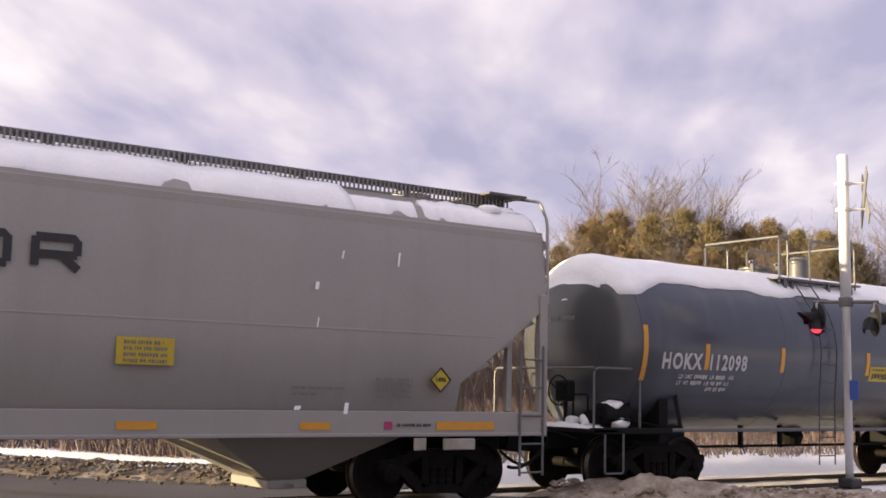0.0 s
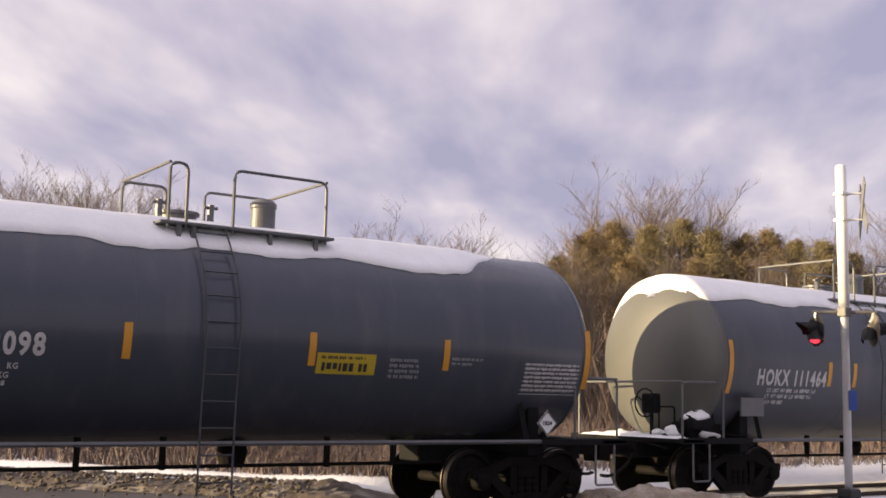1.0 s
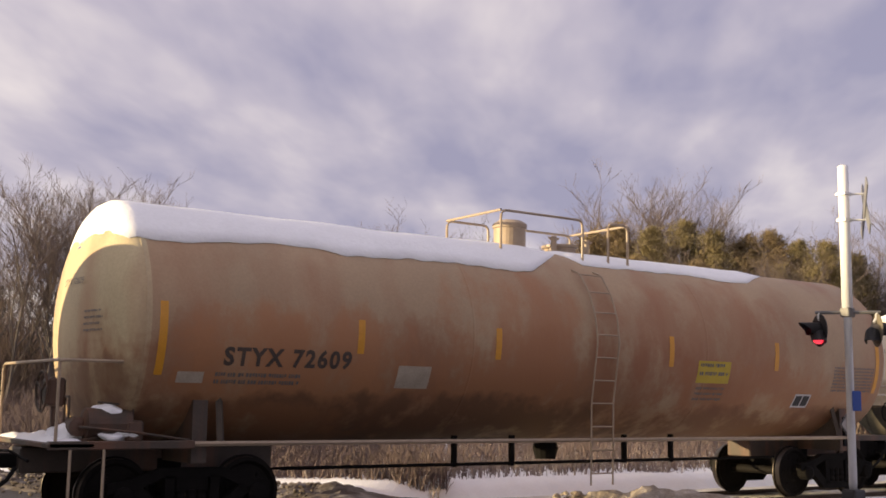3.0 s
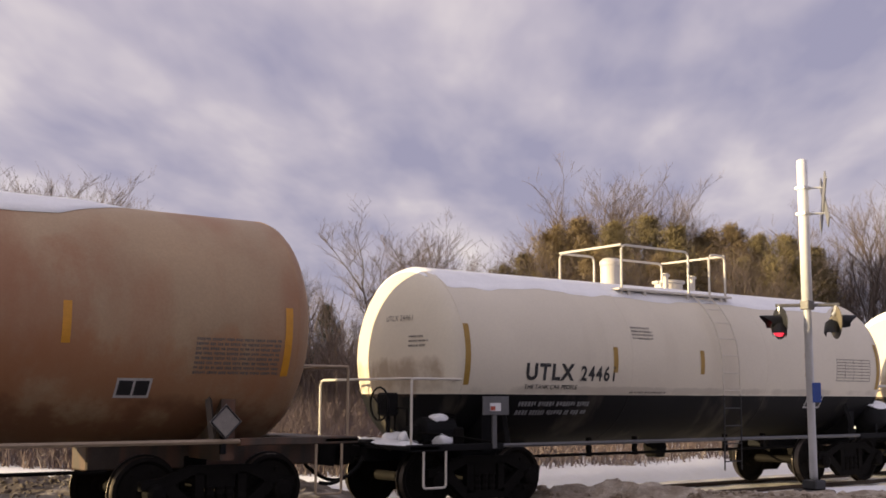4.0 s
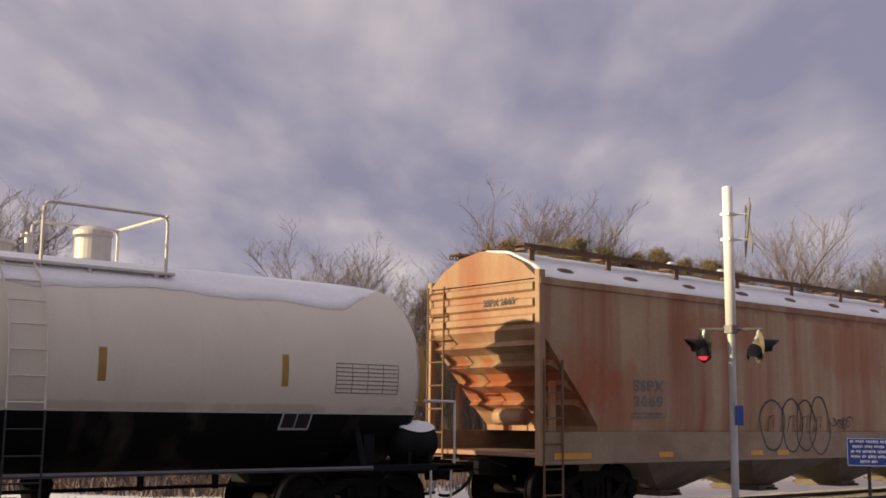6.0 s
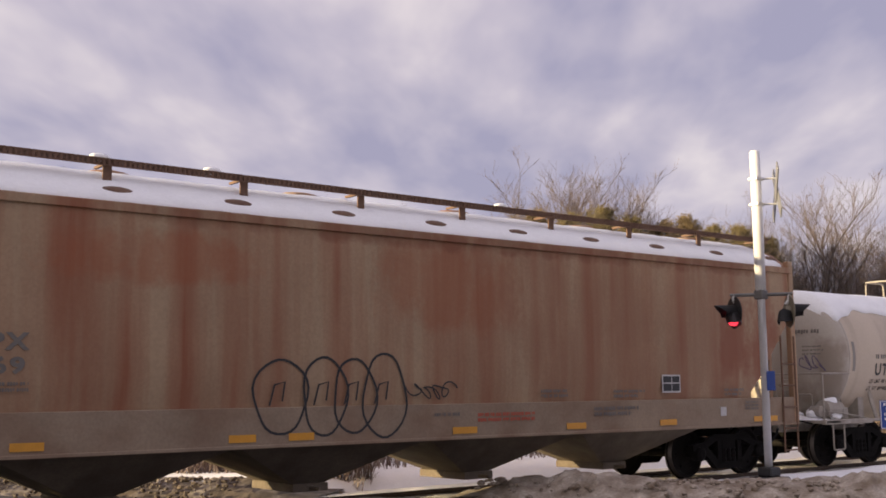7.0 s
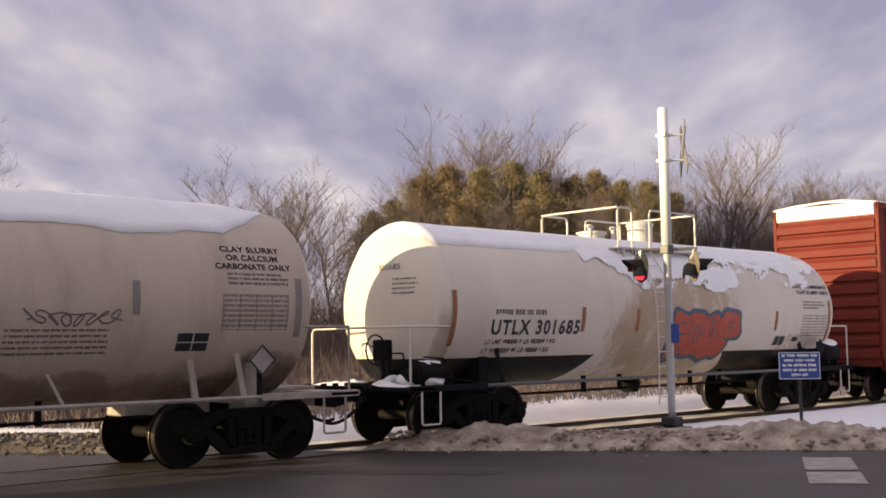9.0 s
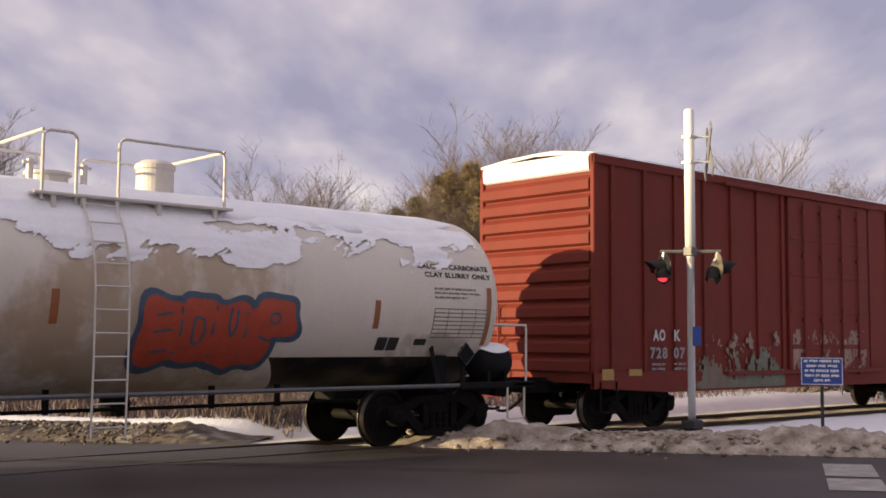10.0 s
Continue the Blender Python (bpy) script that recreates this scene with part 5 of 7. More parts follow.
    # end frames: posts, braces, floor, end ladder
    for e in (-1, 1):
        for s in (-1, 1):
            bm = bmesh.new()
            x = e * (half - 0.06)
            box(bm, x - 0.075, x + 0.075, s * (hw - 0.04) - 0.06, s * (hw - 0.04) + 0.06, sill_z[0] - 0.01, eave + (0.16 if not round_top else -0.9), 0.01)
            part("corner_post", bm, M[paint], car)
            bm = bmesh.new()
            x = e * (half - 0.55)
            box(bm, x - 0.05, x + 0.05, s * (hw - 0.25) - 0.05, s * (hw - 0.25) + 0.05, sill_z[1], z_lo + 0.75, 0.01)
            part("end_post", bm, M[paint], car)
        bm = bmesh.new()
        a, b = sorted((e * half, e * (half - cut - 0.1)))
        box(bm, a, b, -hw + 0.06, hw - 0.06, sill_z[0] + 0.12, sill_z[0] + 0.2, 0.01)
        part("end_floor", bm, M[paint], car)
        bm = bmesh.new()
        for k in range(4):     # stiffening ribs on the slope sheet, seen from the end
            z = z_hi - 0.25 - 0.33 * k
            L = reach(z)
            if z > z_lo:
                prism(bm, [(e * (L - 0.10), z - 0.13), (e * (L + 0.17), z - 0.02), (e * L, z + 0.13)], -hw + 0.1, hw - 0.1)
        for k in range(3):
            z = eave - 0.12 - 0.27 * k
            if z > z_hi + 0.05:
                prism(bm, [(e * half, z - 0.09), (e * (half + 0.06), z - 0.05), (e * (half + 0.06), z + 0.05), (e * half, z + 0.09)], -hw + 0.1, hw - 0.1)
        part("end_rib", bm, M[paint], car)
        bm = bmesh.new()
        x = e * (half + 0.09)
        for y in (hw - 0.55, hw - 0.1):
            tube(bm, [(x, y, 0.45), (x, y, eave + 0.05)], 0.02, 6)
        for k in range(9):
            tube(bm, [(x, hw - 0.55, 0.6 + 0.42 * k), (x, hw - 0.1, 0.6 + 0.42 * k)], 0.016, 6)
        part("end_ladder", bm, M[trim], car)
        bm = bmesh.new()
        x = e * (half - 0.30)
        for dx in (-0.22, 0.22):
            tube(bm, [(x + dx, -hw - 0.03, 0.40), (x + dx, -hw - 0.03, sill_z[1] + (1.2 if not round_top else 1.0))], 0.02, 6)
        for k in range(5):
            tube(bm, [(x - 0.22, -hw - 0.03, 0.45 + 0.42 * k), (x + 0.22, -hw - 0.03, 0.45 + 0.42 * k)], 0.016, 6)
        part("side_ladder", bm, M[trim], car)
        bm = bmesh.new()
        box(bm, *sorted((e * (half + 0.02), e * (half - 2.2))), -0.30, 0.30, 0.72, 1.02, 0.02)
        part("centre_sill", bm, M["iron"], car)
        if e < 0 and not round_top:
            bm = bmesh.new()
            turned(bm, [(-0.40, 0.08), (-0.36, 0.15), (0.36, 0.15), (0.40, 0.08)], 16, "y")
            moved(bm, Matrix.Translation((e * (half - 0.75), 0, sill_z[1] + 0.25)))
            part("air_reservoir", bm, M[paint], car)
    # discharge bays
    for k in range(bays):
        x = (k - (bays - 1) / 2) * bay_gap
        bm = bmesh.new()
        lo, wid = 0.30, bay_half
        top = [(-wid, -hw + 0.12), (wid, -hw + 0.12), (wid, hw - 0.12), (-wid, hw - 0.12)]
        bot = [(-0.24, -0.5), (0.24, -0.5), (0.24, 0.5), (-0.24, 0.5)]
        a = [bm.verts.new((x + p, q, sill_z[0] + 0.02)) for p, q in top]
        b = [bm.verts.new((x + p, q, lo + 0.05)) for p, q in bot]
        for i in range(4):
            j = (i + 1) % 4
            bm.faces.new((a[i], a[j], b[j], b[i]))
        bm.faces.new(b[::-1])
        box(bm, x - 0.3, x + 0.3, -0.6, 0.6, lo - 0.05, lo + 0.07, 0.01)
        tube(bm, [(x, -0.85, lo), (x, 0.85, lo)], 0.03, 6)
        bmesh.ops.recalc_face_normals(bm, faces=bm.faces)
        part("discharge_bay", bm, M[paint] if round_top else M["bay_dark"], car, "sloping discharge hopper under the body")
    # running boards on brackets
    for s in (-1, 1):
        bm = bmesh.new()
        y0, y1 = sorted((s * walk_y, s * (walk_y - (0.34 if round_top else 0.24))))
        z = 4.74 if round_top else 4.70
        for k in range(6):
            yy = y0 + (y1 - y0) * k / 5
            box(bm, -half + 0.1, half - 0.05, yy - 0.006, yy + 0.006, z - 0.035, z)
        for k in range(int(2 * half / 0.085) - 2):
            x = -half + 0.12 + 0.085 * k
            box(bm, x - 0.006, x + 0.006, y0, y1, z - 0.03, z - 0.004)
        part("running_board", bm, M[trim], car, "open steel grating walkway on the roof")
        bm = bmesh.new()      # upright mesh along the board's outer edge
        drop, edge_y, pitch = (0.17, s * (walk_y + 0.012), 0.075) if round_top else (0.085, s * (walk_y + 0.012), 0.07)
        for zz in (z, z - drop):
            box(bm, -half + 0.1, half - 0.05, edge_y - 0.006, edge_y + 0.006, zz - 0.016, zz)
        for k in range(int(2 * half / pitch) - 2):
            x = -half + 0.12 + pitch * k
            box(bm, x - 0.016, x + 0.016, edge_y - 0.004, edge_y + 0.004, z - drop, z - 0.01)
        tagged(part("toe_mesh", bm, M["toe_steel"] if round_top else M[trim], car, "upright steel mesh along the walkway's edge"), kind="stuff")
        n = max(2, int(2 * half / 1.85))
        for k in range(n + 1):
            x = -half + 0.35 + (2 * half - 0.6) * k / n
            bm = bmesh.new()
            yb = s * (walk_y - 0.05)
            box(bm, x - 0.06, x + 0.06, yb - 0.012, yb + 0.012, 4.30, z - 0.03)
            box(bm, x - 0.02, x + 0.02, *sorted((s * walk_y, s * (walk_y - 0.45))), z - 0.07, z - 0.035)
            part("bracket", bm, M[trim], car)
    # hatches down the middle
    for k in range(6):
        bm = bmesh.new()
        turned(bm, [(4.55, 0.33), (4.68, 0.33), (4.70, 0.26)], 18, "z")
        moved(bm, Matrix.Translation((-half + 1.6 + (2 * half - 3.2) * k / 5, 0, 0)))
        part("hatch", bm, M[paint], car)
    running_gear(car, truck_half, half + 0.35)
    return car


def roof_snow(car, x0, x1, pts, seed, thick=0.06, ragged=0.12):
    """Snow over a roof's section, given as (y, z) pairs from the near edge over the crown."""
    rng = random.Random(seed)
    o = rng.uniform(0, 40)
    bm = bmesh.new()
    rows, low = [], []
    n = 110
    for i in range(n + 1):
        x = x0 + (x1 - x0) * i / n
        ra, rb = [], []
        for k, (y, z) in enumerate(pts):
            t = thick * (1.0 + 0.5 * noise.noise((x * 1.1 + o, k * 0.7, 0)) + 0.35 * noise.noise((x * 4.5 + o, k * 0.9, 3)) + 0.2 * noise.noise((x * 11 + o, k * 1.3, 6)))
            dy = 0.0
            if k == 0:
                dy = ragged * (noise.noise((x * 1.5 + o, 9, 0)) + 0.5 * noise.noise((x * 4.5 + o, 5, 0)))
                t *= 0.6
            ra.append(bm.verts.new((x, y + dy, z + t - (0.35 * dy if k == 0 and dy < 0 else 0))))
            rb.append(bm.verts.new((x, y + dy, z - 0.01 - (0.35 * dy if k == 0 and dy < 0 else 0))))
        rows.append(ra)
        low.append(rb)
    for i in range(n):
        for k in range(len(pts) - 1):
            bm.faces.new((rows[i][k], rows[i + 1][k], rows[i + 1][k + 1], rows[i][k + 1]))
        bm.faces.new((rows[i][0], low[i][0], low[i + 1][0], rows[i + 1][0]))
        bm.faces.new((rows[i][-1], rows[i + 1][-1], low[i + 1][-1], low[i][-1]))
    for i in (0, n):
        bm.faces.new(rows[i] + low[i][::-1])
    bmesh.ops.recalc_face_normals(bm, faces=bm.faces)
    return part("roof_snow", bm, M["snow"], car, "snow lying on the roof", smooth=True)


def hopper_a(u):
    half = 9.25
    car = hopper(u, half, 1.46, "hopper_grey", "grey covered hopper with rounded sides and snow on its roof", 3, 5.35, (1.55, 2.95, 1.75), 7.6, 0.62, "rail_dark", True, (0.99, 1.34), 1.45)
    side = flat_side(-1.47)
    roof_snow(car, -half + 0.1, 5.9, [(-1.24, 4.10), (-1.05, 4.34), (-0.80, 4.45), (-0.55, 4.56), (0.0, 4.63), (0.6, 4.54), (1.1, 4.3)], 3, 0.07, 0.16)
    roof_snow(car, 5.6, 7.0, [(-1.20, 4.12), (-1.14, 4.22), (-1.06, 4.30), (-0.98, 4.35)], 4, 0.05, 0.10)
    roof_snow(car, 7.15, half - 0.06, [(-1.22, 4.09), (-1.14, 4.22), (-1.04, 4.30), (-0.92, 4.38)], 5, 0.08, 0.16)
    roof_snow(car, 5.9, half - 0.3, [(0.1, 4.62), (0.3, 4.60), (0.6, 4.54), (1.1, 4.3)], 7, 0.05, 0.05)
    for e in (-1, 1):
        bm = bmesh.new()
        x = e * (half + 0.04)
        tube(bm, bend([(x - e * 0.25, -0.62, 4.72), (x, -0.72, 4.72), (x, -1.22, 4.62), (x, -1.40, 4.3), (x, -1.43, 3.0)], 0.10), 0.026, 7)
        part("end_handrail", bm, M["hopper_grey"], car)
        bm = bmesh.new()
        box(bm, *sorted((e * half, e * (half - 0.75))), -0.95, 0.95, 4.70, 4.74, 0.01)
        part("end_walkway", bm, M["rail_dark"], car)
    # two large block shapes, the end of a painted name
    bm = bmesh.new()
    def pen(*pts):
        ribbon(bm, side, pts, 0.10, 0.012)
    for x in (0.98, 1.78):
        top, bot = 3.33, 2.99
        pen((x - 0.25, top), (x + 0.20, top), (x + 0.24, top - 0.06))
        pen((x + 0.24, top - 0.02), (x + 0.24, (bot + 0.14) if x > 1 else bot + 0.02))
        pen((x - 0.25, top), (x - 0.25, bot))
        if x < 1:
            pen((x - 0.25, bot), (x + 0.24, bot))
        else:
            pen((x - 0.25, bot + 0.14), (x + 0.24, bot + 0.14))
            pen((x + 0.05, bot + 0.14), (x + 0.26, bot - 0.03))
    part("block_shapes", bm, M["ink_black"], car, "large black blocky shapes of a painted name")
    mark(car, side, "notice", M["yellow"], [(2.55, 3.28, 1.88, 2.21)], "yellow emergency notice with lines of writing")
    mark(car, side, "notice_writing", M["ink_grey"], bars(2.64, 2.17, [0.5, 0.55, 0.55, 0.55], 0.045, 0.03, 83), off=0.009)
    placard(car, side, 7.27, 1.79, 0.19, M["yellow"], "1495", off=0.02)
    mark(car, side, "small_writing", M["ink_grey"], bars(4.9, 1.66, [0.8, 0.4], 0.04, 0.04, 84) + bars(6.2, 1.80, [0.6] * 4, 0.045, 0.035, 85))
    sill = flat_side(-1.48)
    mark(car, sill, "reflective_stripe", M["stripe"], [(2.6, 3.1, 1.10, 1.20), (5.05, 5.5, 1.09, 1.19), (7.22, 8.25, 1.08, 1.20)])
    mark(car, sill, "red_plate", M["spray_pink"], [(6.35, 6.48, 1.09, 1.2)])
    mark(car, sill, "small_writing", M["ink_black"], bars(6.55, 1.17, [0.6], 0.04, 0.02, 86))
    bm = bmesh.new()
    box(bm, 6.85, 7.05, -1.50, -1.46, 0.80, 0.97, 0.01)
    part("inspection_plate", bm, M["sill_white"], car)
    bm = bmesh.new()
    box(bm, 7.35, 7.9, -1.50, -1.46, 0.80, 0.96, 0.01)
    part("inspection_plate", bm, M["sill_white"], car)
    rng = random.Random(9)
    mark(car, side, "snow_smear", M["snow"], [(x, x + rng.uniform(0.02, 0.10), z, z + rng.uniform(0.04, 0.22), 0.02) for x, z in ((5.2, 2.95), (6.5, 3.36), (5.25, 2.45), (4.95, 1.35), (5.7, 1.3), (5.6, 3.4))])
    # snow caught on the end of the roof walk
    for x, y in ((8.5, -0.95), (8.85, -0.85), (9.05, -0.6)):
        bm = bmesh.new()
        bmesh.ops.create_icosphere(bm, subdivisions=2, radius=0.12, matrix=Matrix.Translation((x, y, 4.44)) @ Matrix.Diagonal((1.8, 1.2, 0.7, 1)))
        for v in bm.verts:
            v.co += Vector((1, 1, 1)) * 0.03 * noise.noise(v.co * 9)
        part("snow_lump", bm, M["snow"], car, smooth=True)
    return car


def hopper_g(u):
    half = 9.22
    car = hopper(u, half, 1.46, "hopper_rust", "rusty tan covered hopper with graffiti and snow on its roof", 4, 3.2, (1.45, 3.2, 1.58), 7.45, 0.98, "walk_rust", False, (0.94, 1.48), 1.58)
    side = flat_side(-1.465)
    roof_snow(car, -half + 0.15, half - 0.25, [(-1.40, 4.085), (-1.15, 4.275), (-0.85, 4.425), (-0.5, 4.575), (0.0, 4.64), (0.6, 4.55), (1.2, 4.2)], 6, 0.035, 0.03)
    lettering(car, side, "SSPX", -6.86, -6.0, 2.20, 0.21, M["ink_grey"])
    lettering(car, side, "2069", -6.86, -6.05, 1.92, 0.21, M["ink_grey"])
    mark(car, side, "small_writing", M["ink_grey"], bars(-6.9, 1.83, [0.9, 0.9], 0.04, 0.03, 93) + bars(2.2, 1.68, [0.6, 0.6], 0.05, 0.03, 94) + bars(3.9, 1.66, [0.8, 0.6], 0.05, 0.03, 95) + bars(6.9, 1.66, [0.6, 0.5], 0.05, 0.03, 96))
    mark(car, side, "frame_mark", M["ink_white"], [(5.15, 5.65, 1.60, 1.92)])
    mark(car, side, "frame_mark", M["ink_black"], [(5.18, 5.40, 1.63, 1.76), (5.42, 5.62, 1.63, 1.76), (5.18, 5.40, 1.78, 1.89), (5.42, 5.62, 1.78, 1.89)], off=0.009)
    # outline graffiti: four bubble letters
    bm = bmesh.new()
    for i, (cx, w, h) in enumerate(((-2.62, 0.42, 0.50), (-1.92, 0.36, 0.54), (-1.42, 0.36, 0.52), (-0.90, 0.38, 0.60))):
        ring = [(cx + w * math.cos(a) * (1 + 0.1 * math.sin(3 * a + i)), 1.62 + h * math.sin(a)) for a in [2 * math.pi * k / 26 for k in range(27)]]
        ribbon(bm, side, ring, 0.035, 0.008)
        ribbon(bm, side, [(cx - 0.18, 1.5), (cx - 0.1, 1.78), (cx + 0.06, 1.82), (cx + 0.02, 1.56)], 0.028, 0.010)
    part("graffiti_outline", bm, M["ink_black"], car, "black outlined bubble letters in spray paint")
    scribble(car, side, M["ink_black"], -0.42, 0.35, 1.55, 1.85, 4, 0.022, 12, "black graffiti tag")
    sill = flat_side(-1.48)
    mark(car, sill, "reflective_stripe", M["stripe"], [(x, x + w, 1.03, 1.13) for x, w in ((-8.9, 0.9), (-6.2, 0.4), (-3.4, 0.4), (-2.5, 0.4), (0.35, 0.48), (2.75, 0.45), (5.05, 0.45), (7.75, 0.75))])
    mark(car, sill, "small_writing", M["ink_grey"], bars(0.0, 1.35, [0.5], 0.05, 0.03, 97) + bars(3.4, 1.38, [1.1, 0.9], 0.06, 0.03, 98) + bars(7.5, 1.42, [0.4, 0.4, 0.4], 0.04, 0.02, 99))
    mark(car, sill, "small_writing", M["spray_red"], bars(0.85, 1.33, [1.2, 1.2], 0.05, 0.03, 100))
    mark(car, sill, "pale_patch", M["ink_white"], [(6.75, 6.92, 1.16, 1.32)])
    for k in range(11):      # hatch latches that stand dark out of the snow
        bm = bmesh.new()
        x = -half + 0.9 + 1.72 * k
        bmesh.ops.create_icosphere(bm, subdivisions=2, radius=0.10, matrix=Matrix.Translation((x, -1.20, 4.245)) @ Matrix.Rotation(radians(39), 4, "X") @ Matrix.Diagonal((2.3, 0.8, 0.5, 1)))
        part("hatch_latch", bm, M["walk_rust"], car)
    end = lambda y, z, off=0.01: Vector((-half - 0.07 - off, -y, z))
    lettering(car, end, "SSPX 2069", 0.15, 0.95, 3.62, 0.13, M["ink_black"])
    for x in (-5.0, -3.4, 1.9):
        bm = bmesh.new()
        bmesh.ops.create_icosphere(bm, subdivisions=2, radius=0.09, matrix=Matrix.Translation((x, -0.90, 4.72)) @ Matrix.Diagonal((1.6, 0.9, 0.6, 1)))
        part("snow_lump", bm, M["snow"], car, smooth=True)
    return car


# ---- boxcar ----
def ragged_coat(car, name, mat, x0, x1, z0, z1, step, depth, level, seed, label):
    """A thin ragged patch of paint on a flat side; level: how far it covers at x and z."""
    nx, nz = int((x1 - x0) / step), int((z1 - z0) / step)
    ids, verts, faces = {}, [], []

    def corner(i, k):
        if (i, k) not in ids:
            ids[i, k] = len(verts)
            x, z = x0 + i * step, z0 + k * step
            verts.append((x + 0.4 * step * noise.noise((i * 0.9, k * 0.9, seed)), depth(x), z + 0.4 * step * noise.noise((i * 0.9, k * 0.9, seed + 5))))
        return ids[i, k]
    for i in range(nx):
        for k in range(nz):
            x, z = x0 + i * step, z0 + k * step
            v = 0.7 * noise.noise((x * 1.6, z * 1.1, seed)) + 0.5 * noise.noise((x * 6.0, z * 2.5, seed + 1)) + 0.45 * noise.noise((x * 15, z * 9, seed + 2))
            if v + level(x, z) > 0:
                faces.append((corner(i, k), corner(i + 1, k), corner(i + 1, k + 1), corner(i, k + 1)))
    me = bpy.data.meshes.new(name)
    me.from_pydata(verts, [], faces)
    me.materials.append(mat)
    return tagged(share(name, me, car, label), kind="stuff")


def boxcar(u):
    half, hw, top, low = 8.25, 1.50, 5.10, 0.72
    car = car_empty("boxcar", u, "oxide-red boxcar with ribbed ends and snow on its roof", "boxcar")
    bm = bmesh.new()
    box(bm, -half + 0.06, half - 0.06, -hw + 0.05, hw - 0.05, low + 0.2, top)
    part("body", bm, M["boxcar_red"], car)
    for s in (-1, 1):
        for k in range(17):
            x = -half + 0.55 + (2 * half - 1.1) * k / 16
            if abs(x - 0.0) < 1.9 and s < 0:
                continue
            bm = bmesh.new()
            y0, y1 = sorted((s * (hw - 0.055), s * hw))
            box(bm, x - 0.055, x + 0.055, y0, y1, low + 0.25, top - 0.12, 0.012)
            part("side_post", bm, M["boxcar_red"], car)
        bm = bmesh.new()
        y0, y1 = sorted((s * (hw - 0.06), s * (hw + 0.01)))
        box(bm, -half, half, y0, y1, top - 0.16, top, 0.01)
        part("eave_plate", bm, M["boxcar_red"], car)
        bm = bmesh.new()
        y0, y1 = sorted((s * (hw - 0.06), s * (hw + 0.005)))
        prism(bm, [(-half, low + 0.12), (-half + 2.2, low), (half - 2.2, low), (half, low + 0.12), (half, low + 0.40), (-half, low + 0.40)], y0, y1)
        part("side_sill", bm, M["boxcar_red"], car)
    for e in (-1, 1):
        for s in (-1, 1):
            bm = bmesh.new()
            box(bm, *sorted((e * half, e * (half - 0.12))), *sorted((s * hw, s * (hw - 0.10))), low + 0.1, top + 0.02, 0.015)
            part("corner_post", bm, M["boxcar_red"], car)
        n = 11
        for k in range(n):
            z = 1.25 + (top - 0.52 - 1.25) * k / (n - 1)
            bm = bmesh.new()
            xx = e * (half - 0.06)
            prism(bm, [(xx, z - 0.155), (xx + e * 0.085, z - 0.11), (xx + e * 0.085, z + 0.06), (xx, z + 0.15)], -hw + 0.11, hw - 0.11)
            part("end_corrugation", bm, M["boxcar_red"], car)
        bm = bmesh.new()
        for y in (hw - 0.62, hw - 0.2):
            tube(bm, [(e * (half + 0.07), y, 0.5), (e * (half + 0.07), y, 2.4)], 0.02, 6)
        for k in range(5):
            tube(bm, [(e * (half + 0.07), hw - 0.62, 0.6 + 0.42 * k), (e * (half + 0.07), hw - 0.2, 0.6 + 0.42 * k)], 0.016, 6)
        part("end_ladder", bm, M["boxcar_red"], car)
        bm = bmesh.new()
        box(bm, *sorted((e * (half + 0.45), e * (half - 2.6))), -0.3, 0.3, 0.72, 1.0, 0.02)
        part("centre_sill", bm, M["iron"], car)
        bm = bmesh.new()
        tube(bm, bend([(e * (half - 0.15), -hw - 0.02, 0.95), (e * (half - 0.15), -hw - 0.02, 0.40), (e * (half - 0.6), -hw - 0.02, 0.40), (e * (half - 0.6), -hw - 0.02, 0.95)], 0.05), 0.018, 6)
        part("stirrup_step", bm, M["iron"], car)
    # plug door with its rods
    door = new("door")
    door.parent = car
    bm = bmesh.new()
    box(bm, -1.75, 1.75, -hw - 0.03, -hw + 0.06, low + 0.35, top - 0.2, 0.015)
    part("door_panel", bm, M["boxcar_red"], door)
    for z in (1.6, 2.4, 3.2, 4.0):
        bm = bmesh.new()
        box(bm, -1.7, 1.7, -hw - 0.045, -hw - 0.02, z - 0.05, z + 0.05, 0.01)
        part("door_rib", bm, M["boxcar_red"], door)
    for x in (-1.2, -0.45, 0.45, 1.2):
        bm = bmesh.new()
        tube(bm, [(x, -hw - 0.07, low + 0.45), (x, -hw - 0.07, top - 0.3)], 0.022, 6)
        for z in (1.0, 2.2, 3.6, 4.6):
            box(bm, x - 0.05, x + 0.05, -hw - 0.095, -hw - 0.03, z - 0.04, z + 0.04)
        part("lock_rod", bm, M["boxcar_red"], door)
    for z in (top - 0.16, low + 0.33):
        bm = bmesh.new()
        box(bm, -4.2, 2.2, -hw - 0.10, -hw - 0.01, z - 0.04, z + 0.04, 0.01)
        part("door_track", bm, M["boxcar_red"], car)
    side = flat_side(-1.507)
    lettering(car, side, "AO", -6.56, -6.18, 1.70, 0.22, M["ink_white"])
    lettering(car, side, "K", -5.9, -5.70, 1.70, 0.22, M["ink_white"])
    lettering(car, side, "728", -6.65, -6.12, 1.36, 0.22, M["ink_dim"])
    lettering(car, side, "07", -5.92, -5.55, 1.36, 0.22, M["ink_dim"])
    mark(car, side, "small_writing", M["ink_dim"], bars(-6.6, 1.28, [0.45, 0.4], 0.05, 0.04, 103) + bars(-5.9, 1.28, [0.4, 0.4], 0.05, 0.04, 104) + bars(-0.6, 3.6, [0.5, 0.5], 0.07, 0.06, 105))
    mark(car, side, "reflective_stripe", M["stripe_dull"], [(-8.05, -7.72, 0.98, 1.18), (-7.28, -6.9, 1.05, 1.17)])
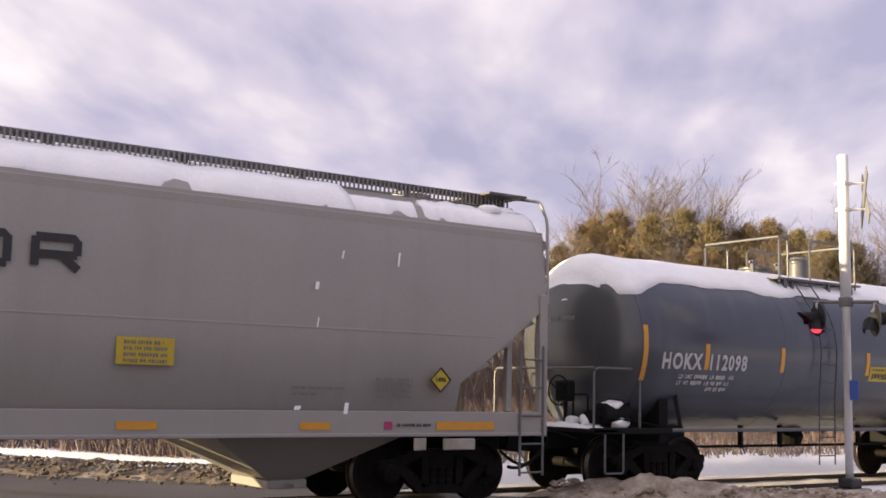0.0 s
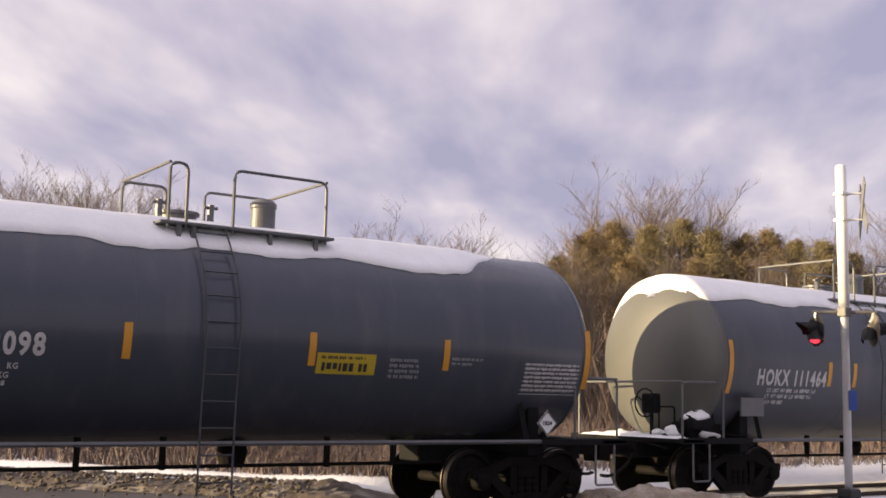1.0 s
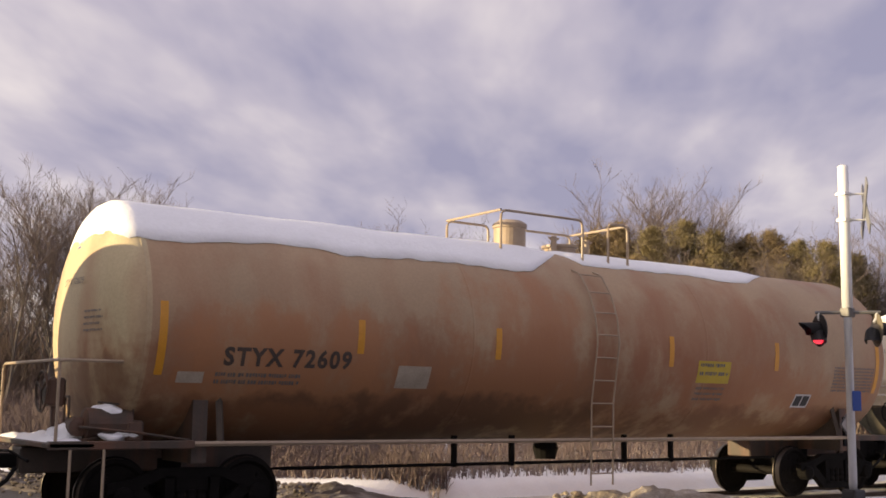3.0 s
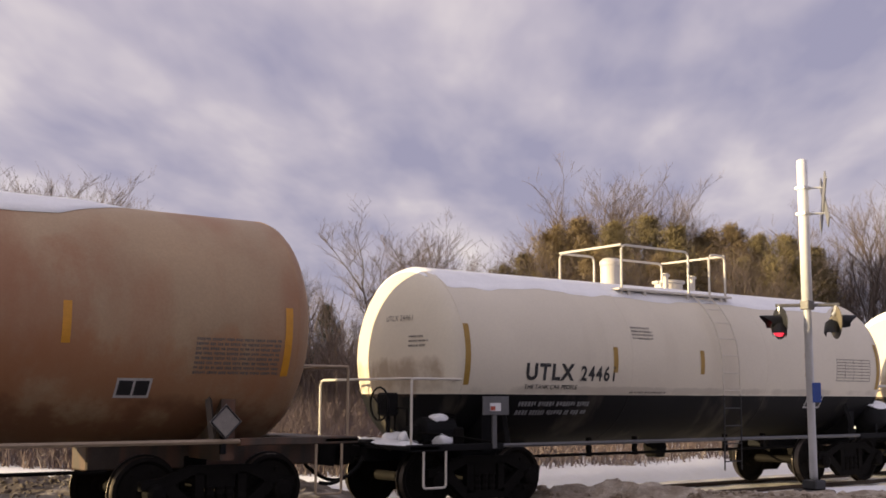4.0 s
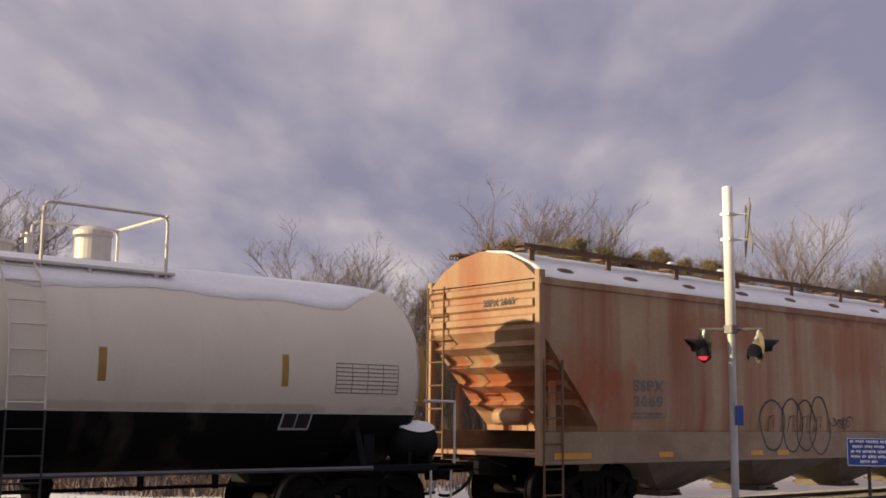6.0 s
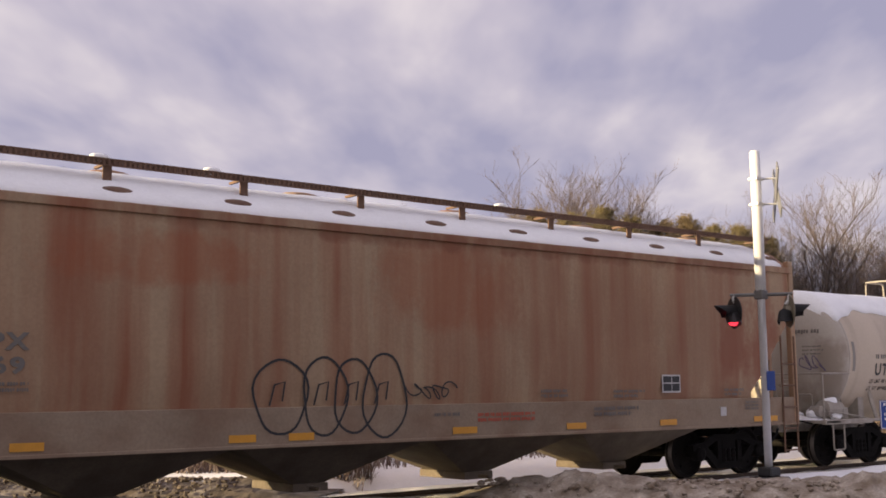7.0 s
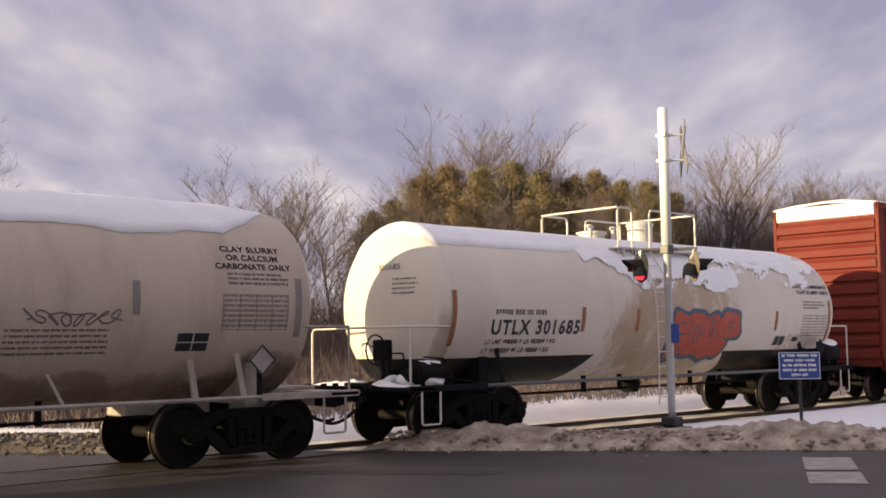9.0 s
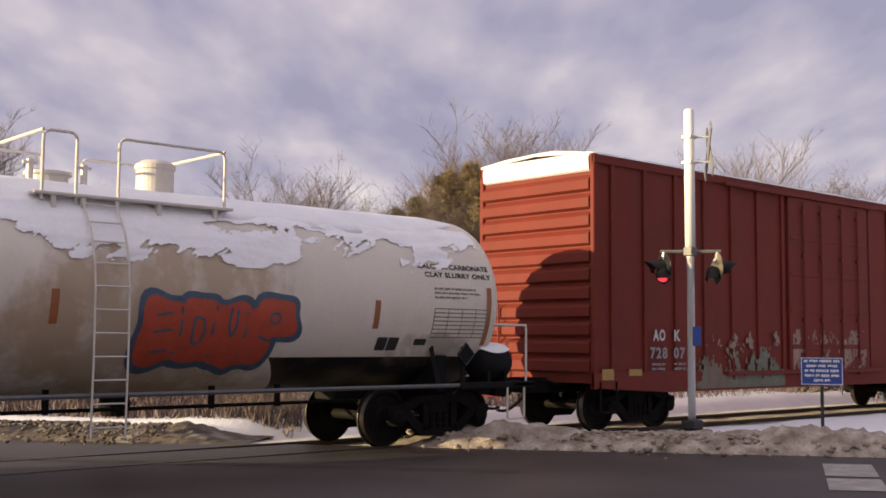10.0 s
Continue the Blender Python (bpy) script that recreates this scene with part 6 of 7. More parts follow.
    ragged_coat(car, "worn_paint", M["green_wear"], -5.35, -1.95, 0.76, 1.62, 0.032, lambda x: -hw - 0.012,
                lambda x, z: 0.62 - 1.25 * (z - 0.76) - 0.5 * ease(-2.6, -2.0, x) - 0.35 * ease(-4.4, -5.3, x), 17, "pale green paint worn through along the sill")
    ragged_coat(car, "faded_scrawl", M["pale_wear"], -5.0, -1.95, 1.25, 1.95, 0.03, lambda x: -hw - 0.014,
                lambda x, z: -0.16 - 1.1 * abs(z - 1.62), 23, "pale faded scrawls and scuffs on the red side")
    ragged_coat(car, "faded_scrawl", M["pale_wear"], -1.65, 1.6, 1.05, 2.0, 0.03, lambda x: -hw - 0.036,
                lambda x, z: 0.02 - 0.8 * abs(z - 1.5), 29, "pale faded scrawls and scuffs on the door")
    # roof
    bm = bmesh.new()
    prev = None
    for y, z in ((-hw - 0.02, top), (-0.75, top + 0.07), (0, top + 0.12), (0.75, top + 0.07), (hw + 0.02, top)):
        cur = [bm.verts.new((x, y, z)) for x in (-half, half)]
        if prev:
            bm.faces.new((prev[0], prev[1], cur[1], cur[0]))
        prev = cur
    part("roof", bm, M["boxcar_red"], car)
    roof_snow(car, -half + 0.02, half - 0.05, [(-hw + 0.02, top + 0.0), (-1.0, top + 0.05), (-0.5, top + 0.09), (0, top + 0.12), (0.75, top + 0.07), (hw - 0.02, top)], 8, 0.06, 0.05)
    # packed snow under the roof's end
    bm = bmesh.new()
    xx = -half + 0.05
    prism(bm, [(xx, top - 0.30), (xx - 0.055, top - 0.27), (xx - 0.075, top - 0.05), (xx, top + 0.06)], -hw + 0.12, hw - 0.12)
    part("end_snow", bm, M["snow"], car, "snow packed across the top of the end")
    running_gear(car, 6.45, half + 0.45)
    return car


hopper_a(1.98)
tank_b(18.67)
tank_c(32.7)
tank_d(48.5)
tank_ef(64.12, False)
tank_ef(78.03, True)
hopper_g(95.2)
tank_h(112.55)
tank_i(127.88)
boxcar(144.8)


# ---- ground, road and track ----
EDGE, ALONG, ACROSS = Vector((12.0, 14.0)), Vector((-0.63, 0.777)).normalized(), Vector((0.777, 0.63)).normalized()


def road_xy(along, across):
    """A point of the plan from its place along the road's edge and across it (negative: on the road)."""
    p = EDGE + ALONG * along + ACROSS * across
    return p.x, p.y


def ground_z(x, y):
    d = (Vector((x, y)) - EDGE).dot(ACROSS)
    side = ease(0.0, 1.4, d)
    field = 0.16 + 0.07 * noise.noise((x * 0.5, y * 0.5, 0)) + 0.025 * noise.noise((x * 2.0, y * 2.0, 3))
    if y > TRACK_Y:
        field += 0.05 + 0.35 * ease(20, 34, y) + 0.9 * ease(40, 90, y)
    bed = 1 - ease(1.7, 2.7, abs(y - TRACK_Y))
    z = -0.09 * (1 - side) + field * side
    return z * (1 - bed) + -0.28 * bed


def build_ground():
    xs = np.concatenate([[-3000, -800, -200, -80], np.arange(-30, 0, 2.5), np.arange(0, 45, 0.45), np.arange(45, 90, 2.0), [95, 120, 200, 400, 1000, 3000]])
    ys = np.concatenate([[-3000, -800, -200, -60], np.arange(-20, 4, 2.0), np.arange(4, 32, 0.4), np.arange(32, 80, 2.5), [85, 110, 150, 220, 400, 1000, 3000]])
    bm = bmesh.new()
    grid = [[bm.verts.new((x, y, ground_z(x, y))) for y in ys] for x in xs]
    for a, b in zip(grid, grid[1:]):
        for k in range(len(ys) - 1):
            bm.faces.new((a[k], b[k], b[k + 1], a[k + 1]))
    structure("ground", bm, M["snow"], "snow-covered ground beside the road and the track", "ground", smooth=True)
    # road slab
    bm = bmesh.new()
    n = 60
    prev = None
    for i in range(n + 1):
        s = -70 + 150 * i / n
        cur = []
        for k in range(9):
            a = -24 + 24 * k / 8
            x, y = road_xy(s, a)
            cur.append(bm.verts.new((x, y, -0.012 - 0.02 * ease(-3, 0, a) - 0.004 * noise.noise((x, y, 0)))))
        if prev:
            for k in range(8):
                bm.faces.new((prev[k], cur[k], cur[k + 1], prev[k + 1]))
        prev = cur
    bmesh.ops.recalc_face_normals(bm, faces=bm.faces)
    for f in bm.faces:
        if f.normal.z < 0:
            f.normal_flip()
    structure("road", bm, M["asphalt"], "damp grey asphalt road crossing the railway", "road")
    # centre lines and the two blocks of the stop line
    for off in (-3.18, -3.42):
        bm = bmesh.new()
        for i in range(28):
            a, b = -2 + i, -1 + i
            vs = [bm.verts.new((*road_xy(s, off + w), -0.006)) for s, w in ((a, -0.06), (b, -0.06), (b, 0.06), (a, 0.06))]
            bm.faces.new(vs[::-1])
        structure("centre_line", bm, M["road_yellow"], "worn yellow centre line painted on the road", "road marking")
    for a0, a1 in ((-2.95, -1.42), (-4.38, -3.20)):
        bm = bmesh.new()
        vs = [bm.verts.new((*road_xy(-6.27 - 0.14 * a - d, a), -0.004)) for d, a in ((0, a0), (0.66, a0), (0.66, a1), (0, a1))]
        f = bm.faces.new(vs)
        if f.normal.z < 0:
            f.normal_flip()
        structure("stop_line", bm, M["road_white"], "worn white stop line block on the road", "road marking")


def bank(name, mat, a, b, width, height, seed, label, rough=1.0, step=0.09):
    """A ploughed bank of lumpy snow from a to b in plan."""
    a, b = Vector(a), Vector(b)
    d = (b - a).normalized()
    nrm = Vector((-d.y, d.x))
    n, m = int((b - a).length / step), 14
    bm = bmesh.new()
    prev = None
    for i in range(n + 1):
        t = i / n
        cur = []
        ends = min(1, t * n * step / 1.2, (1 - t) * n * step / 1.2)
        for k in range(m + 1):
            w = (k / m - 0.5) * width
            p = a + d * (b - a).length * t + nrm * (w + 0.12 * noise.noise((i * step * 1.3, seed, 0)))
            q = (p.x, p.y, seed)
            shape = math.sin(math.pi * k / m) ** 0.7 * height * (0.75 + 0.45 * noise.noise((p.x * 0.7, p.y * 0.7, seed))) * ends
            lumps = 0.30 * noise.noise((p.x * 2.3, p.y * 2.3, seed)) + 0.24 * abs(noise.noise((p.x * 5.5, p.y * 5.5, seed))) + 0.14 * noise.noise((p.x * 12, p.y * 12, seed))
            z = shape * (1 + rough * lumps * 1.4)
            cur.append(bm.verts.new((p.x, p.y, max(-0.05, z - 0.03))))
        if prev:
            for k in range(m):
                bm.faces.new((prev[k], cur[k], cur[k + 1], prev[k + 1]))
        prev = cur
    bmesh.ops.recalc_face_normals(bm, faces=bm.faces)
    if sum(f.normal.z for f in bm.faces) < 0:
        bmesh.ops.reverse_faces(bm, faces=bm.faces)
    return structure(name, bm, mat, label, "snowbank", smooth=False)


def build_track():
    for y, name in ((TRACK_Y - 0.755, "near_rail"), (TRACK_Y + 0.755, "far_rail")):
        bm = bmesh.new()
        sec = [(-0.07, -0.17), (0.07, -0.17), (0.07, -0.155), (0.012, -0.13), (0.012, -0.04), (0.036, -0.03), (0.036, 0.0), (-0.036, 0.0), (-0.036, -0.03), (-0.012, -0.04), (-0.012, -0.13), (-0.07, -0.155)]
        ends = [[bm.verts.new((x, y + p, z)) for p, z in sec] for x in (-60, 260)]
        for k in range(len(sec)):
            j = (k + 1) % len(sec)
            bm.faces.new((ends[0][k], ends[1][k], ends[1][j], ends[0][j]))
        bmesh.ops.recalc_face_normals(bm, faces=bm.faces)
        tagged(part("rail", bm, M["rail"], None), "worn steel rail running across the road", "rail", group="rails of the track", kind="structure")
    bm = bmesh.new()
    prev = None
    for i in range(361):
        x = 5 + 0.5 * i if i < 200 else 105 + (i - 200) * 1.0
        cur = []
        for k, (dy, z) in enumerate(((-2.5, -0.25), (-1.8, -0.09), (-1.3, -0.05), (-0.9, -0.075), (0, -0.085), (0.9, -0.075), (1.3, -0.05), (1.8, -0.06), (2.6, -0.12))):
            cur.append(bm.verts.new((x, TRACK_Y + dy + 0.06 * noise.noise((x, k, 2)), z + 0.035 * noise.noise((x * 1.7, k * 1.3, 0)))))
        if prev:
            for k in range(8):
                bm.faces.new((prev[k], cur[k], cur[k + 1], prev[k + 1]))
        prev = cur
    structure("ballast", bm, M["ballast"], "stone ballast half covered with trampled snow", "ballast")
    for k in range(110):
        bm = bmesh.new()
        x = 12.4 + k * 0.55
        box(bm, x - 0.11, x + 0.11, TRACK_Y - 1.28, TRACK_Y + 1.28, -0.28, -0.097, 0.012)
        tagged(part("sleeper", bm, M["sleeper"], None), "weathered wooden railway sleeper in the snow", "sleeper", group="sleepers of the track", kind="structure")


build_ground()
build_track()
bank("snowbank", M["bank"], road_xy(0.6, 0.75), road_xy(-26, 0.75), 1.7, 0.34, 4.0, "grey dirty ploughed snowbank along the road's edge")
bank("snowbank", M["bank_earth"], road_xy(2.8, 0.6), road_xy(22, 0.6), 2.0, 0.27, 9.0, "sandy ploughed snowbank with lumps beyond the track")
bank("snowbank", M["bank"], (11.6, 18.3), (24.0, 19.0), 1.6, 0.20, 14.0, "low snowbank beside the track's far side")


def lumps(mat, a, b, width, count, size, seed, label):
    """Broken chunks lying on and before a ploughed bank."""
    rng = random.Random(seed)
    bm = bmesh.new()
    a, b = Vector(a), Vector(b)
    d = (b - a).normalized()
    nrm = Vector((-d.y, d.x))
    for i in range(count):
        p = a.lerp(b, rng.random()) + nrm * rng.gauss(0, width * 0.30)
        q = size * rng.uniform(0.35, 1.0) ** 1.5
        inside = max(0.0, 1 - (abs((p - a).dot(nrm)) / (width * 0.5)) ** 2)
        start = len(bm.verts)
        bmesh.ops.create_icosphere(bm, subdivisions=1, radius=q, matrix=Matrix.Diagonal((rng.uniform(0.8, 1.5), rng.uniform(0.7, 1.2), rng.uniform(0.5, 0.9), 1)))
        bm.verts.ensure_lookup_table()
        for v in bm.verts[start:]:
            v.co *= rng.uniform(0.75, 1.25)
        moved(bm, Matrix.Translation((p.x, p.y, 0.20 * inside + q * 0.2)) @ Matrix.Rotation(rng.uniform(0, 6.28), 4, "Z"), start)
    return structure("snow_chunks", bm, mat, label, "snow chunks", kind="stuff")


lumps(M["bank"], road_xy(0.2, 0.65), road_xy(-20, 0.65), 1.7, 1500, 0.07, 3, "grey broken snow chunks on the ploughed bank")
lumps(M["bank_earth"], road_xy(4.2, 0.4), road_xy(14, 0.4), 2.2, 1500, 0.058, 5, "sandy frozen chunks on the bank beyond the track")


# ---- crossing signal and notice sign ----
def hood_mesh():
    """A lamp's hood: a split tube, longest along its top."""
    bm = bmesh.new()
    prev = None
    for q in (0.0, 0.12, 0.24, 0.36):
        ring = []
        for k in range(15):
            a = radians(-40 + 260 * k / 14)
            rr = 0.135 - 0.03 * q
            ring.append(bm.verts.new((q * (0.55 + 0.45 * max(0, math.sin(a))), rr * math.cos(a), rr * math.sin(a))))
        if prev:
            for k in range(14):
                bm.faces.new((prev[k], prev[k + 1], ring[k + 1], ring[k]))
        prev = ring
    bmesh.ops.solidify(bm, geom=list(bm.faces), thickness=0.006)
    return bm


def crossing_signal():
    sig = tagged(new("crossing_signal"), "galvanised crossing signal mast with flashing lamps and crossbuck", "crossing signal")
    x, y, z0 = 16.42, 11.8, 0.12
    sig.location = (x, y, z0)
    top = 5.77 - z0
    bm = bmesh.new()
    turned(bm, [(0.0, 0.066), (top - 0.02, 0.066), (top, 0.05)], 18, "z")
    part("mast", bm, M["galvanised"], sig, "round galvanised steel mast", smooth=True)
    bm = bmesh.new()
    turned(bm, [(top - 2.5, 0.090), (top - 0.01, 0.090), (top + 0.012, 0.07)], 20, "z")
    part("upper_mast", bm, M["sign_white"], sig, "white-painted upper mast", smooth=True)
    bm = bmesh.new()
    box(bm, -0.26, 0.26, -0.26, 0.26, -0.12, 0.06, 0.03)
    box(bm, -0.14, 0.14, -0.14, 0.14, 0.06, 0.22, 0.02)
    part("base", bm, M["signal_black"], sig, "dark junction box base")
    # picture-wide axis of the lamps' arm: along the road
    r = Vector((-0.64, 0.768, 0))
    arm_z = 3.26 - z0
    bm = bmesh.new()
    tube(bm, [tuple(r * 0.52 + Vector((0, 0, arm_z))), tuple(r * -0.52 + Vector((0, 0, arm_z)))], 0.03, 8)
    box(bm, -0.09, 0.09, -0.09, 0.09, arm_z - 0.08, arm_z + 0.08, 0.015)
    part("cross_arm", bm, M["arm_grey"], sig)
    for s in (1, -1):
        c = r * (0.46 * s) + Vector((0, 0, arm_z - 0.30))
        turn = Matrix.Translation(c) @ Matrix.Rotation(radians(154 if s > 0 else -36), 4, "Z")
        unit = new("lamp_unit")
        unit.parent = sig
        unit.matrix_basis = turn
        bm = bmesh.new()
        turned(bm, [(-0.012, 0.02), (-0.012, 0.275), (0.0, 0.28), (0.004, 0.275), (0.004, 0.02)], 28, "x")
        part("backplate", bm, M["signal_tan"] if s < 0 else M["signal_black"], unit, "round backplate of the lamp")
        bm = bmesh.new()
        turned(bm, [(-0.11, 0.05), (-0.09, 0.10), (-0.012, 0.12)], 20, "x")
        part("lamp_case", bm, M["signal_tan"] if s < 0 else M["signal_black"], unit)
        part("hood", hood_mesh(), M["signal_black"], unit)
        # the second lamp of the pair, turned to the road and tipped down
        twin = Matrix.Rotation(-math.radians(154 if s > 0 else -36) + radians(222 if s > 0 else 205), 4, "Z") @ Matrix.Rotation(radians(38), 4, "Y")
        bm = hood_mesh()
        moved(bm, Matrix.Translation((0.02 if s > 0 else -0.06, 0, -0.06)) @ twin)
        part("hood", bm, M["signal_black"], unit)
        bm = bmesh.new()
        turned(bm, [(-0.06, 0.05), (-0.04, 0.12), (0.02, 0.13), (0.03, 0.08)], 18, "x")
        moved(bm, Matrix.Translation((0.02 if s > 0 else -0.06, 0, -0.06)) @ twin)
        part("lamp_case", bm, M["signal_black"], unit)
        if s > 0:
            bm = bmesh.new()
            turned(bm, [(0.150, 0.105), (0.163, 0.095), (0.178, 0.06), (0.183, 0.01)], 20, "x")
            moved(bm, Matrix.Translation((0.02, 0, -0.06)) @ twin)
            part("lens", bm, M["lens_red"], unit, "red lens")
        bm = bmesh.new()
        turned(bm, [(0.006, 0.11), (0.02, 0.10), (0.035, 0.06), (0.04, 0.01)], 20, "x")
        part("lens", bm, M["lens_red"], unit, "red lens")
        bm = bmesh.new()
        tube(bm, bend([(0, 0, 0.30), (0, 0, 0.2), (-0.06, 0, 0.12)], 0.03), 0.03, 7)
        part("bracket", bm, M["galvanised"], unit)
    # crossbuck, faced along the road so that it shows nearly edge-on
    buck = new("crossbuck")
    buck.parent = sig
    buck.matrix_basis = Matrix.Translation(Vector((0.20, -0.27, 0)) * 1.0 + Vector((0, 0, 5.02 - z0))) @ Matrix.Rotation(radians(42.5), 4, "Z")
    for lean in (45, -45):
        bm = bmesh.new()
        box(bm, -0.58, 0.58, -0.012, 0.012, -0.11, 0.11, 0.004)
        moved(bm, Matrix.Rotation(radians(lean), 4, "Y") @ Matrix.Translation((0, 0.013 if lean > 0 else -0.013, 0)))
        part("crossbuck_blade", bm, M["buck_unlit"], buck, "white crossbuck blade")
    for z in (5.28, 4.83):
        bm = bmesh.new()
        tube(bm, [(0, 0, z - z0), (0.22, -0.27, z - z0)], 0.018, 6)
        box(bm, -0.10, 0.10, -0.10, 0.10, z - z0 - 0.03, z - z0 + 0.03, 0.01)
        part("crossbuck_arm", bm, M["galvanised"], sig)
    bm = bmesh.new()
    box(bm, 0.03, 0.17, -0.085, -0.07, 1.62 - z0, 1.95 - z0, 0.006)
    moved(bm, Matrix.Rotation(radians(-54.4), 4, "Z"))
    part("mast_plate", bm, M["sign_blue"], sig, "small blue plate on the mast")


def notice_sign():
    s = tagged(new("notice_sign"), "blue railway notice sign with white writing on a post", "sign")
    d = 21.2
    x, y = d * math.sin(radians(60.38)), d * math.cos(radians(60.38))
    s.matrix_basis = Matrix.Translation((x, y, 0.12)) @ Matrix.Rotation(radians(-52), 4, "Z")
    bm = bmesh.new()
    box(bm, -0.028, 0.028, 0.0, 0.03, 0.0, 1.1, 0.004)
    part("post", bm, M["signal_black"], s, "dark steel channel post")
    bm = bmesh.new()
    box(bm, -0.36, 0.36, -0.012, 0.0, 0.82, 1.31, 0.008)
    part("panel", bm, M["sign_blue"], s)
    bm = bmesh.new()
    for x0, x1, z0, z1 in ((-0.35, 0.35, 1.29, 1.30), (-0.35, 0.35, 0.83, 0.84), (-0.35, -0.34, 0.83, 1.3), (0.34, 0.35, 0.83, 1.3)):
        box(bm, x0, x1, -0.016, -0.011, z0, z1)
    part("border", bm, M["sign_white"], s)
    side = lambda px, pz, off=0.006: Vector((px, -0.012 - off, pz))
    mark(s, side, "writing", M["sign_white"], bars(-0.30, 1.265, [0.6], 0.045, 0.04, 201) + bars(-0.26, 1.18, [0.52], 0.045, 0.04, 202) + bars(-0.29, 1.095, [0.58], 0.045, 0.04, 203) + bars(-0.29, 1.01, [0.58], 0.045, 0.04, 204) + bars(-0.14, 0.925, [0.28], 0.045, 0.04, 205))


crossing_signal()
notice_sign()


# ---- trees and brush ----
def bare_tree_meshes(seed, height, spread, levels=4, lean=0.0):
    rng = random.Random(seed)
    trunk_bm, twig_bm = bmesh.new(), bmesh.new()

    def grow(bm_pair, p, d, length, r, level):
        n = (6, 4, 3, 2, 1)[level]
        pts, q, dd = [p.copy()], p.copy(), d.copy()
        for i in range(n):
            dd = (dd + Vector((rng.uniform(-1, 1), rng.uniform(-1, 1), rng.uniform(-0.55, 0.6))) * (0.16 if level else 0.08)).normalized()
            q = q + dd * length / n
            pts.append(q.copy())
        tube(trunk_bm if level < 2 else twig_bm, pts, r, 6 if level == 0 else (4 if level < 3 else 3), max(0.0028, r * 0.35))
        if level >= levels:
            return
        kids = (11, 6, 5, 4)[level]
        for k in range(kids):
            t = (0.30 + 0.68 * (k + rng.random()) / kids) if level == 0 else rng.uniform(0.2, 1.0)
            i = min(n - 1, int(t * n))
            at = pts[i].lerp(pts[i + 1], t * n - i)
            side = Vector((rng.uniform(-1, 1), rng.uniform(-1, 1), 0)).normalized()
            nd = (dd * (1.0 - 0.3 * spread) + side * spread * rng.uniform(0.55, 1.1) + Vector((0, 0, 0.30 if level else 0.42))).normalized()
            grow(bm_pair, at, nd, length * rng.uniform(0.42, 0.62) * (1.25 - 0.55 * t if level == 0 else 1.0), max(0.0046, r * (0.40 if level == 0 else 0.44)), level + 1)

    grow(None, Vector((0, 0, -0.2)), Vector((lean, 0, 1)).normalized(), height * 0.66, height * 0.0065 + 0.02, 0)
    out = []
    for name, bm in (("trunk", trunk_bm), ("crown", twig_bm)):
        me = bpy.data.meshes.new(name)
        bm.to_mesh(me)
        bm.free()
        me.materials.append(M["bark"] if name == "trunk" else M["bark_red"])
        out.append(me)
    return out


def conifer_meshes(seed, height, width, mat, leaves=2600):
    rng = random.Random(seed)
    bm = bmesh.new()
    tube(bm, [(0, 0, -0.2), (0.05, 0, height * 0.5), (0, 0, height * 0.97)], height * 0.018 + 0.03, 6, 0.02)
    crown_v, crown_f = [], []
    for k in range(150):
        t = (k + rng.random()) / 150
        z = height * (0.08 + 0.90 * t)
        reach = width * (1 - t) ** 0.62 * rng.uniform(0.6, 1.08) + 0.12
        a = rng.uniform(0, 6.283)
        d = Vector((math.cos(a), math.sin(a), rng.uniform(0.1, 0.55)))
        if k % 4 == 0:
            tube(bm, [(0, 0, z), tuple(Vector((0, 0, z)) + d * reach * 0.8)], 0.025, 3, 0.008)
        for i in range(leaves // 150):
            s = reach * rng.uniform(0.15, 1.0) ** 0.7
            droop = Vector((rng.gauss(0, 0.21), rng.gauss(0, 0.21), rng.gauss(0.06, 0.2))) * (0.4 + reach * 0.55)
            c = Vector((0, 0, z)) + d * s + droop
            n = Vector((rng.gauss(0, 1), rng.gauss(0, 1), rng.gauss(0, 1))).normalized()
            u = (d * 0.5 + n * 1.6 + Vector((0, 0, 0.45))).normalized() * rng.uniform(0.09, 0.22)
            w = n.cross(u).normalized() * rng.uniform(0.008, 0.020)
            i0 = len(crown_v)
            crown_v += [tuple(c - w), tuple(c + w), tuple(c + u)]
            crown_f.append((i0, i0 + 1, i0 + 2))
    trunk = bpy.data.meshes.new("trunk")
    bm.to_mesh(trunk)
    bm.free()
    trunk.materials.append(M["bark"])
    crown = bpy.data.meshes.new("crown")
    crown.from_pydata(crown_v, [], crown_f)
    crown.materials.append(mat)
    return [trunk, crown]


def bearing(az, d):
    """A place on the plan at a bearing to the right of straight across the track, d metres off."""
    return d * math.sin(radians(az)), d * math.cos(radians(az))


def plant(name, meshes, az, d, top_el, base_height, label, category, group, turn):
    x, y = bearing(az, d)
    z = ground_z(x, y)
    h = (EYE[2] + d * math.tan(radians(top_el)) - z) * (1.03 if name == "bare_tree" else 1.0)
    s = h / base_height
    tree = tagged(new(name), label, category, group=group)
    tree.matrix_basis = Matrix.Translation((x, y, z)) @ Matrix.Rotation(turn, 4, "Z") @ Matrix.Diagonal((s, s, s, 1))
    for me in meshes:
        share(me.name.split(".")[0], me, tree)


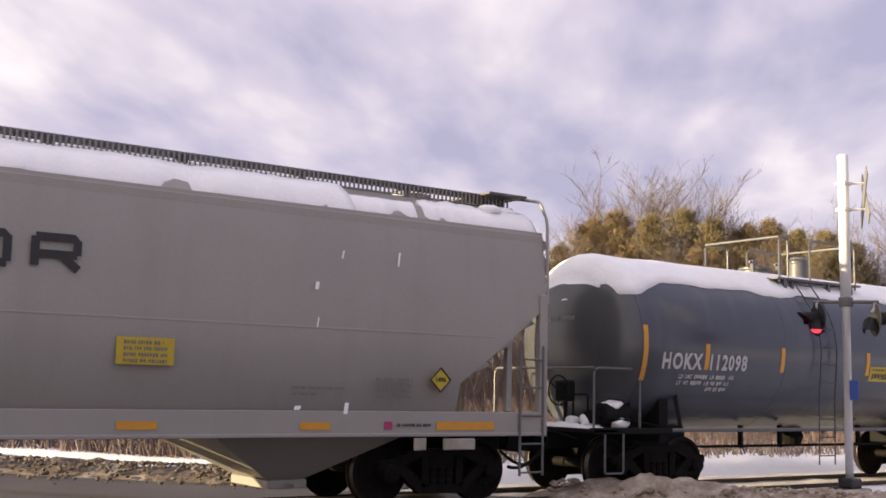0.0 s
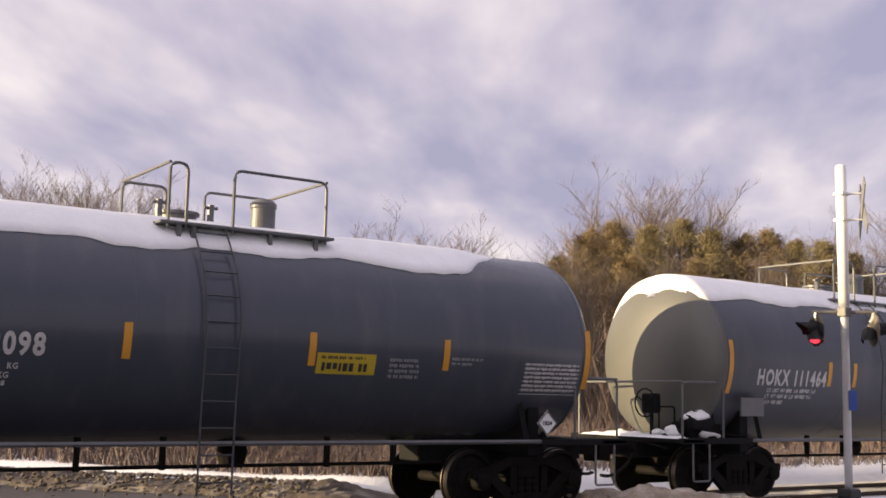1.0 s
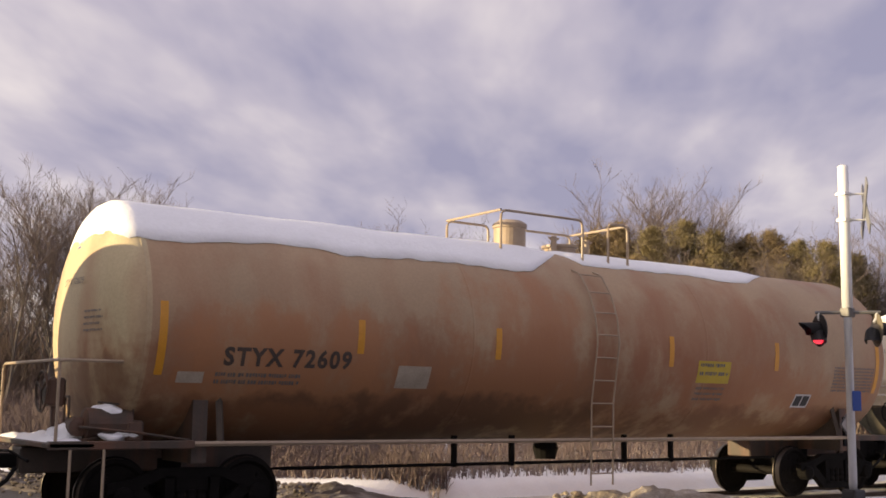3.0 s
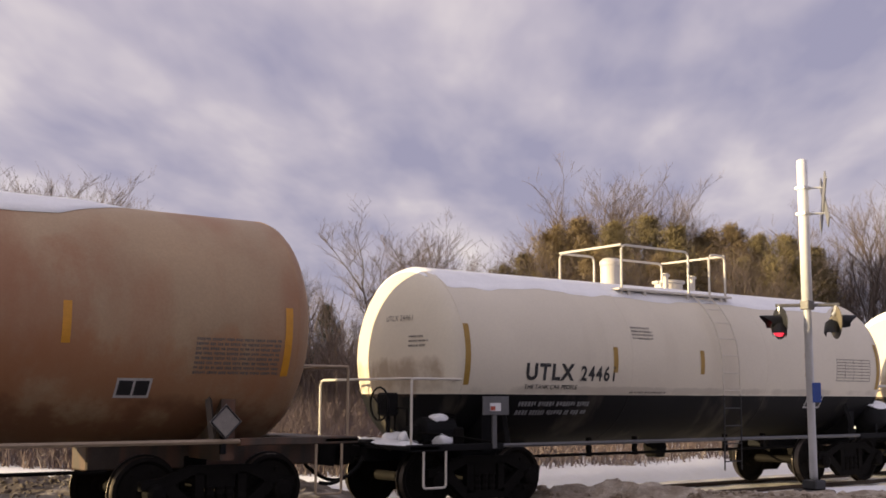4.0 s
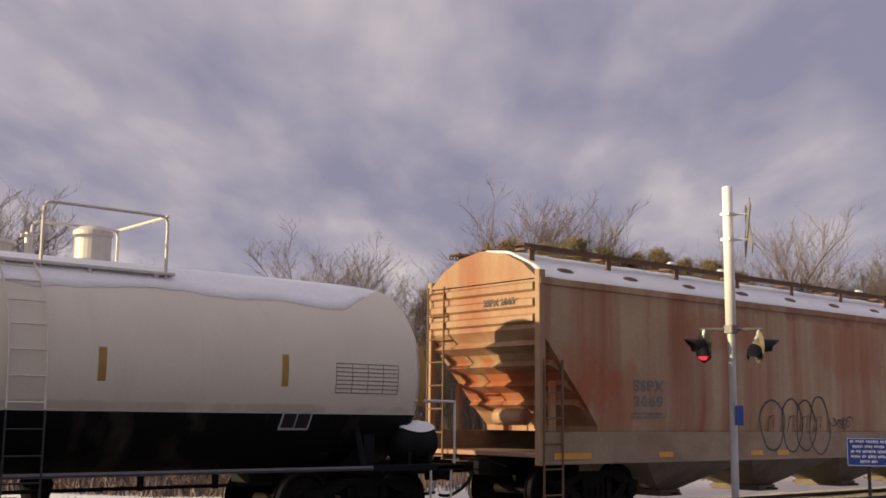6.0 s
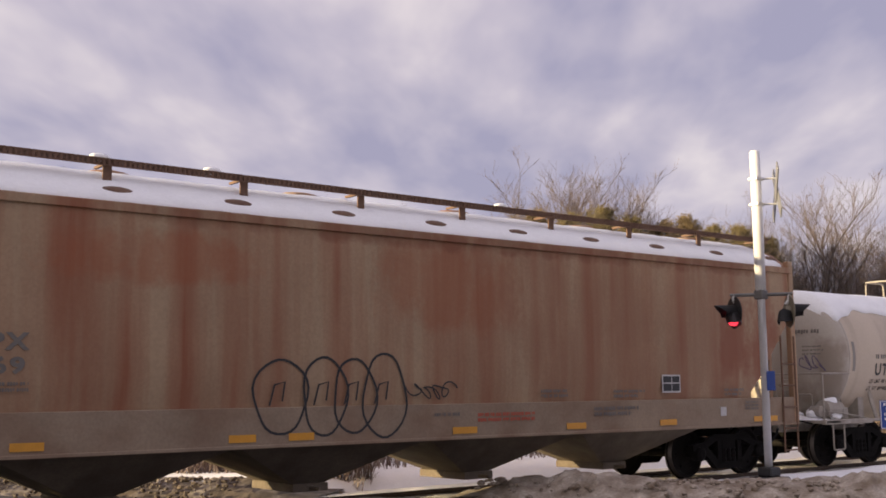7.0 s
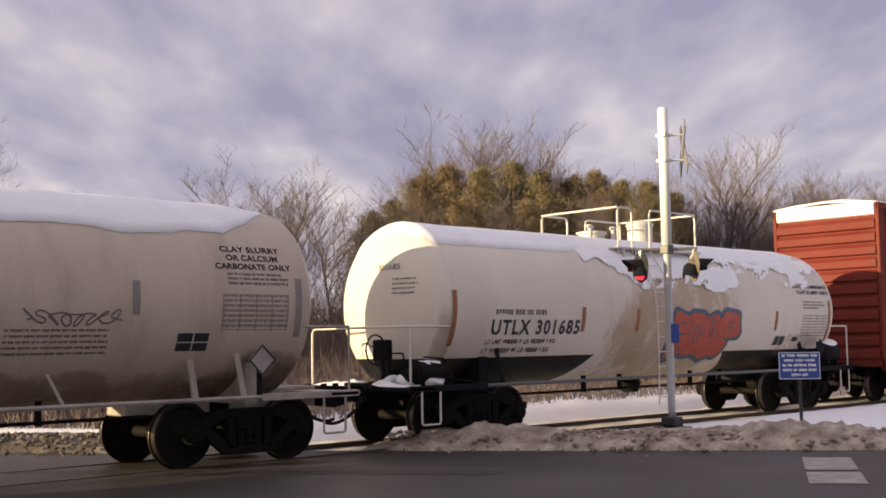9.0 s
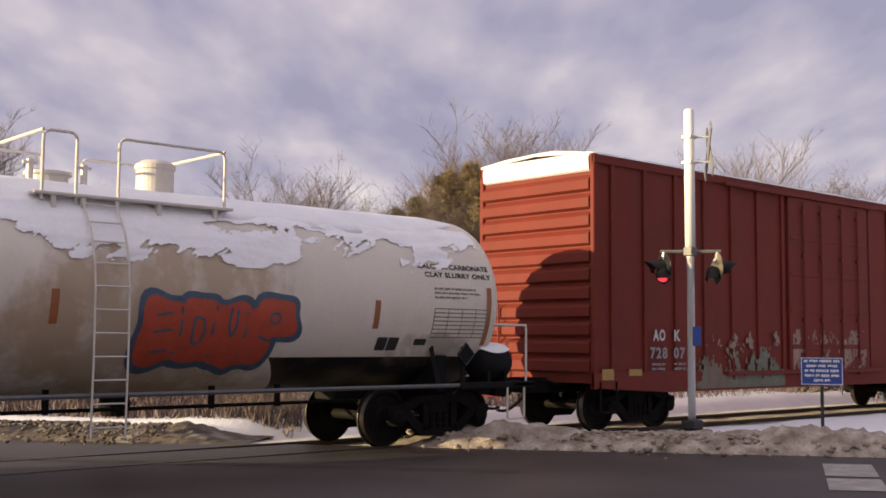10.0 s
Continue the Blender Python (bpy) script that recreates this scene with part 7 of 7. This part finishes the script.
def build_trees():
    rng = random.Random(77)
    bare = [(bare_tree_meshes(s, 10.0, sp, 4, ln), 10.0) for s, sp, ln in ((1, 0.85, 0.0), (2, 1.0, 0.05), (3, 0.7, -0.03), (4, 0.8, 0.03))]
    heights = []
    for meshes, _ in bare:
        heights.append(max(v.co.z for me in meshes for v in me.vertices))
    pines = [conifer_meshes(s, 8.0, w, M[m], n) for s, w, n, m in ((11, 2.4, 34000, "pine"), (12, 2.8, 36000, "pine_brown"), (13, 2.1, 32000, "pine"), (14, 1.8, 30000, "pine"), (15, 2.3, 32000, "pine_brown"))]
    dark = [conifer_meshes(s, 8.0, w, M["spruce_shaded"], 24000) for s, w in ((21, 1.9), (22, 2.3))]
    # the belt of pines
    for i, (az, el, d) in enumerate(((39.4, 6.6, 46), (40.6, 7.2, 49), (42.0, 8.5, 47), (43.4, 8.9, 50), (45.0, 8.7, 46), (46.6, 9.0, 49), (48.2, 8.5, 46), (49.6, 8.2, 50), (50.9, 8.4, 47), (52.1, 7.9, 49), (53.3, 7.8, 46), (54.8, 7.2, 50), (44.1, 7.2, 42), (47.4, 7.0, 42), (51.4, 6.8, 43), (41.2, 6.2, 43))):
        plant("pine_tree", pines[i * 3 % 5], az, d, el, 8.0, "olive-green pine tree lit from the side by low sun", "pine tree", "pines behind the track", i * 1.3)
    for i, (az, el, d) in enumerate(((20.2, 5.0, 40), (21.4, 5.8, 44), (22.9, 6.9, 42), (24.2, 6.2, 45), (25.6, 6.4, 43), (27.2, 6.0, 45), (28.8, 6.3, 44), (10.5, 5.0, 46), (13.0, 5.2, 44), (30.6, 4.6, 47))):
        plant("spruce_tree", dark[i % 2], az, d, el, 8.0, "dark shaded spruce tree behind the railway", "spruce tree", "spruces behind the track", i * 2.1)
    left_grove = [(12.8, 10.0, 36, 0), (13.6, 10.5, 35, 3), (14.3, 10.7, 38, 2), (15.2, 10.7, 35, 1), (15.9, 10.8, 36, 0), (16.9, 10.5, 38, 2), (17.6, 10.4, 36, 1), (18.4, 9.9, 37, 3), (24.9, 7.2, 34, 1), (26.6, 7.2, 32, 0), (28.0, 6.4, 36, 3)]
    middle_grove = [(33.4, 9.4, 44, 1), (34.9, 9.5, 45, 0), (36.2, 8.6, 46, 2), (37.8, 8.2, 43, 1), (31.5, 6.0, 40, 3), (43.0, 9.4, 58, 2), (44.2, 11.6, 56, 0), (45.6, 10.6, 58, 2), (48.6, 9.8, 57, 2), (49.6, 10.1, 58, 0), (40.2, 7.6, 41, 1), (42.8, 8.2, 40, 3), (46.2, 8.6, 41, 1), (50.4, 8.0, 41, 3), (43.9, 11.2, 55, 1), (45.0, 11.0, 57, 3)]
    right_grove = [(53.0, 7.9, 42, 1), (52.6, 8.4, 58, 3), (54.6, 8.4, 55, 2), (55.7, 9.2, 54, 0), (56.6, 9.8, 53, 2), (57.8, 8.6, 55, 0), (59.0, 7.8, 52, 2), (60.2, 7.6, 54, 0), (61.2, 8.1, 53, 0), (62.4, 7.8, 52, 2), (63.4, 8.2, 54, 1), (64.6, 7.6, 53, 0), (66.0, 7.8, 55, 2), (67.5, 7.6, 56, 2)]
    for i, (az, el, d, k) in enumerate(left_grove + middle_grove + right_grove):
        plant("bare_tree", bare[k][0], az, d, el, heights[k], "leafless winter tree with fine grey-brown twigs", "tree", "bare trees behind the track", i * 1.9)
    for i in range(62):
        az = rng.uniform(51, 70)
        plant("bare_tree", bare[i % 4][0], az, rng.uniform(52, 70), rng.uniform(5.0, 7.6), heights[i % 4], "leafless winter tree with fine grey-brown twigs", "tree", "bare trees behind the track", i * 2.3)


def build_brush():
    """Scrub along the far side of the track, and the tangle under the trees."""
    rng = random.Random(31)
    for name, mat, count, ylo, yhi, hlo, hhi, label in (("brush", M["brush"], 27000, 18.4, 36, 0.5, 1.7, "frosty red-brown scrub beyond the track"), ("dry_stalks", M["brush_pale"], 12000, 17.9, 26, 0.3, 0.9, "pale dry stalks standing in the snow"),
                                                         ("thicket", M["far_woods"], 17000, 36, 58, 1.8, 5.2, "dense bare thicket under the trees")):
        verts, faces = [], []
        for i in range(count):
            az = rng.uniform(6, 70) if i % 4 else rng.uniform(8, 33)
            y = rng.uniform(ylo, yhi) if az > 35 or name == "thicket" else ylo - 1.1 + (yhi - ylo + 1.1) * rng.random() ** 1.7
            d = y / max(0.45, math.cos(radians(az))) if name != "thicket" else y
            x, yy = bearing(az, d)
            if (Vector((x, yy)) - EDGE).dot(ACROSS) < 1.6:
                continue
            z = ground_z(x, yy)
            h = rng.uniform(hlo, hhi) * (0.7 + 0.5 * noise.noise((x * 0.3, yy * 0.3, 5))) * (1.0 + 0.25 * ease(33, 27, az) if name == "thicket" else 0.62 + 0.75 * ease(19, 32, yy))
            w = rng.uniform(0.008, 0.022) * (1.6 if name == "thicket" else 1.0)
            p = Vector((x, yy, z - 0.05))
            lean = Vector((rng.gauss(0, 0.28), rng.gauss(0, 0.28), 1.0))
            mid = p + lean * h * 0.55
            tip = mid + (lean + Vector((rng.gauss(0, 0.4), rng.gauss(0, 0.4), 0))) * h * 0.45
            a = rng.uniform(0, 3.14)
            wv = Vector((math.cos(a), math.sin(a), 0)) * w
            wu = Vector((-math.sin(a), math.cos(a), 0)) * w
            i0 = len(verts)
            verts += [tuple(p + wv), tuple(p - wv), tuple(p + wu), tuple(mid + wv * 0.7), tuple(mid - wv * 0.7), tuple(mid + wu * 0.7), tuple(tip)]
            faces += [(i0, i0 + 1, i0 + 4, i0 + 3), (i0 + 1, i0 + 2, i0 + 5, i0 + 4), (i0 + 2, i0, i0 + 3, i0 + 5), (i0 + 3, i0 + 4, i0 + 6), (i0 + 4, i0 + 5, i0 + 6), (i0 + 5, i0 + 3, i0 + 6)]
            for b in range(3):          # side twigs
                s = p.lerp(tip, rng.uniform(0.35, 0.85))
                e = s + Vector((rng.gauss(0, 0.5), rng.gauss(0, 0.5), rng.uniform(0.2, 0.9))) * h * 0.3
                i0 = len(verts)
                verts += [tuple(s + wv * 0.6), tuple(s - wv * 0.6), tuple(s + wu * 0.6), tuple(e)]
                faces += [(i0, i0 + 1, i0 + 3), (i0 + 1, i0 + 2, i0 + 3), (i0 + 2, i0, i0 + 3)]
        me = bpy.data.meshes.new(name)
        me.from_pydata(verts, [], faces)
        me.materials.append(mat)
        tagged(new(name, me), label, "brush", kind="stuff")


build_trees()
build_brush()


# ---- what moves ----
def motions():
    for car, u in CARS:
        walk(car, [(k * 0.5, pose(u + run(k * 0.5), TRACK_Y, 0)) for k in range(21)])
    first = run(0)
    turns = [(k / FPS, math.degrees((run(k / FPS) - first) / WHEEL_R)) for k in range(10 * FPS + 1)]
    for wheelset, x in WHEELS:
        walk(wheelset, [(t, pose(x, 0, WHEEL_R, 0, a, 0)) for t, a in turns])


motions()
